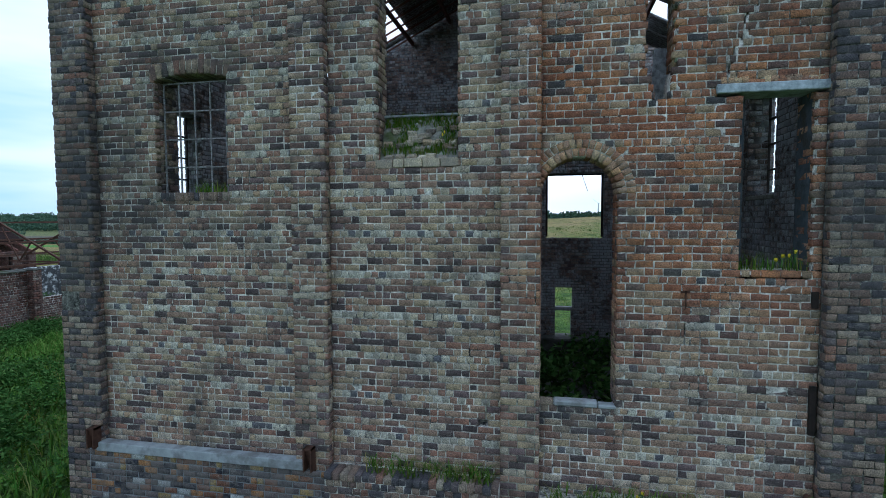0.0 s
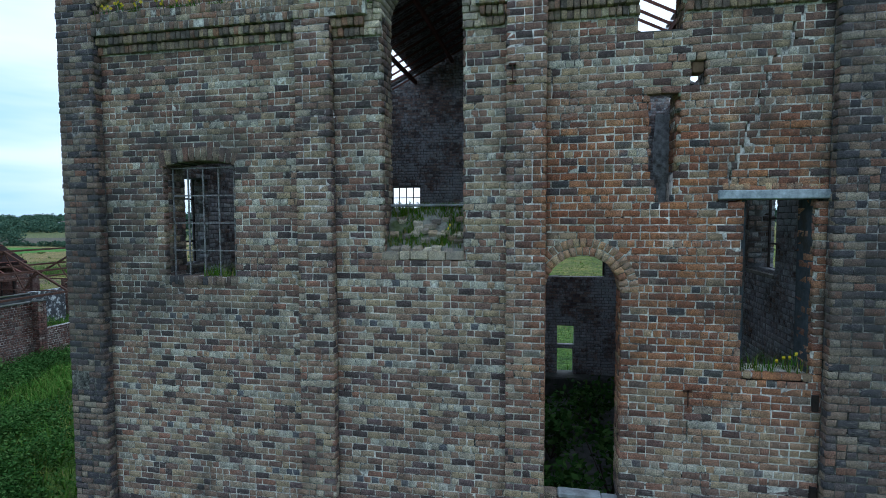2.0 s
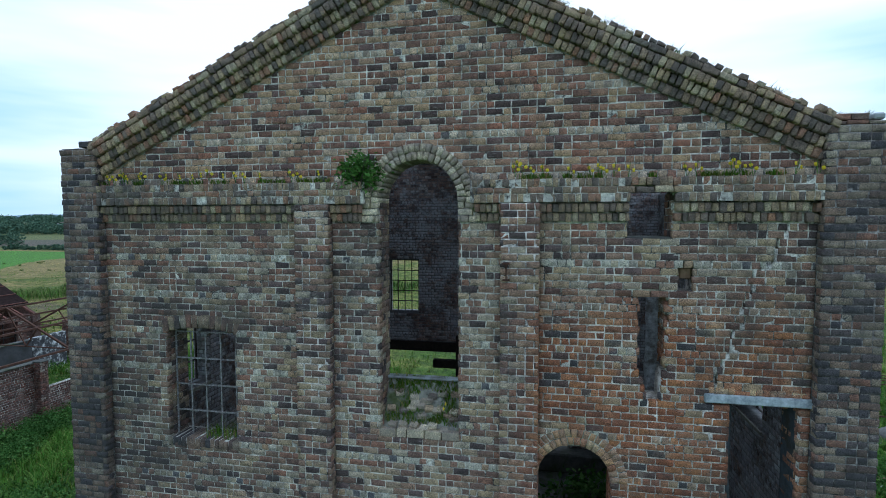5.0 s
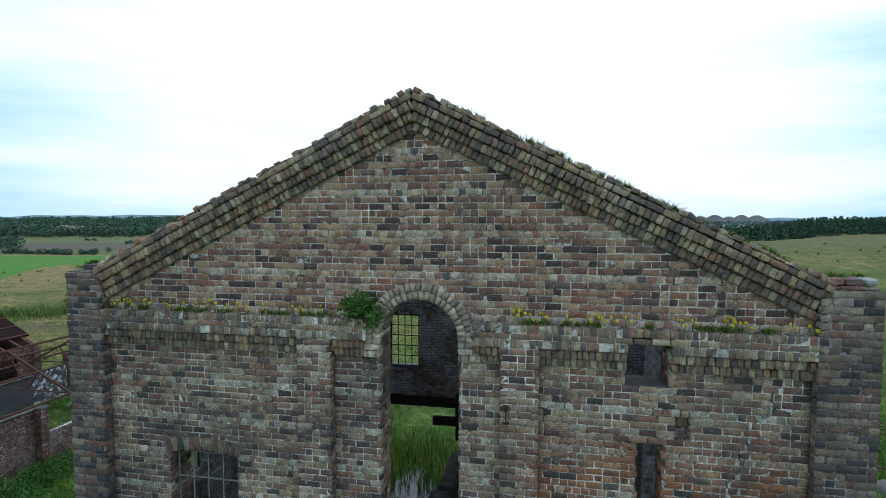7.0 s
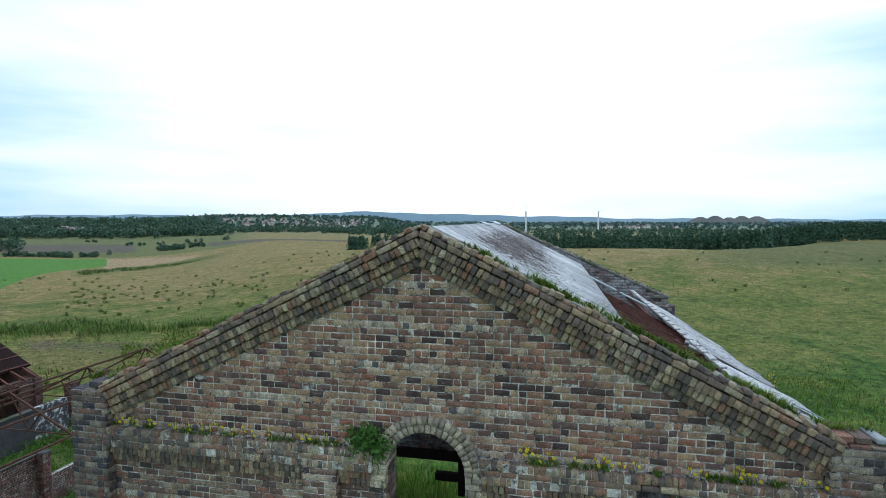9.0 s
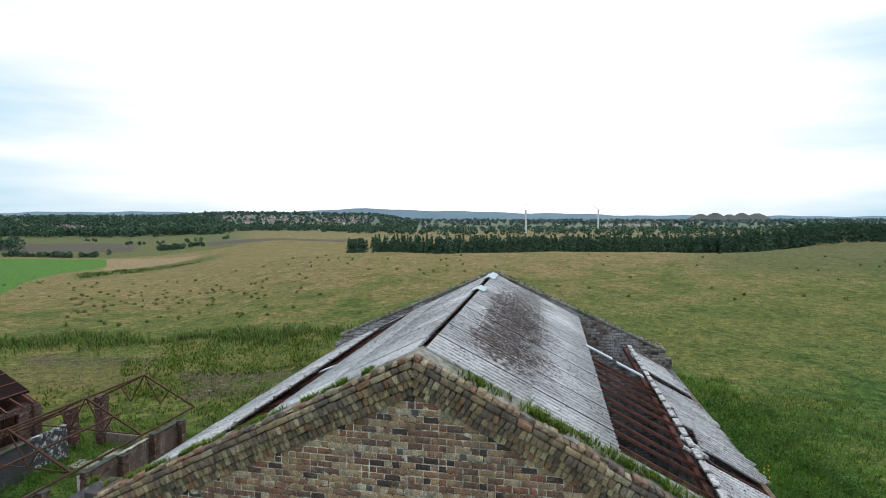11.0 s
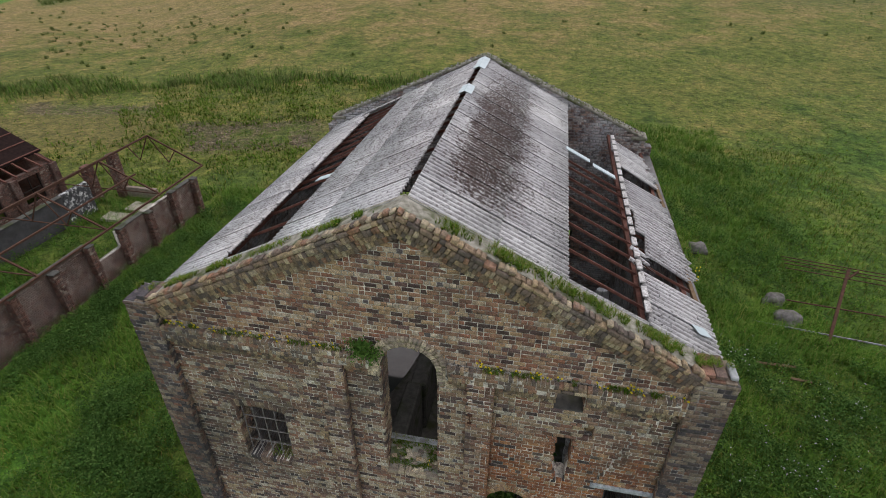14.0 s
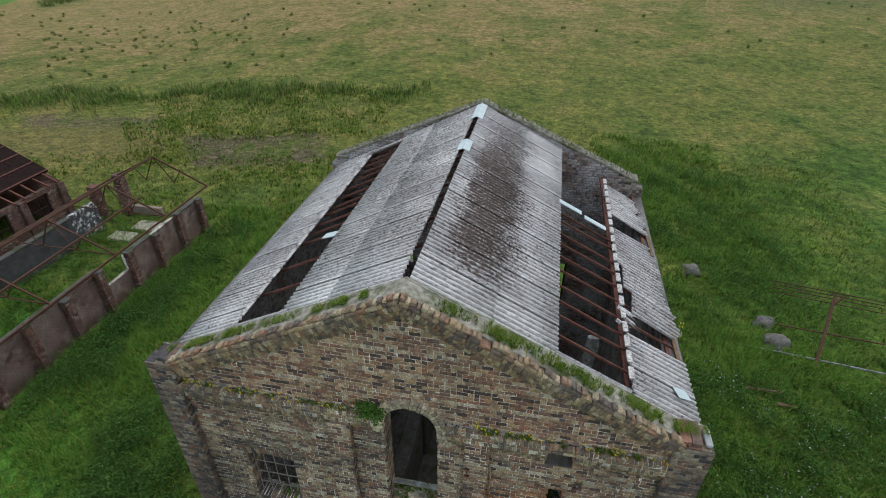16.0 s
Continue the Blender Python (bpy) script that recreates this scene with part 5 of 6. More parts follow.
pw = new("puddle", mesh_of("puddle", [(-5.25 + 1.2 * math.cos(k * 0.2094), 10.7 + 3.7 * math.sin(k * 0.2094) + 0.2 * math.sin(k), 0.11) for k in range(30)], [list(range(30))], M_WATER))
tagged(pw, "still pool of rain water on the ground", "puddle")

# ---- roof ----
RS = 0.495
RC = math.cos(math.atan(RS))


def sheet_mesh(name, wide, long, waves=7, jag=0):
    """A corrugated sheet: x down the slope, y across, with real thickness."""
    seg = waves * 6
    ys = np.linspace(0, wide, seg + 1)
    z = 0.030 * np.cos(ys / wide * waves * 2 * np.pi)
    tail = np.zeros(seg + 1)
    if jag:
        r = np.random.default_rng(jag)
        knots = r.uniform(-0.35, 0.02, 6)
        tail = np.interp(ys, np.linspace(0, wide, 6), knots)
    vs = []
    for t in (0.0, -0.010):
        for q in (0, 1):
            for k in range(seg + 1):
                vs.append((0.0 if q == 0 else long + tail[k], ys[k], z[k] + t))
    n = seg + 1
    fs = []
    for k in range(seg):
        fs.append((k, k + n, k + n + 1, k + 1))
        fs.append((2 * n + k, 2 * n + k + 1, 3 * n + k + 1, 3 * n + k))
        fs.append((k, k + 1, 2 * n + k + 1, 2 * n + k))
        fs.append((n + k, 3 * n + k, 3 * n + k + 1, n + k + 1))
    for a, b, c, d in ((0, 2 * n, 3 * n, n), (n - 1, 2 * n - 1, 4 * n - 1, 3 * n - 1)):
        fs.append((a, b, c, d))
    me = mesh_of(name, vs, fs, M_SHEET)
    me.polygons.foreach_set("use_smooth", [k % 4 < 2 and k < 4 * seg for k in range(len(me.polygons))])
    return me


SW = 1.02
ROWL = 1.70
sheet_full = sheet_mesh("corrugated_sheet", SW + 0.05, ROWL + 0.12)
sheet_low = sheet_mesh("corrugated_sheet", SW + 0.05, 1.70)
torn = [sheet_mesh("torn_sheet", SW + 0.04, 1.60, 7, k) for k in (3, 5, 8)]
bmr = bmesh.new()
bar_into(bmr, (MID, 0.35, 12.70), (MID, 11.7, 12.70), 0.08, 0.16)
roof = part("roof", bmr, M_RAFTER, house, "pitched roof of grey corrugated cement sheets with missing rows")


def slope_at(sgn, down, y, lift=0.0, turn=0.0, tip=0.0):
    x = MID + sgn * (down * RC)
    z = 13.06 - down * RS * RC + lift
    ang = math.atan(RS) + tip
    rot = Matrix.Rotation(ang, 4, "Y") if sgn > 0 else Matrix.Rotation(math.pi, 4, "Z") @ Matrix.Rotation(ang, 4, "Y")
    return Matrix.Translation((x, y, z)) @ Matrix.Rotation(turn, 4, "Z") @ rot


def put_sheet(me, sgn, down, y, lift=0.0, turn=0.0, tip=0.0, wide=SW):
    ob = child(me.name.split(".")[0], me, roof)
    ob.matrix_basis = slope_at(sgn, down, y if sgn > 0 else y + wide, lift, turn, tip)
    return ob


Y0 = 0.42
cols = 10.92
SW = (11.42 - Y0) / 11
cols = 11
for sgn in (1, -1):
    for row in range(4):
        for c in range(cols):
            y = Y0 + c * SW
            down = (0.05, 1.56, 3.39, 5.18)[row] if sgn > 0 else (0.15, 1.45, 3.24, 4.66)[row]
            lift = 0.055 - 0.012 * row + random.uniform(-0.004, 0.004)
            if row == 2:
                continue
            if row == 3 and sgn > 0:
                if c in (2, 7, 10):
                    continue
                if c in (3, 4, 5, 6, 8, 9):
                    slip, turn, tip = {3: (0.30, -0.10, 0.03), 4: (0.16, -0.05, 0.02), 5: (0.02, -0.055, 0.0), 6: (0.0, -0.03, 0.0), 8: (0.02, -0.05, 0.04), 9: (-0.10, -0.02, 0.03)}[c]
                    put_sheet(torn[c % 3], sgn, down + slip, y + (0.05 if c in (5, 9) else -0.03), lift - 0.02, turn, tip)
                    continue
            put_sheet(sheet_low if row == 3 and sgn > 0 else sheet_full, sgn, down, y, lift, random.uniform(-0.004, 0.004))
    # narrow sheet left at the front of the stripped row
    down = 3.32 if sgn > 0 else 3.1
    nar = sheet_mesh("corrugated_sheet", 0.36, ROWL + 0.12, 2)
    put_sheet(nar, sgn, down, 0.30, 0.03, 0, 0, 0.36)
    if sgn < 0:
        put_sheet(nar, sgn, down + 0.1, 10.9, 0.03, 0, 0, 0.36)
# rafters and purlins
for k in range(18):
    y = 0.75 + k * 0.61
    for sgn in (1, -1):
        if (sgn > 0 and y > 7.0) or (sgn < 0 and 1.0 < y < 4.6 and k % 2):
            continue
        a = (MID + sgn * 0.05, y, 12.93)
        b = (MID + sgn * 6.0, y, 12.93 - 6.0 * RS)
        b = (b[0], b[1] + random.uniform(-0.12, 0.12), b[2] + random.uniform(-0.05, 0.02))
        part("rafter", bar(a, b, 0.024, 0.06), M_RAFTER, roof, "red-brown timber rafter")
for d in (1.75, 3.3, 5.12, 6.5):
    for sgn in (1, -1):
        x = MID + sgn * d * RC
        z = 12.84 - d * RS * RC
        part("purlin", bar((x, 0.3, z), (x, 11.55, z), 0.09, 0.13), M_RAFTER, roof, "timber purlin")
# bleached batten with nail plates along the lower edge of the stripped row
for k in range(20):
    y = 0.95 + k * 0.50
    x = MID + 5.18 * RC
    z = 13.13 - 5.18 * RS * RC
    part("batten_plate", box(x - 0.06, x + 0.06, y, y + 0.36, z - 0.01, z + 0.035, 0.008), M_FLAKE, roof, "flaking white edge of a sheet")
for k in range(13):
    y = 1.0 + k * 0.78
    x = MID - 4.67 * RC
    z = 13.11 - 4.67 * RS * RC
    part("batten_plate", box(x - 0.045, x + 0.045, y, y + random.uniform(0.3, 0.7), z - 0.01, z + 0.03, 0.008), M_FLAKE, roof, "flaking white edge of a sheet")
# ridge caps left at the far end, and loose strips
for y0, y1, m_ in ((7.0, 7.8, M_BLUE), (9.9, 11.4, M_BLUE)):
    bm = bmesh.new()
    for sgn in (-1, 1):
        p = [(MID, y0, 13.15), (MID, y1, 13.15), (MID + sgn * 0.19, y1, 13.07), (MID + sgn * 0.19, y0, 13.07)]
        lo = [bm.verts.new(q) for q in p]
        hi = [bm.verts.new((q[0], q[1], q[2] + 0.012)) for q in p]
        bm.faces.new(lo)
        bm.faces.new(hi[::-1])
        for k in range(4):
            j = (k + 1) % 4
            bm.faces.new((lo[k], hi[k], hi[j], lo[j]))
    bmesh.ops.recalc_face_normals(bm, faces=bm.faces[:])
    part("ridge_cap", bm, m_, roof, "pale blue ridge cap still in place")
for xa, xb, y in ((1.15, 1.85, 7.15), (1.95, 2.62, 7.0)):
    za, zb = ROOFZ(xa) + 0.08, ROOFZ(xb) + 0.08
    part("loose_strip", bar((xa, y, za), (xb, y, zb), 0.22, 0.03), M_BLUE, roof, "loose pale blue strip across the rafters")
part("loose_strip", bar((-4.75, 4.0, ROOFZ(-4.75) + 0.05), (-5.15, 4.05, ROOFZ(-5.15) + 0.08), 0.3, 0.02), M_BLUE, roof, "loose pale blue strip across the rafters")
part("patch", bar((3.85, 1.25, ROOFZ(3.85) + 0.10), (4.15, 1.35, ROOFZ(4.15) + 0.09), 0.30, 0.012), M_BLUE, roof, "bluish patch on the eaves sheet")
for k, (dn, y, wd, ln, tn) in enumerate(((5.05, 3.28, 0.18, 0.75, -0.12), (5.2, 2.98, 0.14, 0.55, -0.3), (4.95, 2.72, 0.15, 0.42, -0.2))):
    frag = sheet_mesh("torn_sheet", wd, ln, 1, 11 + k)
    put_sheet(frag, 1, dn, y, 0.0, tn, 0.05, wd)
part("eaves_timber", bar((4.22, 2.2, 9.98), (4.17, 4.4, 10.0), 0.08, 0.12), M_TIMBER, roof, "bare brown eaves timber")
part("eaves_timber", bar((4.20, 7.2, 9.98), (4.18, 8.8, 9.98), 0.08, 0.12), M_TIMBER, roof, "bare brown eaves timber")


# ---- plants on the house ----
def scatter_box(n, x0, x1, y0, y1, z0=0.0, z1=0.0):
    return np.stack([RNG.uniform(x0, x1, n), RNG.uniform(y0, y1, n), RNG.uniform(z0, z1, n)], 1)


def stuff(name, vf, material, label, category):
    ob = new(name, mesh_of(name, *vf, material))
    return tagged(ob, label, category, "", "stuff")


def merge_vf(items):
    vs, fs, k = [], [], 0
    for v, f in items:
        vs.append(v)
        fs.append(f + k)
        k += len(v)
    return np.concatenate(vs), np.concatenate(fs)


ledge = np.concatenate([scatter_box(420, -7.35, -2.75, -0.15, -0.01, BAND1, BAND1), scatter_box(520, -0.85, 3.55, -0.15, -0.01, BAND1, BAND1)])
ledge = ledge[np.sin(ledge[:, 0] * 3.1) + np.sin(ledge[:, 0] * 7.7 + 2) + 0.6 * np.sin(ledge[:, 0] * 17) > -0.1]
stuff("ledge_grass", blades(ledge, 0.085, 0.9, 0.006, 3), M_GRASS, "thin grass growing on the string course ledge", "grass")
sill = scatter_box(1000, A2X - 0.58, A2X + 0.58, 0.0, 1.0)
st_ = sill[:, 1].copy()
sill[:, 1], sill[:, 2] = 0.05 + 0.38 * st_ ** 0.85, 5.80 + 0.72 * st_
sill = sill[(st_ > 0.12) & (np.sin(sill[:, 0] * 9 + 1) + np.sin(st_ * 9) > -0.2)]
stuff("sill_grass", blades(sill, 0.12, 0.9, 0.005, 3), M_GRASS, "grass and moss on the sloping blocked window", "grass")
stuff("sill_grass", blades(scatter_box(70, 2.66, 3.48, 0.02, 0.4, 4.2, 4.2), 0.26, 0.5, 0.006, 2), M_GRASS, "tall grass on the window sill", "grass")
stuff("sill_grass", blades(scatter_box(60, -5.6, -4.95, 0.05, 0.4, 5.34, 5.34), 0.24, 0.6, 0.008, 2), M_GRASS, "grass tuft on the barred window sill", "grass")
pl = np.concatenate([scatter_box(130, -2.5, -0.6, -0.38, -0.05, 1.15, 1.15), scatter_box(260, 0.2, 4.4, -0.58, -0.05, 1.0, 1.0)])
stuff("plinth_grass", blades(pl, 0.22, 1.0, 0.007, 3), M_GRASS, "shaggy grass hanging over the brick plinth", "grass")
cg = []
for n_, x0, x1, hh in ((330, -7.9, -5.6, 0.12), (420, -6.0, -2.3, 0.10), (90, -3.2, -2.4, 0.12), (220, -1.2, 1.6, 0.12), (260, 1.2, 3.4, 0.12), (200, 3.5, 4.25, 0.14)):
    p = scatter_box(n_, x0, x1, 0.10, 0.36)
    clump = np.sin(p[:, 0] * 5.3) + np.sin(p[:, 0] * 11.7 + 1) > -0.4
    p = p[clump]
    p[:, 2] = np.where((p[:, 0] < -7.42) | (p[:, 0] > 3.63), 10.40, RAKE0 + 0.60 - SLOPE * np.abs(p[:, 0] - MID))
    cg.append(blades(p, hh * 0.8, 0.9, 0.0055, 5))
for xc in (0.25, -0.1, 0.0, 1.15, 1.9, 2.9, 0.75, 3.2, -0.9):
    p = scatter_box(26, xc - 0.17, xc + 0.17, 0.02, 0.36)
    p[:, 2] = RAKE0 + 0.58 - SLOPE * np.abs(p[:, 0] - MID)
    cg.append(blades(p, 0.14, 1.0, 0.006, 7))
stuff("coping_grass", merge_vf(cg), M_GRASS, "tufts of grass and moss along the gable coping", "grass")
bg = scatter_box(420, -7.6, 4.0, 11.5, 11.9)
bg[:, 2] = 13.17 - 0.437 * np.abs(bg[:, 0] - MID)
stuff("coping_grass", blades(bg, 0.09, 0.8, 0.012, 2), M_RUSH, "dark moss and grass on the rear coping", "grass")


def flower_plant():
    base = empty("yellow_flower", (0, 0, 0), "yellow hawkweed in bloom on a brick ledge", "flower", "flowers on the ledge")
    bm = bmesh.new()
    heads = []
    for k in range(3):
        t = k * 2.1
        tip = Vector((0.05 * math.cos(t), 0.03 * math.sin(t) - 0.03, 0.10 + 0.05 * k))
        bar_into(bm, (0, 0, 0), tip, 0.004, None, 3)
        heads.append(tip)
    part("stem", bm, M_LEAF, base)
    for h in heads[:2]:
        bm = bmesh.new()
        ring = [bm.verts.new(h + Vector((0.027 * math.cos(a * 0.785), -0.012 + 0.008 * math.cos(a * 2.3), 0.027 * math.sin(a * 0.785)))) for a in range(8)]
        top = bm.verts.new(h + Vector((0, -0.022, 0)))
        back = bm.verts.new(h + Vector((0, 0.006, 0)))
        for a in range(8):
            bm.faces.new((ring[a], ring[(a + 1) % 8], top))
            bm.faces.new((ring[(a + 1) % 8], ring[a], back))
        part("flower_head", bm, M_YELLOW, base, "yellow flower head")
    return base


fl = flower_plant()
fl.location = (-7.1, -0.09, BAND1)
spots = [(-7.0, 0.04), (-6.85, 0.1), (-6.75, 0.16), (-6.7, 0.05), (-6.5, 0.06), (-6.4, 0.14), (-6.05, 0.02), (-5.95, 0.08), (-5.7, 0.03), (-5.5, 0.05), (-5.3, 0.1), (-5.2, 0.2), (-4.9, 0.05), (-4.75, 0.1), (-4.55, 0.04),
         (-4.3, 0.06), (-3.75, 0.08), (-3.65, 0.03), (-3.3, 0.1), (-0.25, 0.3), (-0.2, 0.22), (-0.3, 0.14), (-0.05, 0.05), (0.1, 0.1), (0.45, 0.03), (0.75, 0.04), (0.85, 0.12), (0.9, 0.03), (1.05, 0.07), (1.25, 0.05),
         (2.0, 0.02), (2.1, 0.05), (2.55, 0.08), (2.6, 0.2), (2.65, 0.12), (2.8, 0.02), (3.3, 0.04), (3.55, 0.0), (3.68, -0.08)]
for x, up in spots:
    copy_thing(fl, pose(x, -0.1 + 0.04 * math.sin(x * 17), BAND1 - 0.02 + 0.4 * up, 0, 0, 40 * math.sin(x * 31)))
for x, y, z in ((3.2, 0.1, 4.3), (3.35, 0.08, 4.36), (-1.35, 0.12, 6.1), (1.35, -0.3, 1.05), (1.42, -0.25, 1.08), (3.0, -0.4, 1.0), (3.05, -0.42, 0.98), (4.5, 4.0, 9.9), (4.45, 3.6, 9.9), (4.5, 3.8, 10.05)):
    copy_thing(fl, pose(x, y, z, 0, 0, 60 * x))


def bush(name, label, loc, radius, height, n, material, size, stem=0.03, category="bush"):
    base = empty(name, loc, label, category)
    bm = bmesh.new()
    for k in range(6):
        t = k * 1.05
        tip = Vector((radius * 0.6 * math.cos(t), radius * 0.45 * math.sin(t), height * (0.6 + 0.3 * (k % 2))))
        bar_into(bm, Vector(loc), Vector(loc) + tip * 0.5, stem, None, 5)
        bar_into(bm, Vector(loc) + tip * 0.5, Vector(loc) + tip, stem * 0.6, None, 5)
    part("stem", bm, M_BARK, base)
    rng = np.random.default_rng(int(abs(loc[0]) * 100) + n)
    c = []
    for k in range(9):
        cc = np.array(loc) + np.array([rng.normal(0, radius * 0.42), rng.normal(0, radius * 0.3), height * rng.uniform(0.3, 0.95)])
        c.append(cc + rng.normal(0, radius * 0.22, (n // 9, 3)))
    v, f = leaves(np.concatenate(c), size, rng, 0.6)
    child("crown", mesh_of("crown", v, f, material), base)
    return base


bush("elder_bush", "small leafy elder bush rooted in the brick ledge", (-2.62, -0.14, 9.56), 0.42, 0.50, 1500, M_LEAF, 0.034, 0.014)
for k, (x, y, r, h_) in enumerate(((0.5, 2.6, 0.8, 1.5), (1.5, 4.2, 1.0, 1.6), (0.2, 6.0, 0.9, 1.3), (2.2, 2.2, 0.9, 1.3), (1.2, 8.2, 1.0, 1.2))):
    bush("indoor_bush", "dark self-sown bush inside the roofless house", (x, y, 0.06), r, h_, 700, M_WEED, 0.09)
bush("pink_weed", "small pink-flowered weed by the wall foot", (4.0, -0.45, 1.0), 0.13, 0.25, 60, M_PINK, 0.03, 0.006, "flower")
bush("leafy_weed", "green leafy weed by the wall foot", (3.45, -0.5, 1.0), 0.3, 0.28, 260, M_LEAF, 0.06, 0.01, "weed")

# ---- ruined shed: buttressed wall, roof trusses, rear walls ----
WX = -22.2
ruin = empty("ruined_shed", (-25.5, 7, 0), "roofless brick shed with rusty steel roof trusses", "building")
rc = Cores()
RY0, RY1 = -9.0, 20.6
butts = [20.45 - 2.27 * k for k in range(13)]


def ruin_spans(z):
    s = [(RY0, RY1)]
    if z > 1.5:
        s = cut(s, 11.6, 13.5)
    if z > 2.42:
        s = cut(s, 11.6, 21.0)
    if z > 2.55:
        s = cut(s, 2.5, 4.7)
    return s


rc.add(core_of(0.0, 2.7, ruin_spans, (WX, 0, 0), (0, 1, 0), FV, -0.24, -0.01))
shed_wall = child("long_wall", rc.mesh("long_wall", M_MORTAR), ruin, "red brick wall with tall buttresses, broken along its top")
v, f = joined([bricks_from(lay_courses(0.0, 2.7, ruin_spans, header_every=4), (WX, 0, 0), (0, 1, 0), FV, 0.02),
               bricks_from(lay_courses(0.0, 2.7, lambda z: [(-b, -a) for a, b in ruin_spans(z)]), (WX - 0.25, 0, 0), (0, -1, 0), FV, 0.02)], QUADS[:5])
tagged(child("brickwork", mesh_of("brickwork", v, f, M_REDBRICK), shed_wall, "red brick courses with flaking limewash"), kind="stuff")
for k, y in enumerate(butts):
    hgt = (2.5 if y > 13 else 2.72) + 0.14 * math.sin(k * 2.3)
    bv = [bricks_from(lay_courses(0, hgt, lambda z: [(y - 0.19, y + 0.19)], header_every=2), (WX + 0.36, 0, 0), (0, 1, 0), FV, 0.02),
          bricks_from(lay_courses(0, hgt, lambda z: [(WX, WX + 0.36)]), (0, y - 0.19, 0), (1, 0, 0), FV, 0.02),
          bricks_from(lay_courses(0, hgt, lambda z: [(-WX - 0.36, -WX)]), (0, y + 0.19, 0), (-1, 0, 0), FV, 0.02)]
    bt = child("buttress", mesh_of("buttress", *joined(bv), M_REDBRICK), ruin, "brick buttress of the shed wall")
    part("buttress_cap", box(WX - 0.02, WX + 0.40, y - 0.22, y + 0.22, hgt, hgt + 0.07, 0.02), M_DARKSTONE, bt)
for y0, y1, cz in ((-9.0, 2.4, 2.7), (4.8, 11.5, 2.7), (13.6, 15.8, 2.39), (18.1, 20.5, 2.39)):
    part("wall_coping", box(WX - 0.30, WX + 0.04, y0, y1, cz, cz + 0.06, 0.015), M_DARKSTONE, ruin, "dark stone coping on the shed wall")
# steel roof frame
EZ, RZ, RX, LX = 3.02, 4.84, -25.45, -29.1
EXR = -21.85
for x, z, nm in ((EXR, EZ, "eaves_beam"), (LX, EZ, "eaves_beam"), (RX, RZ, "ridge_beam"), ((EXR + RX) / 2, (EZ + RZ) / 2, "purlin"), ((LX + RX) / 2, (EZ + RZ) / 2, "purlin")):
    part(nm, bar((x, -9, z), (x, 17.6 if nm == "purlin" else 21.5, z), 0.09), M_STEEL, ruin, "rusty steel beam")
for k in range(7):
    y = 21.5 - 4.4 * k
    tb = bmesh.new()
    bar_into(tb, (EXR, y, EZ), (RX, y, RZ), 0.085)
    bar_into(tb, (LX, y, EZ), (RX, y, RZ), 0.085)
    truss = part("truss", tb, M_STEEL, ruin, "rusty steel roof truss")
    for a, b in (((EXR, EZ), (LX, EZ)), ((RX, RZ), (RX + 1.1, EZ)), ((RX, RZ), (RX - 1.1, EZ)), (((EXR + RX) / 2, (EZ + RZ) / 2), (RX + 1.1, EZ)), (((LX + RX) / 2, (EZ + RZ) / 2), (RX - 1.1, EZ))):
        if k == 0 and a == (EXR, EZ):
            continue
        part("tie", bar((a[0], y, a[1]), (b[0], y, b[1]), 0.05), M_STEEL, truss)
# brick end pier and the grey rear wall of the shed
for x, y, h_ in ((-28.9, 21.6, 3.2), (-30.3, 20.6, 2.6)):
    pv = [bricks_from(lay_courses(0, h_, lambda z: [(-0.3, 0.3)], header_every=2), (x, y - 0.3, 0), (1, 0, 0), FV, 0.02), bricks_from(lay_courses(0, h_, lambda z: [(-0.3, 0.3)], header_every=2), (x + 0.3, y, 0), (0, 1, 0), FV, 0.02),
          bricks_from(lay_courses(0, h_, lambda z: [(-0.3, 0.3)], header_every=2), (x, y + 0.3, 0), (-1, 0, 0), FV, 0.02), bricks_from(lay_courses(0, h_, lambda z: [(-0.3, 0.3)], header_every=2), (x - 0.3, y, 0), (0, -1, 0), FV, 0.02)]
    pc = child("pier", mesh_of("pier", *joined(pv), M_REDBRICK), ruin, "free-standing red brick pier")
    part("pier_core", box(x - 0.285, x + 0.285, y - 0.285, y + 0.285, 0, h_), M_REDBRICK, pc)
part("low_wall", box(-28.6, -26.2, 21.5, 21.8, 0, 0.75, 0.03), M_REDBRICK, ruin, "low broken red brick wall")
part("rear_wall", box(LX - 0.3, LX, -9, 17.0, 0, 2.1, 0.02), M_RENDER, ruin, "grey rendered rear wall")
part("rear_wall_end", box(LX - 0.3, LX, 17.0, 19.2, 0, 2.2, 0.02), M_PEEL, ruin, "wall end with peeling white paint")
part("wall_top", box(LX - 0.35, LX + 0.05, -9, 17.0, 2.1, 2.16, 0.02), M_DARKSTONE, ruin)
for x0, x1, y0, y1 in ((-27.2, -25.3, 19.4, 20.6), (-27.9, -26.2, 17.9, 18.95), (-23.6, -22.6, 6.2, 9.0)):
    bm = box(x0, x1, y0, y1, 0.0, 0.22, 0.03)
    me = bpy.data.meshes.new("concrete_slab")
    bm.to_mesh(me)
    bm.free()
    me.materials.append(M_SLAB)
    tagged(new("concrete_slab", me), "pale broken concrete slab among the grass", "slab", "slabs in the shed")

# far outbuilding with a dark pitched roof
out = empty("brick_outbuilding", (-39, 12, 0), "derelict red brick outbuilding with a dark sheet roof", "building")
OX0, OX1, OY0, OY1, OE, OR = -46.8, -32.4, -6.0, 20.2, 3.0, 7.0
OWIN = [(18.9 - 3.1 * k, 17.3 - 3.1 * k) for k in range(8)]


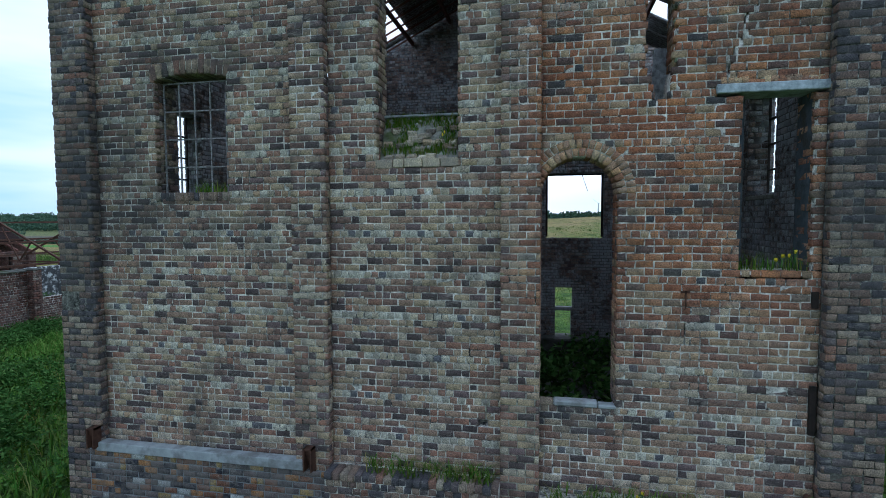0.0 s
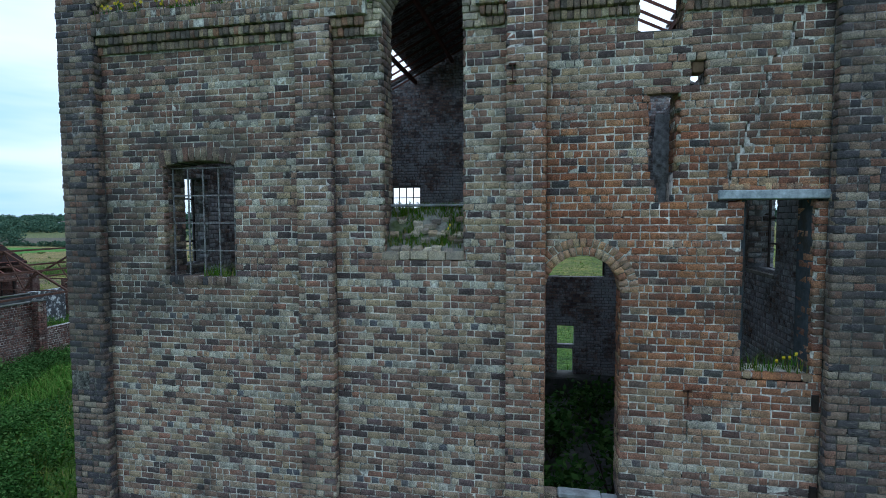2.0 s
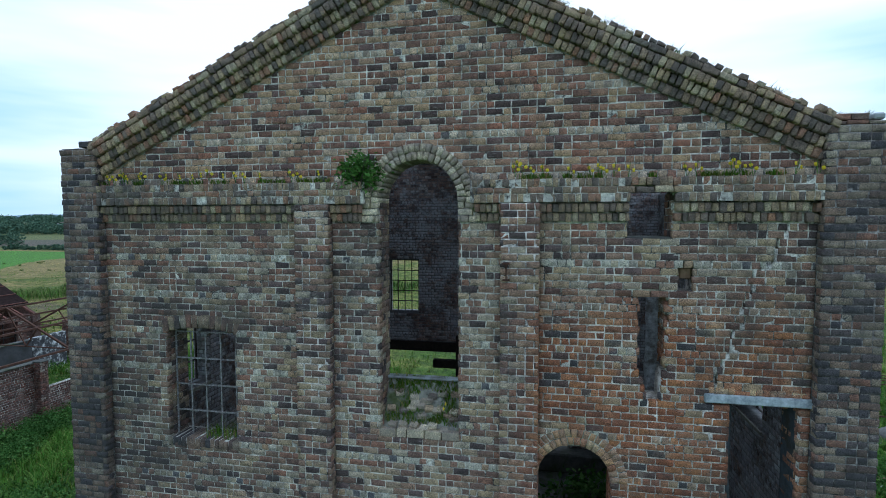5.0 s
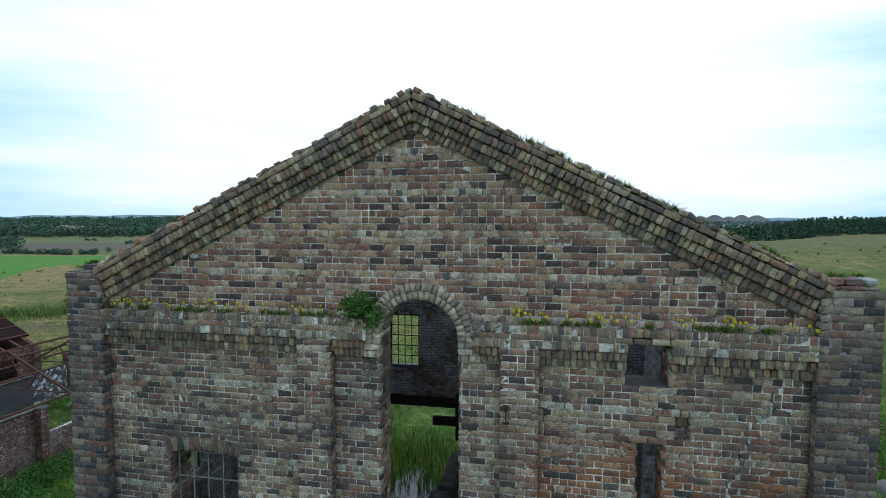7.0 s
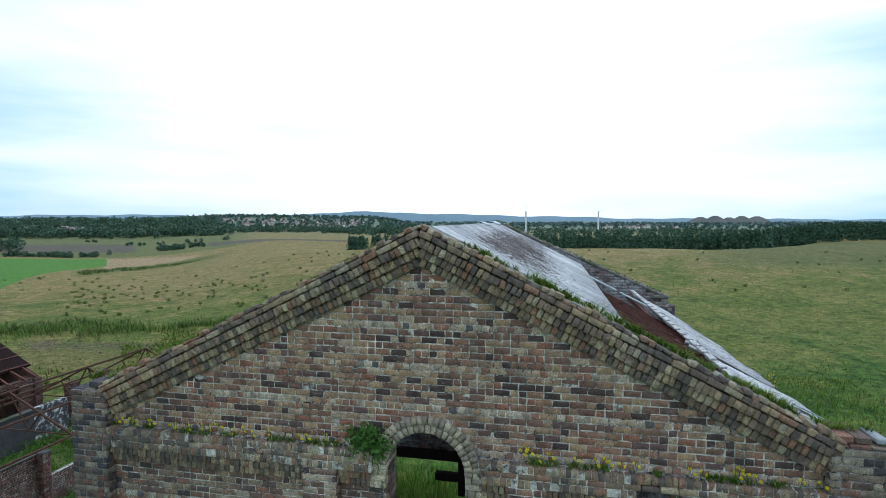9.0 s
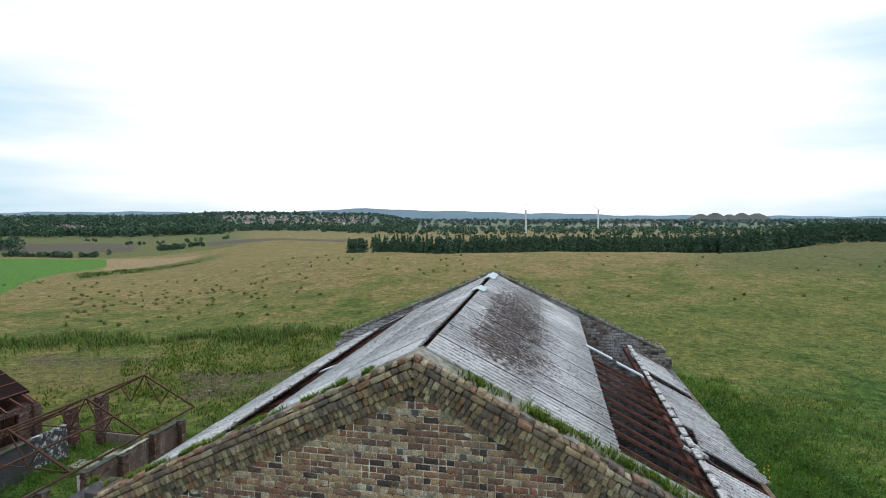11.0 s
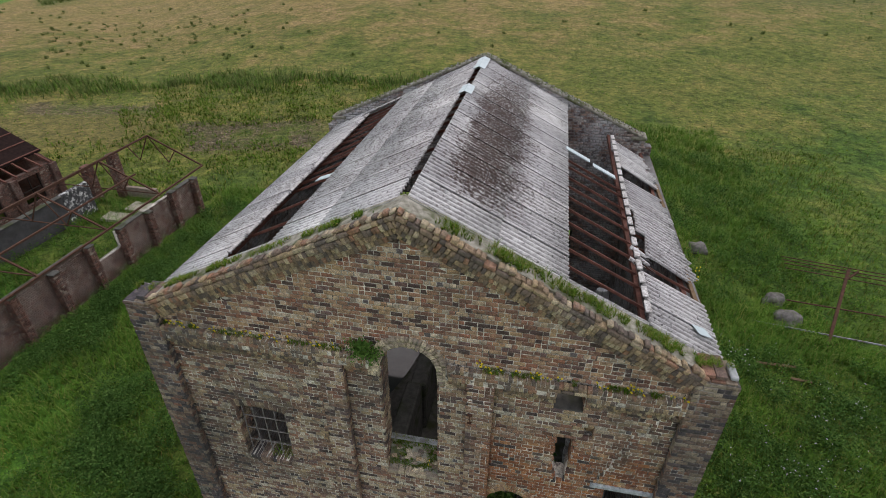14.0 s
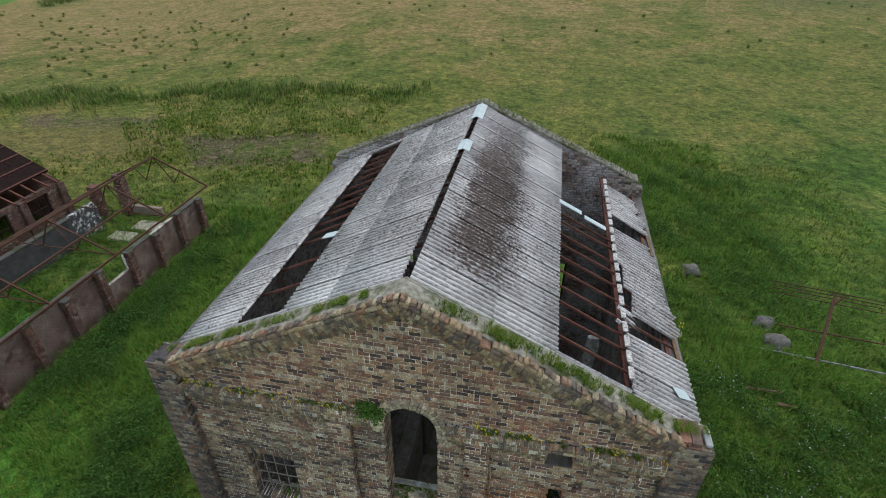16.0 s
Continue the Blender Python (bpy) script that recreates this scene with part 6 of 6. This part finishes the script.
def out_spans(z):
    s = [(OY0, OY1)]
    if 0.9 < z < 2.7:
        for b, a in OWIN:
            s = cut(s, a, b)
    return s


oc = Cores()
oc.add(core_of(0, OE, out_spans, (OX1, 0, 0), (0, 1, 0), FV, -0.3, -0.01))
oc.add(core_of(0, OE, lambda z: [(OX0, OX1)], (0, OY1, 0), (1, 0, 0), FV, 0.01, 0.3))
oc.add(gable_core(OX0, OX1, OE, (OX0 + OX1) / 2, OR, OY1 - 0.3, OY1 - 0.01))
oc.add(core_of(0, OE, lambda z: [(OY0, OY1)], (OX0, 0, 0), (0, 1, 0), FV, 0.0, 0.3))
owall = child("wall", oc.mesh("wall", M_REDBRICK), out, "dark red brick walls with empty windows")
OM = (OX0 + OX1) / 2
og = [bricks_from(lay_courses(0, OE, out_spans), (OX1, 0, 0), (0, 1, 0), FV, 0.02),
      bricks_from(lay_courses(0, OR - 0.1, lambda z: [(-OX1, -OX0)] if z < OE else [(-OM - (OR - z) * 1.78, -OM + (OR - z) * 1.78)]), (0, OY1, 0), (-1, 0, 0), FV, 0.02)]
tagged(child("brickwork", mesh_of("brickwork", *joined(og, QUADS[:5]), M_REDBRICK), owall, "dark red brick courses"), kind="stuff")
for sgn in (-1, 1):
    bm = bmesh.new()
    cov = 0.88 if sgn > 0 else 1.03
    e, ez = OM + sgn * cov * (OX1 - OM), OR - cov * (OR - OE)
    p = [(OM, OR + 0.05), (e, ez + 0.05), (e, ez + 0.17), (OM, OR + 0.17)]
    lo = [bm.verts.new((x, OY0, z)) for x, z in p]
    hi = [bm.verts.new((x, OY1 + 0.2, z)) for x, z in p]
    bm.faces.new(lo)
    bm.faces.new(hi[::-1])
    for k in range(4):
        j = (k + 1) % 4
        bm.faces.new((lo[k], hi[k], hi[j], lo[j]))
    bmesh.ops.recalc_face_normals(bm, faces=bm.faces[:])
    part("roof", bm, M_SLATE, out, "dark red-brown sheet roof")
for k in range(30):
    y = OY0 + 0.4 + k * 0.88
    part("rafter", bar((OM + 0.75 * (OX1 - OM), y, OR - 0.75 * (OR - OE) - 0.02), (OX1 + 0.15, y + 0.1 * math.sin(k * 2.3), OE + 0.04), 0.09, 0.12), M_RAFTER, out, "bare rafter at the stripped eaves")
for k in range(1, 8):
    t = k / 8
    part("batten", bar((OM + t * (OX1 - OM), OY0, OR + 0.2 - t * (OR - OE)), (OM + t * (OX1 - OM), OY1 + 0.15, OR + 0.2 - t * (OR - OE)), 0.09, 0.05), M_RAFTER, out, "bare roof batten")
for k, (b, a) in enumerate(OWIN):
    wbm = bmesh.new()
    for t in (a + 0.05, (a + b) / 2, b - 0.05):
        bar_into(wbm, (OX1 - 0.12, t, 0.9), (OX1 - 0.12, t, 2.7), 0.05)
    bar_into(wbm, (OX1 - 0.12, a, 1.8), (OX1 - 0.12, b, 1.8), 0.05)
    part("window_frame", wbm, M_BLACKSTEEL, out, "broken window frame with flaking paint")
for k in range(9):
    y = 20.0 - 3.1 * k
    part("pilaster", box(OX1, OX1 + 0.22, y - 0.25, y + 0.25, 0, 2.95, 0.02), M_REDBRICK, out, "brick pilaster of the outbuilding")

# collapsed steel frame and boulders in the long grass
steel = empty("steel_frame", (16, 17, 0), "collapsed rusty steel frame standing in long grass", "steel frame")
part("post", bar((14.78, 14.14, 0.0), (16.34, 17.83, 2.3), 0.13), M_STEEL, steel, "leaning steel post")
part("rail", bar((11.9, 15.27, 0.3), (20.5, 13.85, 0.5), 0.06), M_PALETIMBER, steel, "pale weathered rail")
part("rail", bar((13.42, 16.41, 1.0), (21.0, 15.3, 1.15), 0.05), M_STEEL, steel)
for dz, dy in ((2.1, 0.0), (2.05, -0.25), (2.0, -0.5), (1.9, -0.8)):
    part("rail", bar((13.6, 18.84 + dy, dz), (22.5, 17.3 + dy, dz), 0.036), M_STEEL, steel)
part("brace", bar((16.1, 17.3, 1.95), (16.75, 17.75, 2.3), 0.08), M_STEEL, steel)


def boulder(loc, sx, sy, sz, seed):
    bm = bmesh.new()
    bmesh.ops.create_icosphere(bm, subdivisions=3, radius=1.0)
    for v_ in bm.verts:
        q = v_.co.copy()
        d = 1 + 0.42 * noise.noise(q * 1.3 + Vector((seed, 0, 0))) + 0.12 * noise.noise(q * 3.7 + Vector((0, seed, 0)))
        v_.co = Vector((q.x * sx * d, q.y * sy * d, q.z * sz * d))
    me = bpy.data.meshes.new("boulder")
    bm.to_mesh(me)
    bm.free()
    me.materials.append(M_BOULDER)
    me.polygons.foreach_set("use_smooth", [True] * len(me.polygons))
    ob = new("boulder", me)
    ob.location = loc
    return tagged(ob, "large rounded grey boulder in the grass", "boulder", "boulders by the house")


boulder((13.45, 15.75, 0.22), 0.66, 0.55, 0.52, 1)
boulder((13.3, 17.25, 0.22), 0.55, 0.5, 0.50, 5)
boulder((10.06, 20.76, float(ground_z(10.06, 20.76)) + 0.2), 0.52, 0.42, 0.36, 3)
for a, b in (((11.1, 12.25, 0.25), (12.7, 12.2, 0.3)), ((12.3, 11.5, 0.22), (13.1, 11.45, 0.22))):
    bm = bar(a, b, 0.14, 0.05)
    me = bpy.data.meshes.new("plank")
    bm.to_mesh(me)
    bm.free()
    me.materials.append(M_TIMBER)
    tagged(new("plank", me), "fallen brown plank half hidden in grass", "plank", "fallen planks")


# ---- meadow plants ----
def clear_of_house(p):
    inside = (p[:, 0] > XL - 0.15) & (p[:, 0] < XR + 0.15) & (p[:, 1] > -0.65) & (p[:, 1] < YB + 0.1)
    shed = (np.abs(p[:, 0] - WX) < 0.35) & (p[:, 1] < RY1)
    pool = (np.hypot((p[:, 0] + 5.25) / 1.2, (p[:, 1] - 10.7) / 3.7) < 1)
    return p[~(inside | shed | pool)]


def on_ground(p, sink=0.02):
    p[:, 2] = ground_z(p[:, 0], p[:, 1]) - sink
    return p


def patchy(p, s, cutoff, seed=0.0, soft=0.5):
    q = np.sin(p[:, 0] * s + seed) * np.cos(p[:, 1] * s * 1.3 + seed * 2) + 0.6 * np.sin(p[:, 0] * s * 2.7 + p[:, 1] * s * 1.9 + seed)
    return p[q > cutoff + RNG.normal(0, soft, len(p))]


g1 = on_ground(clear_of_house(np.concatenate([scatter_box(11000, -36, 26, -14, 44), scatter_box(11000, 4, 24, 2, 40), scatter_box(6000, -22, -7.5, -4, 24)])))
stuff("meadow_grass", blades(g1, 0.30, 0.8, 0.013, 3), M_GRASS, "long green and straw-coloured meadow grass", "grass")


def at_ud(u, d):
    u, d = np.asarray(u, float), np.asarray(d, float)
    x, y = 0.2 + d * AX[0] + u * d * RT[0], -7.5 + d * AX[1] + u * d * RT[1]
    return np.stack([x, y, ground_z(x, y)], -1)


def many(n, u0, u1, d0, d1):
    return at_ud(RNG.uniform(u0, u1, n), RNG.uniform(d0, d1, n))


g2 = many(15000, -0.95, 0.95, 40, 105)
stuff("pasture_tufts", blades(g2, 0.13, 1.3, 0.05, 1), M_GRASS, "far tufts of meadow grass", "grass")
lush = np.concatenate([scatter_box(4200, 5, 16, 12, 44), scatter_box(3200, 5, 20, 3, 16), scatter_box(3000, -21.8, -15.5, 2, 24), scatter_box(1500, -17, -8.5, -3, 9), scatter_box(1800, -31, -22.5, 2, 24), scatter_box(900, -12, -8, 8, 22), scatter_box(900, -9, -1, 12, 19)])
lush = on_ground(patchy(clear_of_house(lush), 0.55, -0.35, 1.0))
stuff("lush_grass", blades(np.repeat(lush, 2, 0) + RNG.normal(0, 0.12, (2 * len(lush), 3)) * np.array([1, 1, 0]), 0.5, 0.8, 0.012, 5), M_LUSH, "rank dark green grass and nettles", "grass")


def weed_leaves(p, h_, per, size):
    q = np.repeat(p, per, 0)
    up = RNG.random(len(q))
    q = q + np.stack([RNG.normal(0, 0.16, len(q)), RNG.normal(0, 0.16, len(q)), up * h_], 1)
    return leaves(q, size, RNG, 0.5)


wd = on_ground(clear_of_house(np.concatenate([patchy(scatter_box(1500, 6, 18, 3, 13), 0.8, -0.1), patchy(scatter_box(900, -17, -8.4, -2.5, 6), 0.9, 0.1, 2.0), patchy(scatter_box(900, -21.6, -18.5, 4, 22), 1.1, 0.0, 4.0), patchy(scatter_box(1500, 6.5, 17, 16, 37), 0.6, 0.05, 3.0), patchy(scatter_box(300, -30, -23, 8, 22), 0.8, 0.2)])))
cl = [np.stack([RNG.normal(x, rx, k), RNG.normal(y, ry, k), np.zeros(k)], 1) for x, y, rx, ry, k in ((-14.2, 2.0, 0.75, 0.5, 200), (-15.3, 4.4, 0.5, 0.8, 130), (-12.0, 1.4, 0.6, 0.4, 80), (-20.9, 6.6, 0.35, 1.3, 130), (-20.6, 9.8, 0.4, 1.1, 130), (-19.9, 13.5, 0.5, 1.2, 90))]
wd = np.concatenate([wd, on_ground(clear_of_house(np.concatenate(cl)))])
stuff("weeds", weed_leaves(wd, 0.75, 52, 0.045), M_WEED, "dense dark docks, thistles and nettles", "weeds")
nt = on_ground(clear_of_house(np.concatenate([patchy(scatter_box(1300, 5.5, 19, 4, 36), 0.9, 0.3, 5.0), patchy(scatter_box(500, -21.5, -9, -2, 24), 0.9, 0.2, 6.0), patchy(scatter_box(260, -31, -23, 2, 22), 0.8, 0.0, 2.0)])))
stuff("nettles", weed_leaves(nt, 0.55, 34, 0.05), M_LUSH, "fresh green nettle and dock clumps", "weeds")
th = wd[(wd[:, 0] > 6) & (wd[:, 1] < 13)]
th = th[RNG.random(len(th)) < 0.22]
hd = np.repeat(th, 2, 0) + np.stack([RNG.normal(0, 0.2, 2 * len(th)), RNG.normal(0, 0.2, 2 * len(th)), RNG.uniform(0.75, 1.0, 2 * len(th))], 1)
stuff("thistle_heads", leaves(hd, 0.04, RNG, 1.0), M_PALEFLOWER, "pale lilac thistle heads above the weeds", "flowers")
wf = np.concatenate([scatter_box(14, -11.5, -10.6, 3.4, 4.6), scatter_box(8, -9.4, -8.7, 9, 10)])
wf = np.repeat(on_ground(wf), 6, 0) + RNG.normal(0, 0.07, (22 * 6, 3)) + np.array([0, 0, 0.7])
stuff("white_flowers", leaves(wf, 0.045, RNG, 1.0), M_PALEFLOWER, "white flower heads among the weeds", "flowers")

# ditch: a band of tall rushes, rank pale-green grass beside it
rb = many(9000, -1.0, -0.02, 54, 73)
ru, rd = (rb[:, 0] - 0.2) * RT[0] + (rb[:, 1] + 7.5) * RT[1], (rb[:, 0] - 0.2) * AX[0] + (rb[:, 1] + 7.5) * AX[1]
wave_ = 63 + 1.6 * np.sin(ru * 0.16) + 1.0 * np.sin(ru * 0.41 + 1)
thin = 2.6 + 1.1 * np.sin(ru * 0.29 + 2) + 0.8 * np.sin(ru * 0.9) - 1.6 * smooth01(-14, -4, ru)
rb = rb[np.abs(rd - wave_) < thin * np.abs(RNG.normal(0.75, 0.45, len(rb)))]
half_ = RNG.random(len(rb)) < 0.55
stuff("rushes", blades(np.repeat(rb[half_], 2, 0) + RNG.normal(0, 0.35, (2 * half_.sum(), 3)) * np.array([1, 1, 0]), 0.85, 0.8, 0.028, 3), M_RUSH, "band of tall dark rushes along a ditch", "rushes")
stuff("rank_grass", blades(np.repeat(rb[~half_], 2, 0) + RNG.normal(0, 0.7, (2 * (~half_).sum(), 3)) * np.array([1, 1, 0]), 0.7, 0.9, 0.028, 3), M_LUSH, "tall fresh grass among the rushes", "grass")
lg = patchy(np.concatenate([many(2200, -0.54, -0.10, 49, 63), many(800, -0.62, -0.48, 43, 56), many(1100, -0.48, -0.12, 33, 45), many(700, -0.95, -0.5, 33, 45)]), 0.45, -0.1, 2.0, 0.9)
stuff("rank_grass", blades(np.repeat(lg, 2, 0) + RNG.normal(0, 0.25, (2 * len(lg), 3)) * np.array([1, 1, 0]), 0.32, 1.0, 0.026, 4), M_GRASS, "rank pale green grass beside the ditch", "grass")
sp = np.concatenate([many(110, -0.95, 0.2, 72, 150), many(26, 0.2, 0.95, 80, 150), many(46, -0.72, -0.35, 88, 112)])
sp = np.repeat(sp, 26, 0)
sp = sp + RNG.normal(0, 0.17, (len(sp), 3)) * np.array([1, 1, 0])
stuff("rush_clumps", blades(sp, 0.5, 0.8, 0.032, 1), M_RUSH, "scattered dark rush clumps over the pasture", "rushes")
rg = many(420, -0.70, -0.46, 140, 215)
rgd = (rg[:, 0] - 0.2) * AX[0] + (rg[:, 1] + 7.5) * AX[1]
rgu = ((rg[:, 0] - 0.2) * RT[0] + (rg[:, 1] + 7.5) * RT[1]) / rgd
rg = np.repeat(rg[np.abs(rgd - (371 + 264 * rgu) + 24) < 12], 10, 0)
stuff("rush_clumps", blades(rg + RNG.normal(0, 0.7, (len(rg), 3)) * np.array([1, 1, 0]), 0.9, 0.8, 0.09, 1), M_RUSH, "rough dark rushes below the hay strip", "rushes")


reeds = on_ground(scatter_box(420, -7.4, -3.9, 12.2, 17.0))
stuff("pool_reeds", blades(reeds, 0.95, 0.5, 0.014, 3), M_GRASS, "tall straw-green reeds round the pool", "reeds")


# ---- distance: woods, village, turbines, heaps, hills ----
def conifers(p, hmin, hmax, per, size):
    n = len(p)
    h_ = hmin + (hmax - hmin) * RNG.random(n)
    q, hh = np.repeat(p, per, 0), np.repeat(h_, per)
    t = RNG.random(len(q)) ** 0.8
    r = hh * 0.23 * (1.02 - t) * np.sqrt(RNG.random(len(q))) * 1.1
    a = RNG.random(len(q)) * 2 * np.pi
    return leaves(q + np.stack([r * np.cos(a), r * np.sin(a), hh * t], 1), size, RNG, 0.55)


def broadleaves(p, hmin, hmax, per, size):
    n = len(p)
    h_ = RNG.uniform(hmin, hmax, n)
    q, hh = np.repeat(p, per, 0), np.repeat(h_, per)
    g = RNG.normal(size=(len(q), 3))
    g /= np.linalg.norm(g, axis=1, keepdims=True)
    g *= (0.55 + 0.45 * RNG.random(len(q)))[:, None]
    up_ = np.maximum(hh * 0.47 + g[:, 2] * hh * 0.53, 0.05 * hh)
    off = np.stack([g[:, 0] * hh * 0.48, g[:, 1] * hh * 0.48, up_], 1)
    return leaves(q + off, size, RNG, 0.8)


NW = 1450
wu = RNG.random(NW) ** 0.9 * 1.16 - 0.18
wd_ = np.interp(wu, [-0.18, -0.12, 0.0, 0.23, 0.5, 0.65, 0.95], [166, 153, 151, 180, 192, 194, 222]) + RNG.random(NW) ** 1.5 * np.interp(wu, [-0.18, -0.1, 0.1, 0.5, 0.9], [25, 70, 60, 45, 120])
wp = at_ud(wu, wd_)
left = wu < 0.52
young = np.clip(2.0 + (wd_[left] - 150) * 0.06, 2.0, 5.0)
stuff("conifer_wood", conifers(wp[left], young, young * 1.4, 84, 0.46), M_CONIFER, "dark plantation of young conifers", "wood")
stuff("conifer_wood", conifers(wp[~left], 4.8, 7.6, 100, 0.56), M_CONIFER, "taller dark conifer plantation", "wood")


stuff("broadleaf_wood", broadleaves(np.concatenate([many(560, -0.95, -0.40, 540, 820), many(160, -0.95, -0.42, 520, 560)]), 6, 10.5, 70, 1.2), M_BROADLEAF, "broad dark green wood beyond the fields", "wood")
stuff("broadleaf_wood", broadleaves(many(18, -0.95, -0.80, 340, 400), 8, 12, 260, 0.75), M_BROADLEAF, "clump of tall dark trees at the field edge", "wood")
stuff("hedge_bushes", broadleaves(np.concatenate([many(44, -0.545, -0.45, 338, 360), many(7, -0.62, -0.57, 425, 450), many(4, -0.69, -0.66, 468, 482), many(1, -0.641, -0.638, 318, 322), many(12, -0.55, -0.40, 395, 440), many(70, -0.95, -0.66, 302, 312)]), 1.8, 3.8, 90, 0.5), M_BROADLEAF, "hedge bushes scattered along the field edges", "hedge")
stuff("broadleaf_wood", broadleaves(many(300, -0.42, -0.10, 600, 860), 5, 8, 60, 1.05), M_BROADLEAF, "belt of trees below the village", "wood")
stuff("broadleaf_wood", broadleaves(many(460, -0.18, 0.95, 520, 950), 6, 10, 70, 1.1), M_BROADLEAF, "scattered woods beyond the plantation", "wood")
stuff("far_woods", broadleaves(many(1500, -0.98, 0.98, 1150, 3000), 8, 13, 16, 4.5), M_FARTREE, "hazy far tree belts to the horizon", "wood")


stuff("broadleaf_wood", broadleaves(many(520, -0.5, -0.05, 930, 1900), 6, 11, 34, 2.0), M_BROADLEAF, "trees and hedges among the houses of the town", "wood")


def far_house():
    base = empty("village_house", (0, 0, 0), "small far-off house with pale walls and a pitched roof", "house", "village houses")
    part("wall", box(-4, 4, -3.2, 3.2, 0, 5.0), M_HOUSEWALL, base)
    bm = bmesh.new()
    p = [(-3.6, 5.0), (3.6, 5.0), (0, 7.2)]
    lo, hi = [bm.verts.new((-4.3, a, b)) for a, b in p], [bm.verts.new((4.3, a, b)) for a, b in p]
    bm.faces.new(lo[::-1])
    bm.faces.new(hi)
    for k in range(3):
        j = (k + 1) % 3
        bm.faces.new((lo[k], lo[j], hi[j], hi[k]))
    part("roof", bm, M_HOUSEROOF, base)
    return base


fh = far_house()
vp = np.concatenate([many(110, -0.42, -0.15, 1000, 1500), many(22, 0.30, 0.47, 1150, 1350), many(6, -0.73, -0.68, 585, 600)])
fh.matrix_world = pose(*vp[0], 0, 0, 20)
for k, q in enumerate(vp[1:]):
    copy_thing(fh, pose(*q, 0, 0, (k * 37) % 90))
q = at_ud(-0.70, 580)
bm = box(q[0] - 8, q[0] + 8, q[1] - 5, q[1] + 5, q[2], q[2] + 4)
me = bpy.data.meshes.new("red_shed")
bm.to_mesh(me)
bm.free()
me.materials.append(M_REDSHED)
tagged(new("red_shed", me), "long red farm shed at the wood's edge", "shed")


def turbine(x, y, hub, blade, turn):
    z = float(ground_z(x, y))
    base = empty("wind_turbine", (x, y, z), "slim white three-bladed wind turbine", "wind turbine", "wind turbines")
    bm = bmesh.new()
    n = 10
    rings = [[bm.verts.new((x + r * math.cos(k * 2 * math.pi / n), y + r * math.sin(k * 2 * math.pi / n), z + h_)) for k in range(n)] for r, h_ in ((1.15, -2), (0.85, hub))]
    for k in range(n):
        j = (k + 1) % n
        bm.faces.new((rings[0][k], rings[0][j], rings[1][j], rings[1][k]))
    bm.faces.new(rings[1])
    part("tower", bm, M_TURBINE, base)
    part("nacelle", box(x - 0.8, x + 0.8, y - 2.2, y + 1.6, z + hub - 0.6, z + hub + 1.0, 0.3), M_TURBINE, base)
    for k in range(3):
        t = radians(turn + 120 * k)
        part("blade", bar((x, y - 2.4, z + hub), (x + blade * math.sin(t), y - 2.4, z + hub + blade * math.cos(t)), 0.7, 0.25), M_TURBINE, base)


turbine(-25.7, 623, 27, 9, 5)
turbine(66.6, 727, 30, 9, 70)
for u, d, r_, h_ in ((0.492, 3000, 95, 30), (0.520, 2900, 90, 36), (0.547, 3000, 80, 28), (0.571, 2900, 85, 36), (0.600, 2950, 100, 34)):
    q = at_ud(u, d)
    bm = bmesh.new()
    n = 20
    prof = ((1.0, -4), (0.62, 0.36), (0.3, 0.78), (0.12, 0.97))
    rings = [[bm.verts.new((q[0] + r_ * f_ * math.cos(k * 2 * math.pi / n) * (1 + 0.06 * math.sin(k * 3)), q[1] + r_ * f_ * math.sin(k * 2 * math.pi / n), q[2] + (h_ + 8) * max(g_, -0.1))) for k in range(n)] for f_, g_ in prof]
    for a, b in zip(rings, rings[1:]):
        for k in range(n):
            j = (k + 1) % n
            bm.faces.new((a[k], a[j], b[j], b[k]))
    bm.faces.new(rings[-1])
    me = bpy.data.meshes.new("spoil_heap")
    bm.to_mesh(me)
    bm.free()
    me.materials.append(M_SPOIL)
    tagged(new("spoil_heap", me), "grey conical colliery spoil heap on the skyline", "spoil heap", "spoil heaps")


def hill_range(u0, u1, d, fn, name, label):
    us = np.linspace(u0, u1, 90)
    vs = []
    for depth, kz in ((d, 0.0), (d + 150, 1.0), (d + 420, 0.6)):
        p = at_ud(us, np.full(90, depth))
        p[:, 2] = -20 + kz * (np.array([fn(a) for a in us]) + 20)
        vs.append(p)
    i = np.arange(89)
    f = np.concatenate([np.stack([k * 90 + i, k * 90 + i + 1, (k + 1) * 90 + i + 1, (k + 1) * 90 + i], 1) for k in range(2)])
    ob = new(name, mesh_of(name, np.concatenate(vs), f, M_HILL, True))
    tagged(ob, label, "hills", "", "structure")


hill_range(-1.0, 1.0, 4100, lambda u: 20 + 46 * math.exp(-((u + 0.15) / 0.17) ** 2) + 22 * math.exp(-((u - 0.12) / 0.2) ** 2) + 26 * math.exp(-((u + 0.62) / 0.3) ** 2) + 4 * math.sin(u * 31) + 3 * math.sin(u * 71), "backdrop_hills", "long low blue hills on the horizon")

# ---- single bricks of the front wall, arches and cornices ----
for vs, m_, holder in SINGLES:
    single_bricks(vs, m_, holder)
single_bricks(NEAR_BRICKS, M_BRICK, front_wall)
